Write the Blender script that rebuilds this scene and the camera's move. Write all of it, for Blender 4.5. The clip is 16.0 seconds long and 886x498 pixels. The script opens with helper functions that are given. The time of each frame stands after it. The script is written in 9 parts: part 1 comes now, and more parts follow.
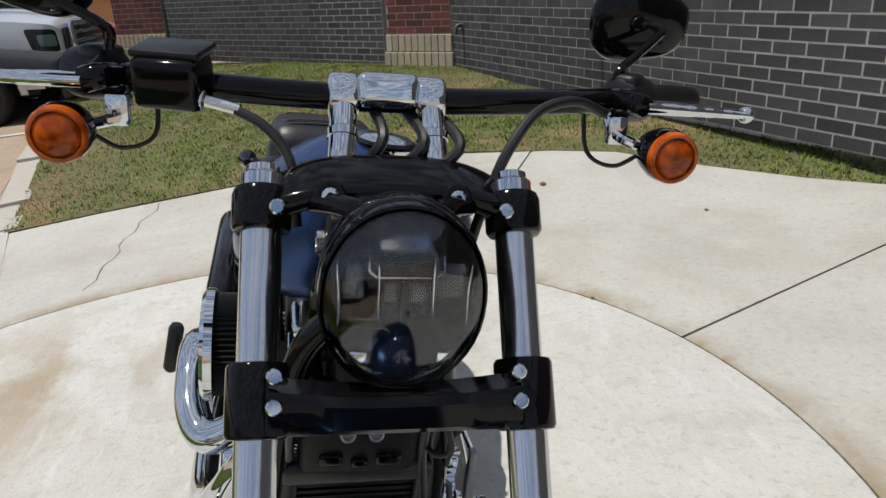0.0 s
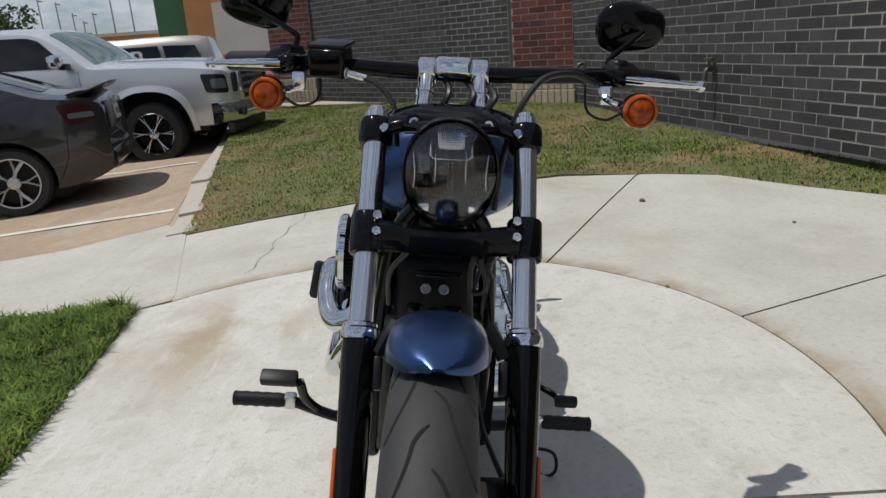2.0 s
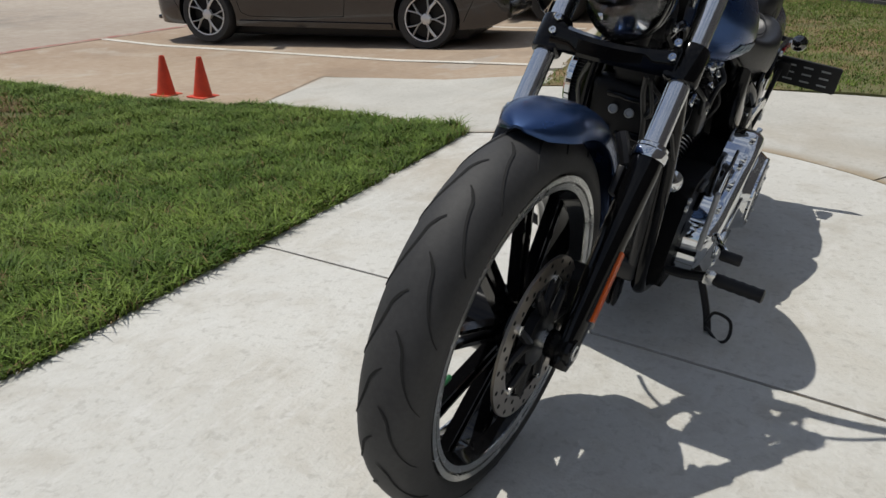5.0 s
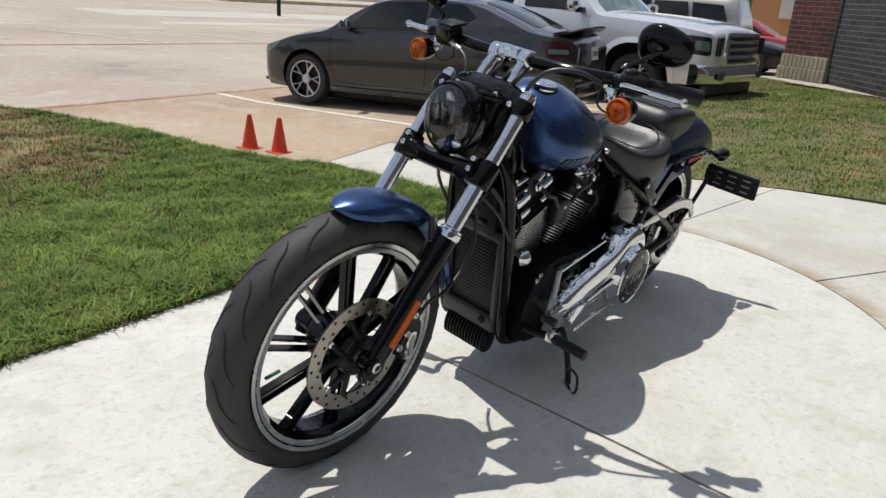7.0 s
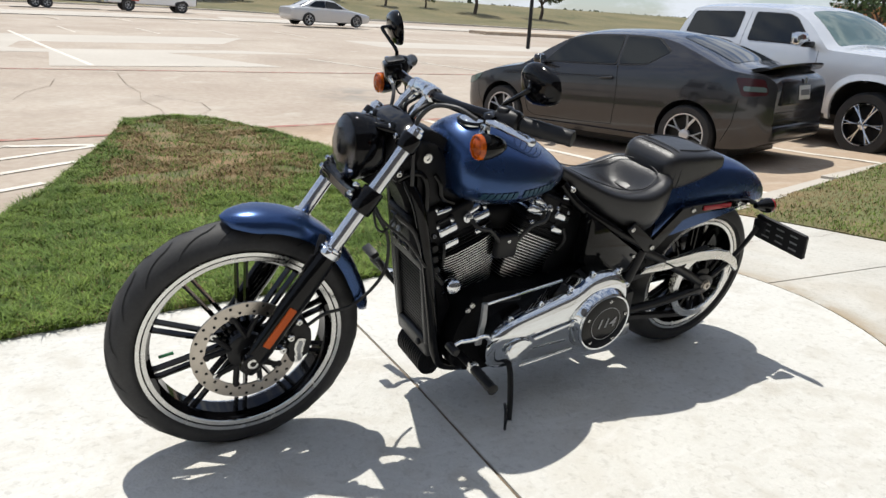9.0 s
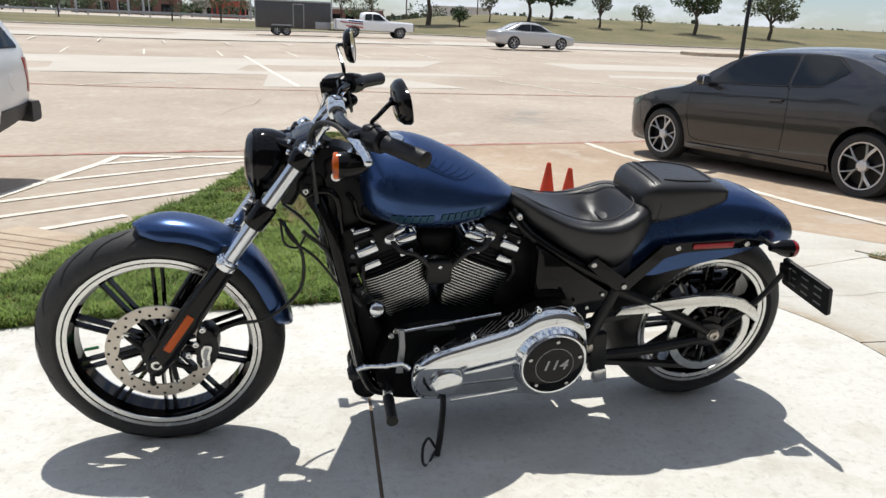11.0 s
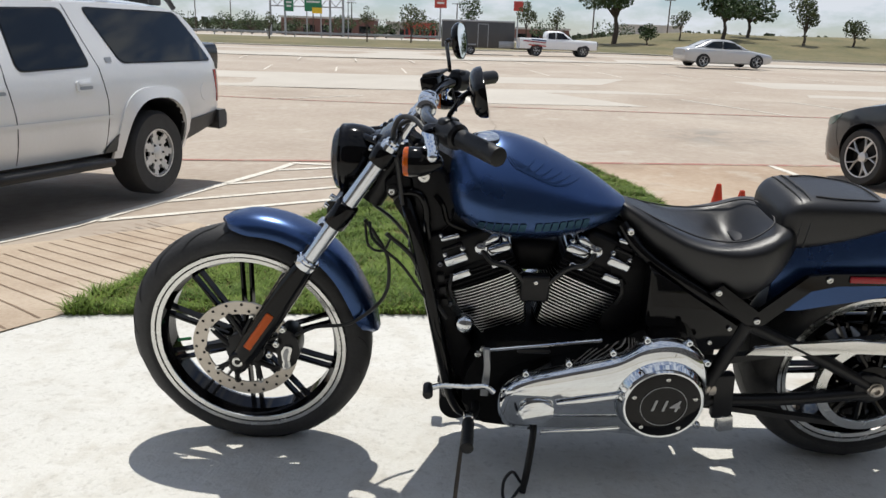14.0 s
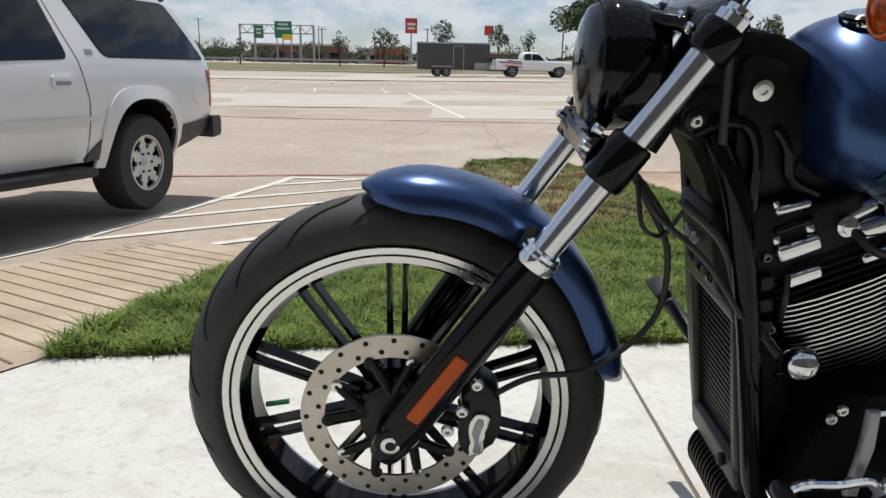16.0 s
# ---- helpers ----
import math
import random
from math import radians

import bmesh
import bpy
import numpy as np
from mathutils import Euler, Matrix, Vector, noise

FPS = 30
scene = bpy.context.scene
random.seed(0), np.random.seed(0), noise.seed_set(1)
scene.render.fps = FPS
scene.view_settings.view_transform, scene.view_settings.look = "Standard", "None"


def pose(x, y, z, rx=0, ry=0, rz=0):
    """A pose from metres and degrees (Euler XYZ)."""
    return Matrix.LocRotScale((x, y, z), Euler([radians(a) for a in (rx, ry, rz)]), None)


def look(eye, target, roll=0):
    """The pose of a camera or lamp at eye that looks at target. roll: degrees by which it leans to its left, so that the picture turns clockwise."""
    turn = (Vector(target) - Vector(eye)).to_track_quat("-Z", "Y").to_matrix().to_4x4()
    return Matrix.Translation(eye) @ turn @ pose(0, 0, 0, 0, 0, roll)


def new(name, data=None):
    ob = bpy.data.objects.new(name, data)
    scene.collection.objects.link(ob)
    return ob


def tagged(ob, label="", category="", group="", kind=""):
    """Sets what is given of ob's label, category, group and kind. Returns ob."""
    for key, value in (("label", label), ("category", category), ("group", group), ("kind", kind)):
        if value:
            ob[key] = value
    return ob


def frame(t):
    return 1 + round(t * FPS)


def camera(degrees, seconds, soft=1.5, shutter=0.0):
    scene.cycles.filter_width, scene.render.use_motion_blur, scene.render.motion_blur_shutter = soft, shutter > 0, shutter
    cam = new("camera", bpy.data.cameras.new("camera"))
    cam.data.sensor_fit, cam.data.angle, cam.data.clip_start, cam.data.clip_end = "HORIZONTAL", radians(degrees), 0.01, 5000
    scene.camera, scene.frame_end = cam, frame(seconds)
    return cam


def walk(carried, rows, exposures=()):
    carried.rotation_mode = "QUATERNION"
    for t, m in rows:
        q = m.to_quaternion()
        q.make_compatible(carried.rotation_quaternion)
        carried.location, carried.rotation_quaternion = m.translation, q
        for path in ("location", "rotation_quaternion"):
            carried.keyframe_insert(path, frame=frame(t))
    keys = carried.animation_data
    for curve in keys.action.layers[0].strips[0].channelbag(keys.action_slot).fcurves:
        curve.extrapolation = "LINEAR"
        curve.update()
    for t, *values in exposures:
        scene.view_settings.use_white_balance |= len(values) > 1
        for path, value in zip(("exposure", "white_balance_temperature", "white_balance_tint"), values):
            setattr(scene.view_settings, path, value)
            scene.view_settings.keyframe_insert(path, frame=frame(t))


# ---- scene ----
cam = camera(62.9, 16.0)
PATH = [
    (0, (-0.027, -0.294, 1.131), (0.347, 1.546, 0.442), -2.9),
    (0.5, (0.049, -0.404, 1.15), (0.206, 1.497, 0.55), -4.6),
    (1, (0.061, -0.543, 1.154), (0.127, 1.377, 0.597), -4.3),
    (1.5, (0.032, -0.731, 1.148), (0.1, 1.196, 0.616), -3.6),
    (2, (0.013, -0.826, 1.076), (0.047, 1.095, 0.521), -4.3),
    (2.5, (-0.012, -0.837, 0.967), (-0.027, 0.998, 0.172), -5.0),
    (3, (-0.006, -0.863, 0.915), (-0.103, 0.906, -0.014), -3.9),
    (3.2, (0.024, -0.865, 0.907), (-0.147, 0.887, -0.043), -3.1),
    (5.3, (0.498, -1.045, 0.99), (-0.446, 0.542, 0.22), 1.8),
    (5.5, (0.552, -1.09, 1.025), (-0.393, 0.508, 0.281), 2.4),
    (6, (0.754, -1.149, 1.089), (-0.234, 0.456, 0.42), 3.2),
    (6.5, (0.977, -1.164, 1.135), (-0.115, 0.377, 0.477), 3.6),
    (7, (1.132, -1.076, 1.149), (-0.038, 0.406, 0.49), 3.9),
    (7.5, (1.296, -0.936, 1.19), (-0.025, 0.408, 0.521), 3.4),
    (8, (1.472, -0.797, 1.194), (0.028, 0.426, 0.546), 3.1),
    (8.5, (1.686, -0.654, 1.224), (0.133, 0.432, 0.582), 3.6),
    (9, (1.78, -0.467, 1.219), (0.157, 0.522, 0.598), 3.4),
    (9.2, (1.801, -0.372, 1.231), (0.148, 0.57, 0.613), 3.1),
    (11.5, (2.041, 0.442, 1.242), (0.166, 0.808, 0.65), 2.3),
    (12, (2.082, 0.604, 1.257), (0.191, 0.863, 0.66), 2.2),
    (12.5, (2.144, 0.752, 1.254), (0.241, 0.887, 0.654), 2.2),
    (13, (2.144, 0.773, 1.25), (0.235, 0.826, 0.656), 2.5),
    (13.5, (2.048, 0.689, 1.22), (0.136, 0.709, 0.633), 2.4),
    (14, (1.866, 0.523, 1.173), (-0.054, 0.534, 0.613), 1.8),
    (14.5, (1.671, 0.389, 1.116), (-0.257, 0.31, 0.59), -0.0),
    (15, (1.426, 0.273, 1.038), (-0.507, 0.161, 0.537), -0.9),
    (15.5, (1.223, 0.124, 0.984), (-0.714, 0.047, 0.49), -0.6),
    (16, (1.063, 0.029, 0.871), (-0.873, 0.113, 0.378), 1.1),
]
EXPOSURES = [(0.0, -0.2), (1.5, -0.28), (3.0, -0.65), (3.5, -0.65), (5.5, -0.27), (6.5, -0.08), (7.5, 0.06), (9.0, 0.23), (12.5, 0.17), (14.5, 0.01), (16.0, -0.06)]
walk(cam, [(t, look(eye, target, roll)) for t, eye, target, roll in PATH], EXPOSURES)

# ---- light ----
SUN_DIR = Vector((0.34, 0.015, -1.0)).normalized()
sun_data = bpy.data.lights.new("sun", "SUN")
sun_data.energy, sun_data.angle, sun_data.color = 4.2, radians(0.53), (1.0, 0.965, 0.895)
sun = new("sun", sun_data)
sun.matrix_world = look((0, 0, 30), Vector((0, 0, 30)) + SUN_DIR)
world = bpy.data.worlds.new("sky")
scene.world = world
world.use_nodes = True
wn, wl = world.node_tree.nodes, world.node_tree.links
wbg = wn["Background"]
wsky = wn.new("ShaderNodeTexSky")
wsky.sky_type, wsky.sun_disc = "NISHITA", False
wsky.sun_elevation = math.asin(-SUN_DIR.z)
wsky.sun_rotation = math.atan2(-SUN_DIR.x, -SUN_DIR.y)
wsky.air_density, wsky.dust_density, wsky.ozone_density = 1.0, 0.35, 1.7
wtc = wn.new("ShaderNodeTexCoord")
wmap = wn.new("ShaderNodeMapping")
wmap.inputs["Scale"].default_value = (1.6, 1.6, 4.5)
wcl = wn.new("ShaderNodeTexNoise")
wcl.inputs["Scale"].default_value, wcl.inputs["Detail"].default_value, wcl.inputs["Roughness"].default_value = 5.5, 9.0, 0.60
wramp = wn.new("ShaderNodeValToRGB")
wramp.color_ramp.elements[0].position, wramp.color_ramp.elements[1].position = 0.43, 0.60
wmix = wn.new("ShaderNodeMix")
wmix.data_type = "RGBA"
wmix.inputs["B"].default_value = (8.0, 8.5, 9.2, 1)
wramp.color_ramp.elements[0].color = (0.12, 0.12, 0.12, 1)
wl.new(wtc.outputs["Generated"], wmap.inputs["Vector"])
wl.new(wmap.outputs["Vector"], wcl.inputs["Vector"])
wl.new(wcl.outputs["Fac"], wramp.inputs["Fac"])
wl.new(wramp.outputs["Color"], wmix.inputs["Factor"])
wtint = wn.new("ShaderNodeMix")
wtint.data_type, wtint.blend_type = "RGBA", "MULTIPLY"
wtint.inputs["Factor"].default_value = 1.0
wtint.inputs["B"].default_value = (0.82, 0.90, 1.06, 1)
wl.new(wsky.outputs["Color"], wtint.inputs["A"])
wl.new(wtint.outputs["Result"], wmix.inputs["A"])
wl.new(wmix.outputs["Result"], wbg.inputs["Color"])
wbg.inputs["Strength"].default_value = 0.085
scene.view_settings.exposure = 0.0


# ---- materials ----
def rgb(c, k=1.0):
    return (max(0, min(1, c[0] * k)), max(0, min(1, c[1] * k)), max(0, min(1, c[2] * k)), 1)


def mat(name, base, rough=0.5, metal=0.0, var=0.0, scale=6.0, fine=90.0, bump=0.0, bump_scale=120.0, coat=0.0, second=None,
        rvar=0.0, spec=None, island=0.0, rand=0.0):
    """A procedural surface: colour that drifts at two scales, uneven gloss and fine relief, in metres of the object."""
    m = bpy.data.materials.new(name)
    m.use_nodes = True
    n, l = m.node_tree.nodes, m.node_tree.links
    p = n["Principled BSDF"]
    p.inputs["Roughness"].default_value, p.inputs["Metallic"].default_value = rough, metal
    p.inputs["Base Color"].default_value = rgb(base)
    p.inputs["Coat Weight"].default_value = coat
    p.inputs["Coat Roughness"].default_value = 0.06
    if spec is not None:
        p.inputs["Specular IOR Level"].default_value = spec
    tc = n.new("ShaderNodeTexCoord")
    if var or rvar or second:
        big, small = n.new("ShaderNodeTexNoise"), n.new("ShaderNodeTexNoise")
        big.inputs["Scale"].default_value, big.inputs["Detail"].default_value, big.inputs["Roughness"].default_value = scale, 6, 0.6
        small.inputs["Scale"].default_value, small.inputs["Detail"].default_value = fine, 4
        l.new(tc.outputs["Object"], big.inputs["Vector"])
        l.new(tc.outputs["Object"], small.inputs["Vector"])
        ramp = n.new("ShaderNodeValToRGB")
        ramp.color_ramp.elements[0].position, ramp.color_ramp.elements[1].position = 0.33, 0.68
        ramp.color_ramp.elements[0].color = rgb(base, 1 - var)
        ramp.color_ramp.elements[1].color = rgb(second) if second else rgb(base, 1 + var)
        mix = n.new("ShaderNodeMath")
        mix.operation = "MULTIPLY_ADD"
        mix.inputs[1].default_value, mix.inputs[2].default_value = 0.35, 0.0
        add = n.new("ShaderNodeMath")
        add.operation = "MULTIPLY_ADD"
        add.inputs[1].default_value = 0.65
        l.new(small.outputs["Fac"], mix.inputs[0])
        l.new(big.outputs["Fac"], add.inputs[0])
        l.new(mix.outputs[0], add.inputs[2])
        l.new(add.outputs[0], ramp.inputs["Fac"])
        out = ramp.outputs["Color"]
        if island or rand:
            hsv = n.new("ShaderNodeHueSaturation")
            src = n.new("ShaderNodeNewGeometry").outputs["Random Per Island"] if island else n.new("ShaderNodeObjectInfo").outputs["Random"]
            mr = n.new("ShaderNodeMapRange")
            mr.inputs["To Min"].default_value, mr.inputs["To Max"].default_value = 1 - (island or rand), 1 + (island or rand)
            l.new(src, mr.inputs["Value"])
            l.new(mr.outputs["Result"], hsv.inputs["Value"])
            l.new(out, hsv.inputs["Color"])
            out = hsv.outputs["Color"]
        l.new(out, p.inputs["Base Color"])
        if rvar:
            rr = n.new("ShaderNodeMapRange")
            rr.inputs["To Min"].default_value, rr.inputs["To Max"].default_value = max(0.02, rough - rvar), min(1, rough + rvar)
            l.new(big.outputs["Fac"], rr.inputs["Value"])
            l.new(rr.outputs["Result"], p.inputs["Roughness"])
    if bump:
        bn, bb = n.new("ShaderNodeTexNoise"), n.new("ShaderNodeBump")
        bn.inputs["Scale"].default_value, bn.inputs["Detail"].default_value = bump_scale, 5
        bb.inputs["Strength"].default_value, bb.inputs["Distance"].default_value = bump, 0.01
        l.new(tc.outputs["Object"], bn.inputs["Vector"])
        l.new(bn.outputs["Fac"], bb.inputs["Height"])
        l.new(bb.outputs["Normal"], p.inputs["Normal"])
    return m


def glass(name, tint, rough=0.0, ior=1.45):
    m = mat(name, tint, rough)
    p = m.node_tree.nodes["Principled BSDF"]
    p.inputs["Transmission Weight"].default_value, p.inputs["IOR"].default_value = 1.0, ior
    return m


M = dict(
    concrete=mat("pale concrete", (0.535, 0.525, 0.487), 0.85, var=0.07, scale=1.1, fine=70, bump=0.4, bump_scale=110, second=(0.59, 0.58, 0.54)),
    concrete_old=mat("weathered concrete", (0.455, 0.44, 0.397), 0.88, var=0.10, scale=1.6, fine=60, bump=0.3, bump_scale=140, second=(0.54, 0.525, 0.478)),
    lot=mat("tan parking concrete", (0.345, 0.275, 0.215), 0.9, var=0.14, scale=0.22, fine=9, bump=0.15, bump_scale=60, second=(0.44, 0.385, 0.32)),
    lot_pale=mat("pale parking concrete", (0.44, 0.40, 0.345), 0.9, var=0.08, scale=0.3, fine=12, second=(0.49, 0.455, 0.40)),
    ramp=mat("reddish grooved concrete", (0.365, 0.275, 0.195), 0.9, var=0.14, scale=2, fine=60, bump=0.3, second=(0.47, 0.39, 0.30)),
    joint=mat("dirt in joints", (0.16, 0.125, 0.088), 0.95, var=0.2, scale=9),
    lot_orange=mat("orange tan parking concrete", (0.36, 0.255, 0.17), 0.9, var=0.16, scale=0.5, fine=14, bump=0.15, bump_scale=60, second=(0.43, 0.345, 0.26)),
    raked=mat("dark brown raked grooves", (0.20, 0.14, 0.095), 0.95, var=0.25, scale=7),
    brass=mat("weathered brass and paint", (0.11, 0.105, 0.09), 0.5, 0.5, var=0.3, scale=30),
    lid=mat("green irrigation lid", (0.05, 0.14, 0.10), 0.6, var=0.2, scale=12),
    white_line=mat("worn white road paint", (0.64, 0.60, 0.52), 0.8, var=0.12, scale=3, fine=40, second=(0.72, 0.69, 0.62)),
    red_line=mat("faded red road paint", (0.34, 0.13, 0.10), 0.85, var=0.15, scale=1.5, fine=30, second=(0.38, 0.20, 0.16)),
    soil=mat("dry soil and thatch", (0.10, 0.105, 0.042), 0.95, var=0.3, scale=2.2, fine=60, bump=0.6, bump_scale=90, second=(0.085, 0.125, 0.036)),
    thatch=mat("thatch and short grass", (0.20, 0.165, 0.080), 0.95, var=0.25, scale=1.1, fine=70, bump=0.6, bump_scale=120, second=(0.125, 0.155, 0.050)),
    grass=mat("green grass blades", (0.070, 0.148, 0.018), 0.6, var=0.4, scale=1.8, fine=14, second=(0.172, 0.238, 0.046), island=0.55, spec=0.15),
    grass_dry=mat("dry grass blades", (0.16, 0.125, 0.050), 0.7, var=0.3, scale=1.3, fine=14, second=(0.29, 0.20, 0.105), island=0.35, spec=0.15),
    meadow=mat("distant dry grass", (0.105, 0.112, 0.042), 0.95, var=0.3, scale=0.15, fine=2, second=(0.20, 0.16, 0.08)),
    brick_dark=mat("charcoal brick", (0.047, 0.044, 0.046), 0.75, var=0.3, scale=5, fine=80, bump=0.3, bump_scale=150, rand=0.35),
    brick_dark_i=mat("charcoal brick far", (0.047, 0.044, 0.046), 0.75, var=0.3, scale=5, fine=80, bump=0.3, bump_scale=150, island=0.35),
    brick_red=mat("dark red brick", (0.115, 0.032, 0.022), 0.8, var=0.25, scale=5, fine=80, bump=0.3, bump_scale=150, rand=0.4),
    brick_red_i=mat("dark red brick far", (0.115, 0.032, 0.022), 0.8, var=0.25, scale=5, fine=80, bump=0.3, bump_scale=150, island=0.4),
    stone=mat("buff cast stone", (0.40, 0.34, 0.25), 0.85, var=0.15, scale=6, fine=70, bump=0.3, rand=0.12),
    mortar=mat("grey mortar", (0.31, 0.295, 0.275), 0.95, var=0.15, scale=6, fine=90, bump=0.4),
    black=mat("gloss black paint", (0.003, 0.003, 0.0034), 0.08, coat=0.0, spec=0.22, var=0.2, scale=9, rvar=0.04),
    satin=mat("satin black metal", (0.008, 0.008, 0.009), 0.40, var=0.25, scale=12, rvar=0.08, spec=0.3),
    plastic=mat("black plastic", (0.009, 0.009, 0.010), 0.46, var=0.25, scale=20, bump=0.1, bump_scale=400, spec=0.32),
    engine=mat("wrinkle black engine coat", (0.007, 0.007, 0.008), 0.42, var=0.3, scale=18, bump=0.15, bump_scale=500, spec=0.16),
    case=mat("black cast crankcase", (0.004, 0.004, 0.0045), 0.5, var=0.3, scale=14, bump=0.2, bump_scale=260, spec=0.08),
    chrome=mat("chrome", (0.65, 0.67, 0.69), 0.045, 1.0, var=0.03, scale=20, rvar=0.02),
    tube=mat("hard chrome fork tube", (0.62, 0.64, 0.67), 0.16, 1.0, var=0.03, scale=20, rvar=0.03),
    polished=mat("machined aluminium", (0.66, 0.66, 0.64), 0.26, 1.0, var=0.06, scale=30, rvar=0.06),
    steel=mat("brushed brake steel", (0.46, 0.42, 0.37), 0.34, 1.0, var=0.14, scale=14, fine=200, rvar=0.08),
    rubber=mat("tyre rubber", (0.021, 0.021, 0.022), 0.68, var=0.22, scale=9, fine=120, bump=0.05, bump_scale=320, second=(0.034, 0.0335, 0.0335)),
    groove=mat("tread groove", (0.006, 0.006, 0.006), 0.9, var=0.2),
    hose=mat("rubber hose", (0.010, 0.010, 0.010), 0.45, var=0.2, scale=30),
    leather=mat("black seat vinyl", (0.012, 0.012, 0.0135), 0.37, spec=0.50, var=0.25, scale=8, bump=0.12, bump_scale=420, rvar=0.07),
    stitch=mat("dark thread", (0.035, 0.035, 0.037), 0.7, var=0.1),
    blue=mat("satin blue denim paint", (0.024, 0.061, 0.168), 0.27, 0.8, var=0.06, scale=6, rvar=0.02, spec=0.5),
    blue_dark=mat("dark blue graphic", (0.014, 0.036, 0.095), 0.36, 0.7, var=0.1, scale=10),
    blue_edge=mat("dull teal lettering edge", (0.020, 0.065, 0.105), 0.4, 0.6, var=0.1, scale=10),
    amber=mat("amber lens", (0.42, 0.055, 0.002), 0.10, spec=0.5, var=0.45, scale=60, second=(0.66, 0.13, 0.003)),
    orange=mat("orange reflector", (0.50, 0.085, 0.008), 0.3, spec=0.25, var=0.1, scale=200, fine=500),
    red_lens=mat("red lens", (0.30, 0.006, 0.010), 0.2, coat=0.0, var=0.12, scale=80),
    dark_lens=mat("smoked red lens", (0.045, 0.006, 0.008), 0.15, spec=0.5, var=0.2, scale=30),
    lens=glass("clear lens", (0.97, 0.98, 1.0), 0.0),
    reflector=mat("bright reflector", (0.80, 0.82, 0.84), 0.08, 1.0, var=0.04),
    projector=mat("dark projector lens", (0.006, 0.007, 0.011), 0.04, var=0.1, scale=30, spec=1.0),
    # one reflector silver in two tones: dim and bright reflections put into the colour
    lamp_dim=mat("darkened lamp reflector", (0.075, 0.08, 0.088), 0.12, 1.0, var=0.08, scale=40),
    lamp_bright=mat("brightened lamp reflector", (0.42, 0.43, 0.45), 0.14, 1.0, var=0.08, scale=40),
    amber_deep=mat("deep amber glass", (0.22, 0.022, 0.001), 0.10, spec=0.35, var=0.6, scale=42, second=(0.62, 0.105, 0.002)),
    smoked=mat("smoked chrome", (0.09, 0.094, 0.105), 0.14, 0.9, var=0.2, scale=20),
    mirror=mat("mirror glass", (0.86, 0.88, 0.90), 0.01, 1.0, var=0.01),
    cone=mat("orange red cone plastic", (0.62, 0.055, 0.018), 0.5, var=0.15, scale=20),
    fin_edge=mat("machined fin edge", (0.70, 0.70, 0.69), 0.28, 1.0, var=0.08, scale=40),
    valve=mat("green valve cap", (0.01, 0.12, 0.04), 0.4, var=0.1),
    car_grey=mat("dark grey metallic car paint", (0.031, 0.031, 0.035), 0.24, 0.5, coat=0.8, var=0.05, scale=3, fine=300),
    car_silver=mat("silver car paint", (0.60, 0.62, 0.65), 0.26, 0.3, coat=0.8, var=0.04, scale=3, fine=300),
    car_white=mat("white car paint", (0.80, 0.80, 0.80), 0.25, 0.0, coat=0.8, var=0.03, scale=2, fine=50),
    car_pearl=mat("pale silver car paint", (0.50, 0.50, 0.50), 0.28, 0.3, coat=0.6, var=0.04, scale=3, fine=300),
    car_black=mat("black car paint", (0.007, 0.007, 0.008), 0.2, spec=0.35, coat=0.15, var=0.1, scale=3),
    car_tan=mat("pewter car paint", (0.30, 0.285, 0.26), 0.3, 0.3, coat=0.8, var=0.05, scale=3),
    car_red=mat("red car paint", (0.30, 0.02, 0.02), 0.25, coat=0.8, var=0.1, scale=3),
    car_glass=mat("tinted car window", (0.007, 0.009, 0.010), 0.03, var=0.1, scale=2, spec=0.45),
    shield=mat("windscreen", (0.10, 0.15, 0.14), 0.03, var=0.15, scale=2, spec=0.9),
    trim_dark=mat("dark grey moulded plastic", (0.013, 0.013, 0.014), 0.40, var=0.2, scale=14, bump=0.08, bump_scale=400),
    trim=mat("grey plastic trim", (0.055, 0.055, 0.056), 0.6, var=0.15, scale=10),
    wheel=mat("silver wheel alloy", (0.62, 0.62, 0.62), 0.32, 0.45, var=0.06, scale=15),
    plate_white=mat("white number plate", (0.62, 0.62, 0.60), 0.5, var=0.1, scale=20),
    print_grey=mat("grey print", (0.16, 0.16, 0.17), 0.6, var=0.1),
    leaf=mat("tree leaves", (0.030, 0.062, 0.016), 0.6, var=0.3, scale=0.8, fine=6, second=(0.065, 0.105, 0.03), island=0.4),
    leaf_pale=mat("pale tree leaves", (0.085, 0.115, 0.045), 0.6, var=0.3, scale=0.8, fine=6, second=(0.14, 0.155, 0.075), island=0.4),
    bark=mat("grey brown bark", (0.085, 0.065, 0.05), 0.9, var=0.3, scale=5, bump=0.5, bump_scale=40),
    galv=mat("galvanised steel", (0.34, 0.35, 0.36), 0.5, 0.7, var=0.15, scale=4),
    sign_green=mat("green highway sign", (0.012, 0.16, 0.075), 0.5, var=0.08, scale=1),
    sign_yellow=mat("yellow sign panel", (0.70, 0.46, 0.02), 0.5, var=0.08, scale=1),
    sign_red=mat("red sign", (0.42, 0.045, 0.03), 0.5, var=0.12, scale=1),
    trailer=mat("charcoal trailer skin", (0.062, 0.060, 0.060), 0.4, 0.2, var=0.08, scale=2),
    # this red is greyed to carry the haze of distance
    shop_red=mat("haze-dulled brick red shop front", (0.17, 0.085, 0.07), 0.8, var=0.2, scale=0.6),
    shop_white=mat("off white shop wall", (0.5, 0.48, 0.44), 0.8, var=0.12, scale=0.6),
    shop_orange=mat("orange brick building", (0.42, 0.20, 0.085), 0.85, var=0.12, scale=0.8),
    shop_green=mat("dark green cladding", (0.035, 0.12, 0.055), 0.6, var=0.1, scale=0.8),
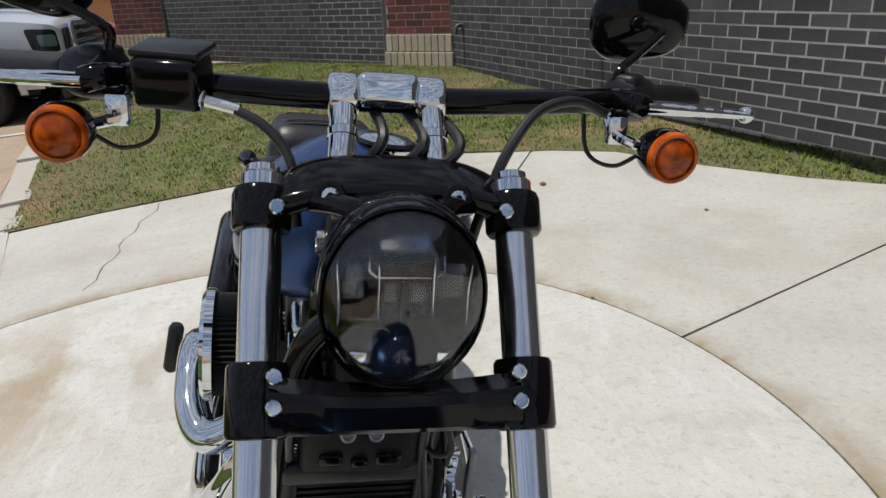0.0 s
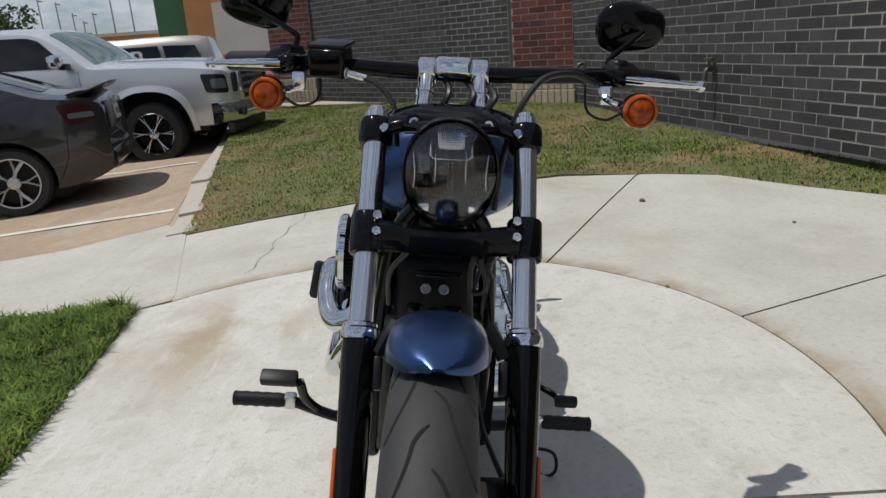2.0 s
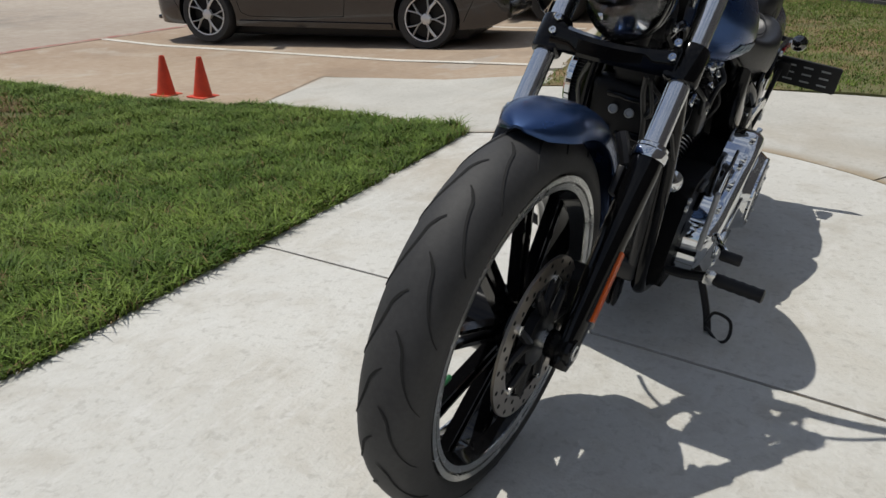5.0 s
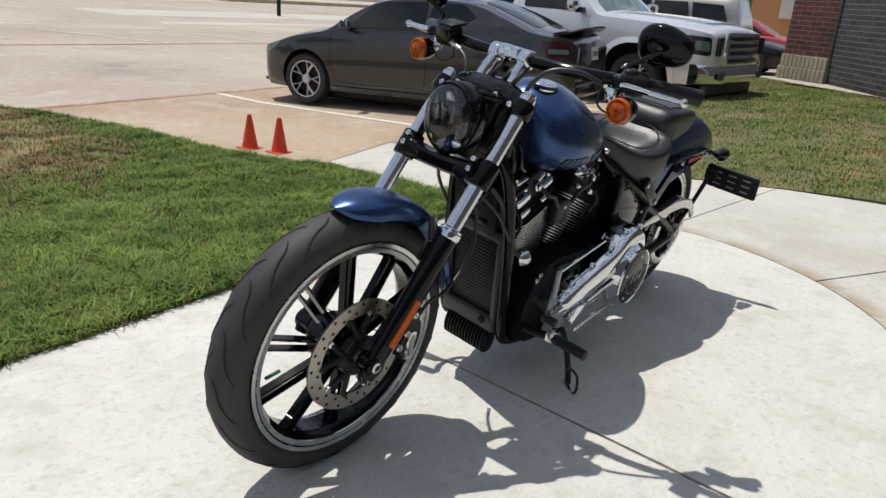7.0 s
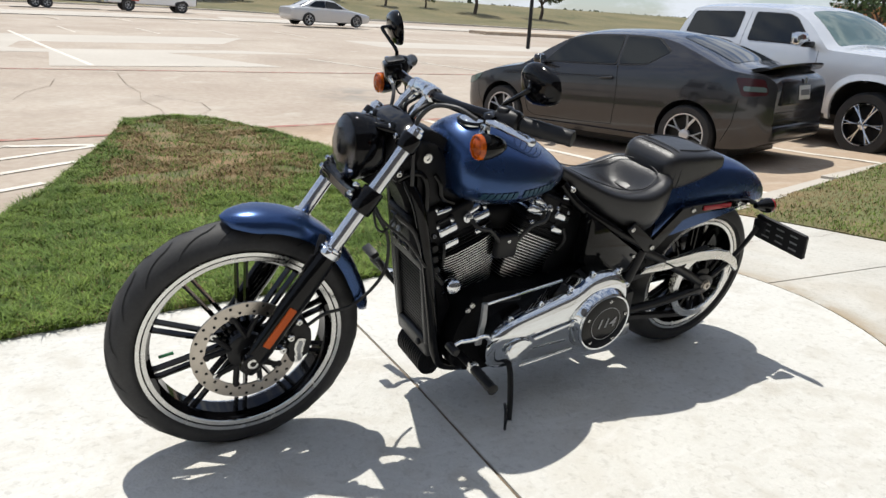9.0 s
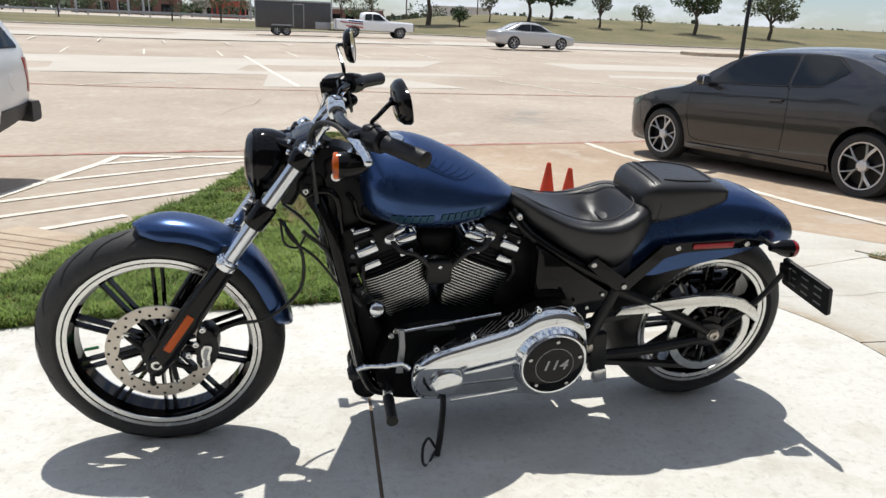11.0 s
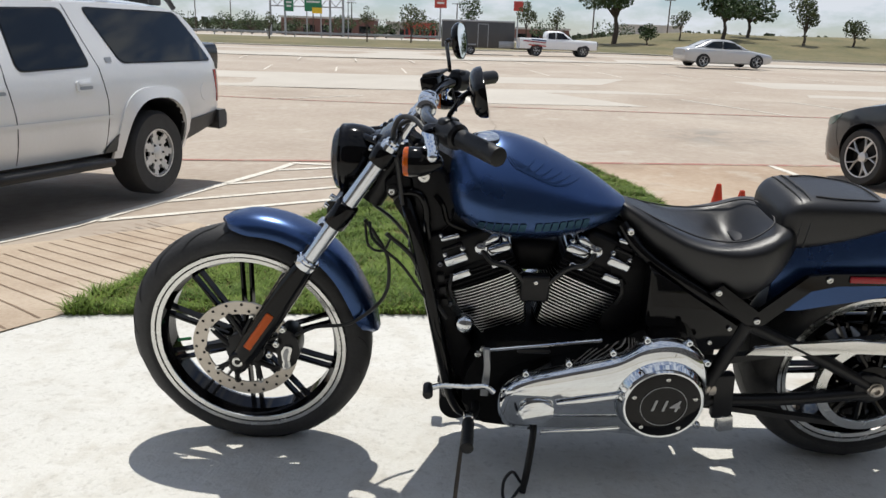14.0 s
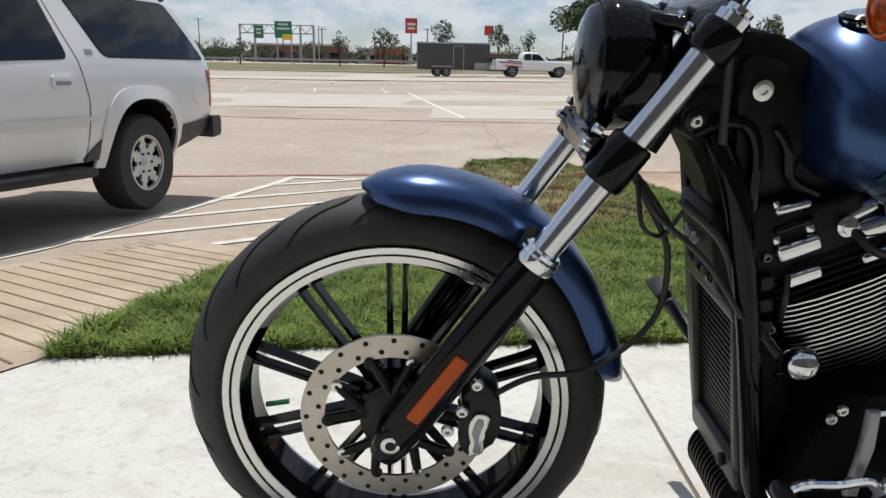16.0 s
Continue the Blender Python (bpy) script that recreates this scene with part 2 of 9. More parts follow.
    # the woods' haze is only in this paler green
    far_tree=mat("hazy tree line", (0.045, 0.065, 0.035), 0.9, var=0.35, scale=0.15, fine=1.2, second=(0.075, 0.095, 0.055)),
)

M["blue"].node_tree.nodes["Principled BSDF"].inputs["Coat Weight"].default_value = 0.32
M["blue"].node_tree.nodes["Principled BSDF"].inputs["Coat Roughness"].default_value = 0.27


def weather(m, tint, scale, lo, hi, amount, ring=None, stretch=(1, 1, 1)):
    """Lays blotches of a stain over a surface; ring (x, y, r, width) keeps them to a worn band."""
    n, l = m.node_tree.nodes, m.node_tree.links
    p = n["Principled BSDF"]
    src = p.inputs["Base Color"].links[0].from_socket
    tc, mp, nz, mr, mx = (n.new(k) for k in ("ShaderNodeTexCoord", "ShaderNodeMapping", "ShaderNodeTexNoise", "ShaderNodeMapRange", "ShaderNodeMix"))
    mp.inputs["Scale"].default_value = stretch
    mp.inputs["Location"].default_value = (scale * 3.1, 1.7, 0)
    nz.inputs["Scale"].default_value, nz.inputs["Detail"].default_value, nz.inputs["Roughness"].default_value, nz.inputs["Distortion"].default_value = scale, 8, 0.62, 0.4
    mr.inputs["From Min"].default_value, mr.inputs["From Max"].default_value, mr.inputs["To Max"].default_value = lo, hi, amount
    mx.data_type = "RGBA"
    l.new(tc.outputs["Object"], mp.inputs["Vector"])
    l.new(mp.outputs["Vector"], nz.inputs["Vector"])
    l.new(nz.outputs["Fac"], mr.inputs["Value"])
    fac = mr.outputs["Result"]
    if ring:
        sub, ln, d, ab, band, mul = (n.new(k) for k in ("ShaderNodeVectorMath", "ShaderNodeVectorMath", "ShaderNodeMath", "ShaderNodeMath", "ShaderNodeMapRange", "ShaderNodeMath"))
        sub.operation, ln.operation, d.operation, ab.operation, mul.operation = "SUBTRACT", "LENGTH", "SUBTRACT", "ABSOLUTE", "MULTIPLY"
        sub.inputs[1].default_value = (ring[0], ring[1], 0)
        d.inputs[1].default_value = ring[2]
        band.inputs["From Min"].default_value, band.inputs["From Max"].default_value, band.inputs["To Min"].default_value, band.inputs["To Max"].default_value = 0, ring[3], 1, 0
        l.new(tc.outputs["Object"], sub.inputs[0])
        l.new(sub.outputs["Vector"], ln.inputs[0])
        l.new(ln.outputs["Value"], d.inputs[0])
        l.new(d.outputs[0], ab.inputs[0])
        l.new(ab.outputs[0], band.inputs["Value"])
        l.new(band.outputs["Result"], mul.inputs[0])
        l.new(fac, mul.inputs[1])
        fac = mul.outputs[0]
    l.new(fac, mx.inputs["Factor"])
    l.new(src, mx.inputs["A"])
    mx.inputs["B"].default_value = rgb(tint)
    l.new(mx.outputs["Result"], p.inputs["Base Color"])


weather(M["concrete"], (0.40, 0.35, 0.27), 0.9, 0.52, 0.72, 0.55)
weather(M["concrete"], (0.38, 0.345, 0.285), 6.0, 0.50, 0.70, 0.5)
weather(M["concrete"], (0.60, 0.59, 0.56), 22.0, 0.55, 0.68, 0.6, None, (1, 0.25, 1))
weather(M["concrete"], (0.36, 0.345, 0.31), 38.0, 0.54, 0.66, 0.5)
weather(M["concrete"], (0.20, 0.16, 0.11), 90.0, 0.70, 0.78, 0.6)
weather(M["concrete"], (0.34, 0.27, 0.185), 3.2, 0.44, 0.60, 0.95, (-0.95, 2.0, 0.0, 0.75), (1, 0.45, 1))
weather(M["concrete_old"], (0.36, 0.31, 0.24), 1.2, 0.48, 0.70, 0.6)
weather(M["concrete_old"], (0.33, 0.31, 0.265), 34.0, 0.54, 0.66, 0.5)
weather(M["concrete_old"], (0.56, 0.545, 0.50), 3.0, 0.55, 0.72, 0.5, None, (1, 0.3, 1))
weather(M["concrete_old"], (0.20, 0.16, 0.11), 90.0, 0.70, 0.78, 0.6)
weather(M["concrete_old"], (0.29, 0.225, 0.14), 4.0, 0.34, 0.58, 1.0, (-0.495, 1.12, 1.641, 0.13))
weather(M["lot"], (0.27, 0.225, 0.18), 0.5, 0.55, 0.72, 0.6)
weather(M["lot"], (0.46, 0.42, 0.36), 1.6, 0.56, 0.72, 0.6)
weather(M["lot"], (0.22, 0.16, 0.11), 14.0, 0.62, 0.75, 0.5)
weather(M["lot"], (0.17, 0.165, 0.15), 1.6, 0.42, 0.60, 1.0, (-11.2, 5.6, 0.0, 1.5))
weather(M["lot_orange"], (0.25, 0.19, 0.14), 1.1, 0.52, 0.72, 0.6)
weather(M["lot_orange"], (0.45, 0.40, 0.33), 2.2, 0.55, 0.72, 0.7)
weather(M["white_line"], (0.40, 0.33, 0.26), 3.0, 0.52, 0.66, 0.5)
weather(M["white_line"], (0.36, 0.29, 0.225), 26.0, 0.55, 0.66, 0.6)
weather(M["red_line"], (0.36, 0.30, 0.24), 4.0, 0.46, 0.60, 0.8)
weather(M["soil"], (0.23, 0.15, 0.078), 1.3, 0.28, 0.56, 0.95, (-6.3, 1.3, 0.0, 3.2))
weather(M["soil"], (0.31, 0.175, 0.095), 2.6, 0.46, 0.60, 1.0, (-6.3, 1.3, 0.0, 3.0))
weather(M["soil"], (0.05, 0.055, 0.022), 38.0, 0.50, 0.66, 0.8)
weather(M["thatch"], (0.30, 0.18, 0.10), 0.9, 0.48, 0.66, 0.85)
weather(M["thatch"], (0.07, 0.085, 0.03), 45.0, 0.52, 0.68, 0.7)


# ---- building tools ----
def finish(bm, name, material, parent=None, label="", smooth=35):
    me = bpy.data.meshes.new(name)
    bmesh.ops.recalc_face_normals(bm, faces=bm.faces)
    bm.to_mesh(me)
    bm.free()
    for m in (material if isinstance(material, (list, tuple)) else [material]):
        me.materials.append(m)
    if smooth:
        me.shade_smooth()
        if smooth < 180:
            me.set_sharp_from_angle(angle=radians(smooth))
    ob = new(name, me)
    if parent:
        ob.parent = parent
    if label:
        ob["label"] = label
    return ob


def part(name, bm, material, parent, label="", smooth=35):
    return finish(bm, name, material, parent, label, smooth)


def thing(name, label, category, group="", at=None):
    ob = tagged(new(name), label, category, group)
    if at is not None:
        ob.matrix_basis = at
    return ob


def box(bm, size, m=None, bevel=0.0, seg=2):
    r = bmesh.ops.create_cube(bm, size=1.0)
    bmesh.ops.scale(bm, vec=size, verts=r["verts"])
    if bevel:
        es = {e for v in r["verts"] for e in v.link_edges}
        out = bmesh.ops.bevel(bm, geom=list(es), offset=bevel, segments=seg, affect="EDGES", profile=0.5)
        vs = {v for f in out["faces"] for v in f.verts} | {v for v in r["verts"] if v.is_valid}
    else:
        vs = set(r["verts"])
    if m is not None:
        bmesh.ops.transform(bm, matrix=m, verts=list(vs))
    return bm


def bx(size, at=(0, 0, 0), rot=(0, 0, 0), bevel=0.0, seg=2):
    return box(bmesh.new(), size, pose(*at, *rot), bevel, seg)


def frame_of(d):
    d = Vector(d).normalized()
    a = Vector((0, 0, 1)) if abs(d.z) < 0.95 else Vector((1, 0, 0))
    s = d.cross(a).normalized()
    return s, s.cross(d).normalized()


def skin(bm, rings, cap=True, closed=True):
    """Joins rings of equal length into a skin."""
    vr = [[bm.verts.new(p) for p in r] for r in rings]
    n = len(vr[0])
    for a, b in zip(vr, vr[1:]):
        for i in range(n if closed else n - 1):
            j = (i + 1) % n
            bm.faces.new((a[i], a[j], b[j], b[i]))
    if cap and closed:
        bm.faces.new(vr[0][::-1])
        bm.faces.new(vr[-1])
    return bm


def rod(bm, p0, p1, r0, r1=None, seg=16, cap=True):
    p0, p1 = Vector(p0), Vector(p1)
    r1 = r0 if r1 is None else r1
    s, t = frame_of(p1 - p0)
    ring = lambda c, r: [c + r * (math.cos(2 * math.pi * i / seg) * s + math.sin(2 * math.pi * i / seg) * t) for i in range(seg)]
    return skin(bm, [ring(p0, r0), ring(p1, r1)], cap)


def stack(bm, p0, d, steps, seg=24):
    """A turned piece: steps of (distance along d, radius)."""
    p0, d = Vector(p0), Vector(d).normalized()
    s, t = frame_of(d)
    rings = [[p0 + h * d + max(r, 1e-4) * (math.cos(2 * math.pi * i / seg) * s + math.sin(2 * math.pi * i / seg) * t) for i in range(seg)]
             for h, r in steps]
    return skin(bm, rings)


def spline(pts, n=8):
    pts = [Vector(p) for p in pts]
    if len(pts) < 3:
        return pts
    ext = [2 * pts[0] - pts[1]] + pts + [2 * pts[-1] - pts[-2]]
    out = []
    for a, b, c, d in zip(ext, ext[1:], ext[2:], ext[3:]):
        for i in range(n):
            u = i / n
            out.append(0.5 * ((2 * b) + (c - a) * u + (2 * a - 5 * b + 4 * c - d) * u * u + (3 * b - a - 3 * c + d) * u ** 3))
    out.append(pts[-1])
    return out


def hose(bm, pts, r, seg=10, n=8, flat=1.0):
    pts = spline(pts, n)
    d0 = (pts[1] - pts[0]).normalized()
    s, t = frame_of(d0)
    rings = []
    for i, p in enumerate(pts):
        d = (pts[min(i + 1, len(pts) - 1)] - pts[max(i - 1, 0)]).normalized()
        s = (s - d * s.dot(d)).normalized()
        t = d.cross(s)
        rr = r[min(len(r) - 1, int(i * len(r) / len(pts)))] if isinstance(r, (list, tuple)) else r
        rings.append([p + rr * (math.cos(2 * math.pi * k / seg) * s + flat * math.sin(2 * math.pi * k / seg) * t) for k in range(seg)])
    return skin(bm, rings)


def turned(bm, profile, centre, seg=64, axis="x", closed_profile=True):
    """Turns a profile of (radius, along the axis) round the x axis through centre."""
    c = Vector(centre)
    rings = []
    for k in range(seg):
        a = 2 * math.pi * k / seg
        rings.append([bm.verts.new(c + Vector((x, r * math.cos(a), r * math.sin(a)))) for r, x in profile])
    n = len(profile)
    for k in range(seg):
        a, b = rings[k], rings[(k + 1) % seg]
        for i in range(n if closed_profile else n - 1):
            j = (i + 1) % n
            bm.faces.new((a[i], a[j], b[j], b[i]))
    return bm


def plate(bm, outline, thick, m=None, bevel=0.0):
    """A flat piece from an outline in its own x, y, with its thickness along z, centred."""
    lo = [bm.verts.new((x, y, -thick / 2)) for x, y in outline]
    hi = [bm.verts.new((x, y, thick / 2)) for x, y in outline]
    n = len(outline)
    fs = [bm.faces.new(lo[::-1]), bm.faces.new(hi)] + [bm.faces.new((lo[i], lo[(i + 1) % n], hi[(i + 1) % n], hi[i])) for i in range(n)]
    vs = lo + hi
    if bevel:
        es = [e for e in fs[1].edges] + [e for e in fs[0].edges]
        out = bmesh.ops.bevel(bm, geom=es, offset=bevel, segments=2, affect="EDGES", profile=0.5)
        vs = list({v for f in out["faces"] for v in f.verts} | {v for v in vs if v.is_valid})
    if m is not None:
        bmesh.ops.transform(bm, matrix=m, verts=vs)
    return bm


SIDE = Matrix(((0, 0, 1, 0), (1, 0, 0, 0), (0, 1, 0, 0), (0, 0, 0, 1)))  # own x, y, z become the bike's y, z, x


def side_plate(bm, outline, u, thick, bevel=0.0):
    """A plate drawn in the bike's side view (y, z) at the lateral place u."""
    return plate(bm, outline, thick, Matrix.Translation((u, 0, 0)) @ SIDE, bevel)


def bolt(bm, p, d, r=0.006, h=0.005):
    return stack(bm, p, d, [(0, r), (h * 0.7, r), (h, r * 0.75), (h, r * 0.45), (h * 0.5, r * 0.4)], 12)


def smooth_outline(pts, n=6):
    p = [Vector((x, y, 0)) for x, y in pts]
    k = len(p)
    out = []
    for i in range(k):
        a, b, c, d = p[i - 1], p[i], p[(i + 1) % k], p[(i + 2) % k]
        for j in range(n):
            u = j / n
            q = 0.5 * ((2 * b) + (c - a) * u + (2 * a - 5 * b + 4 * c - d) * u * u + (3 * b - a - 3 * c + d) * u ** 3)
            out.append((q.x, q.y))
    return out


def glide(rows, k=4):
    p = [np.array(r, float) for r in rows]
    ext = [2 * p[0] - p[1]] + p + [2 * p[-1] - p[-2]]
    out = []
    for a, b, c, d in zip(ext, ext[1:], ext[2:], ext[3:]):
        for i in range(k):
            u = i / k
            out.append(0.5 * ((2 * b) + (c - a) * u + (2 * a - 5 * b + 4 * c - d) * u * u + (3 * b - a - 3 * c + d) * u ** 3))
    out.append(p[-1])
    return out


def line_of(pts, k=6):
    """A smooth function through (x, value) points."""
    g = np.array(glide([tuple(p) for p in pts], k))
    o = np.argsort(g[:, 0])
    return lambda x: float(np.interp(x, g[o, 0], g[o, 1]))


# ---- ground ----
GX = (-600, -200, -90, -75, -64, -56, -38, -22, -14, -7, -3.6, -2, -1.2, -0.1, 1, 3, 600)
GZ = (1.2, 0.8, 0.6, 0.35, 0.05, 0.0, -0.02, -0.30, -0.40, -0.38, -0.25, -0.13, -0.056, 0.020, 0.055, 0.07, 0.2)


def level(x, y):
    """The height of the paved ground."""
    z = float(np.interp(x, GX, GZ))
    if x < -1.2:
        z += 0.012 * max(-6, min(8, y - 3)) * min(1, (-1.2 - x) / 2)
    return z


def sheet(name, outline, material, lift=0.0, thick=0.0, step=1.0, label="", category="", kind="structure", height=level, parent=None):
    """A sheet over the ground, cut so that it follows its height, with a rim that goes down by thick."""
    bm = bmesh.new()
    f = bm.faces.new([bm.verts.new((x, y, 0)) for x, y in outline])
    xs, ys = [p[0] for p in outline], [p[1] for p in outline]
    for lo, hi, ax in ((min(xs), max(xs), 0), (min(ys), max(ys), 1)):
        cuts = list(np.arange(math.floor(lo / step) * step + step, hi, step))
        if ax == 0:
            cuts += [g for g in GX if lo < g < hi]
        for c in cuts:
            co, no = [0, 0, 0], [0, 0, 0]
            co[ax], no[ax] = c, 1
            bmesh.ops.bisect_plane(bm, geom=bm.verts[:] + bm.edges[:] + bm.faces[:], plane_co=co, plane_no=no, dist=1e-5)
    for v in bm.verts:
        v.co.z = height(v.co.x, v.co.y) + lift
    if thick:
        rim = [e for e in bm.edges if e.is_boundary]
        out = bmesh.ops.extrude_edge_only(bm, edges=rim)
        for v in out["geom"]:
            if isinstance(v, bmesh.types.BMVert):
                v.co.z -= thick
    for f in bm.faces:
        if abs(f.normal.z) > 0.3 and f.normal.z < 0:
            f.normal_flip()
    ob = finish(bm, name, material, parent, smooth=30)
    if label:
        tagged(ob, label, category, "", kind)
    return ob


bm = bmesh.new()
gxs = [-3000, -1200, -600, -400, -200, -140, -90, -70, -60, -45, -30, -20, -14, -10, -8, -7, -5, -3.6, -2.8, -2, -1.2, 0, 1, 3, 8, 20, 60, 200, 600, 3000]
gys = [-3000, -600, -200, -60, -20, -8, -3, 0, 3, 5, 7, 9, 11, 15, 25, 60, 200, 600, 3000]
gv = [[bm.verts.new((x, y, level(x, y) - 0.02)) for y in gys] for x in gxs]
for i in range(len(gxs) - 1):
    for j in range(len(gys) - 1):
        bm.faces.new((gv[i][j], gv[i + 1][j], gv[i + 1][j + 1], gv[i][j + 1]))
tagged(finish(bm, "ground", M["lot"]), "tan weathered concrete parking lot ground", "ground", "", "structure")


def arc(cx, cy, r, a0, a1, n=24):
    return [(cx + r * math.cos(radians(a0 + (a1 - a0) * i / n)), cy + r * math.sin(radians(a0 + (a1 - a0) * i / n))) for i in range(n + 1)]


def strip(name, p, q, w, material, lift, label, category="line", kind="structure"):
    d = (Vector((*q, 0)) - Vector((*p, 0))).normalized()
    s = Vector((-d.y, d.x, 0)) * w / 2
    a, b = Vector((*p, 0)), Vector((*q, 0))
    return sheet(name, [(v.x, v.y) for v in (a - s, b - s, b + s, a + s)], material, lift, 0, 1.5, label, category, kind)


# the round landing: two slabs with a joint across, an outer ring of slabs round it
LC, LR = (-0.495, 1.12), 1.641           # the landing's centre and radius


def jy(x):
    """The joint across the landing."""
    return 0.604 - 0.088 * x


G = 0.005
front_slab = [(-1.12, -1.12), (-0.68, -1.33), (-0.3, -3.2), (3.2, -3.2), (3.2, jy(3.2) - G), (-1.30, jy(-1.30) - G), (-1.22, -0.4)]
sheet("pavement", front_slab, M["concrete"], 0.0, 0.12, 0.8, "pale broom-finished concrete slab under the front wheel", "pavement")
back_slab = [(-1.30, jy(-1.30) + G)] + [p for p in arc(*LC, LR, -21.43, 118.6, 40)] + [(-1.435, 2.52)]
sheet("pavement", back_slab, M["concrete"], 0.0, 0.12, 0.8, "pale concrete slab with a rounded edge under the motorcycle", "pavement")
ring = lambda a0, a1: arc(*LC, LR + 0.006, a0, a1, 24)
sheet("pavement", ring(-21.4, 14.6) + [(1.80, 1.815), (3.2, 2.370), (3.2, jy(3.2) + G)], M["concrete_old"], 0.0, 0.12, 0.8, "weathered concrete walkway slab beside the rounded slab", "pavement")
sheet("pavement", ring(15.0, 50.4) + [(1.515, 4.19), (1.62, 4.17), (1.99, 3.95), (2.3, 3.40), (2.62, 2.96), (3.2, 2.382), (1.80, 1.827)], M["concrete_old"], 0.0, 0.12, 0.8, "weathered concrete walkway slab beside the lawn", "pavement")
sheet("pavement", ring(50.8, 83.8) + [(-0.155, 4.30), (0.4, 4.36), (1.02, 4.36), (1.505, 4.20)], M["concrete_old"], 0.0, 0.12, 0.8, "weathered concrete walkway slab at the back", "pavement")
sheet("pavement", ring(84.2, 118.3) + [(-1.66, 4.08), (-1.45, 4.12), (-0.93, 4.20), (-0.5, 4.26), (-0.163, 4.30)], M["concrete_old"], 0.0, 0.12, 0.8, "weathered concrete walkway slab with a hairline crack", "pavement")
sheet("pavement", [(-1.296, 2.70), (-1.284, 2.585), (-1.44, 2.54), (-1.55, 2.67), (-2.2, 2.76), (-3.36, 2.97), (-3.66, 4.05), (-3.3, 4.10), (-2.53, 4.19), (-1.95, 4.55), (-1.668, 4.09)], M["concrete_old"], 0.002, 0.12, 0.8, "pale concrete kerb ramp running down to the parking lot", "pavement")
tagged(sheet("joint", [(-1.28, jy(-1.28) - 0.02), (3.2, jy(3.2) - 0.02), (3.2, jy(3.2) + 0.02), (-1.28, jy(-1.28) + 0.02)], M["joint"], -0.006, 0, 0.8), "dark dirt-filled joint between the concrete slabs", "joint", "", "structure")
tagged(sheet("joint", arc(*LC, LR - 0.02, -22, 118, 40) + arc(*LC, LR + 0.03, 118, -22, 40), M["joint"], -0.007, 0, 0.8), "dirt-filled curved joint round the slab", "joint", "", "structure")
tagged(sheet("joint", [(1.10, 1.515), (3.2, 2.35), (3.2, 2.40), (1.10, 1.565)], M["joint"], -0.007, 0, 0.8), "dark joint between the walkway slabs", "joint", "", "structure")
tagged(sheet("joint", [(0.54, 2.41), (0.59, 2.39), (1.54, 4.18), (1.48, 4.21)], M["joint"], -0.007, 0, 0.8), "dark joint between the walkway slabs", "joint", "", "structure")
tagged(sheet("joint", [(-0.34, 2.80), (-0.28, 2.80), (-0.13, 4.29), (-0.19, 4.29)], M["joint"], -0.007, 0, 0.8), "dark joint between the walkway slabs", "joint", "", "structure")
tagged(sheet("joint", [(-1.39, 2.66), (-1.33, 2.66), (-1.64, 4.08), (-1.70, 4.08)], M["joint"], -0.007, 0, 0.8), "dark joint beside the kerb ramp", "joint", "", "structure")

# the lawns
LAWN = [(-1.12, -1.12), (-1.22, -0.4), (-1.30, 0.76), (-1.435, 2.50), (-1.55, 2.66), (-2.2, 2.73), (-3.36, 2.84), (-4.0, 2.66), (-4.67, 2.66), (-6.03, 2.66), (-7.4, 2.42), (-8.8, 1.96),
        (-9.1, 1.5), (-8.81, 0.85), (-7.0, 0.40), (-5.0, -0.19), (-3.91, -0.61), (-2.7, -0.99), (-1.9, -1.10), (-1.4, -1.13)]


def lawn_level(x, y):
    return level(x, y) + 0.008 + 0.05 * max(0, 1 - ((x + 6.0) / 2.6) ** 2) * max(0, 1 - ((y - 1.2) / 1.5) ** 2) + 0.012 * noise.noise((x * 1.7, y * 1.7, 0))


sheet("lawn", LAWN, M["soil"], 0.0, 0.15, 0.35, "sloping lawn bed of soil and thatch between the slabs and the parking lot", "lawn", height=lawn_level)
BACK = [(-1.70, 4.11), (-0.93, 4.22), (-0.16, 4.31), (0.4, 4.38), (1.02, 4.38), (1.52, 4.21), (1.62, 4.19), (1.99, 3.97), (2.3, 3.42), (2.64, 2.98), (3.05, 2.5), (3.3, 3.0), (2.62, 4.92), (2.19, 6.54), (1.98, 8.1), (1.25, 9.3), (-1.87, 12.95), (-3.2, 14.2),
        (-3.5, 14.0), (-2.55, 9.0), (-2.05, 6.2), (-1.76, 4.6)]


def back_level(x, y):
    return 0.06 + (-0.055 + level(x, y) if x < 1 else 0) + 0.15 * max(0, min(1, (y - 4.2 + 0.4 * max(0, x - 1.5) * 2) / 4)) + 0.012 * noise.noise((x * 1.7, y * 1.7, 3)) - 0.002


sheet("lawn", BACK, M["thatch"], 0.0, 0.2, 0.4, "patchy lawn bed of soil and thatch in front of the brick wall", "lawn", height=back_level)

# kerb along the parking bays
for a, b, rise in (((-1.73, 4.14), (-1.83, 4.75), 0.012), ((-1.83, 4.75), (-2.16, 6.2), 0.035), ((-2.16, 6.2), (-2.62, 9.0), 0.06), ((-2.62, 9.0), (-3.6, 14.2), 0.075)):
    d = Vector((b[0] - a[0], b[1] - a[1], 0)).normalized()
    s = Vector((-d.y, d.x, 0)) * 0.09
    sheet("kerb", [(a[0] - s.x, a[1] - s.y), (b[0] - s.x, b[1] - s.y), (b[0] + s.x, b[1] + s.y), (a[0] + s.x, a[1] + s.y)], M["lot_pale"], rise, 0.2, 0.8, "pale tan concrete kerb along the lawn", "kerb")

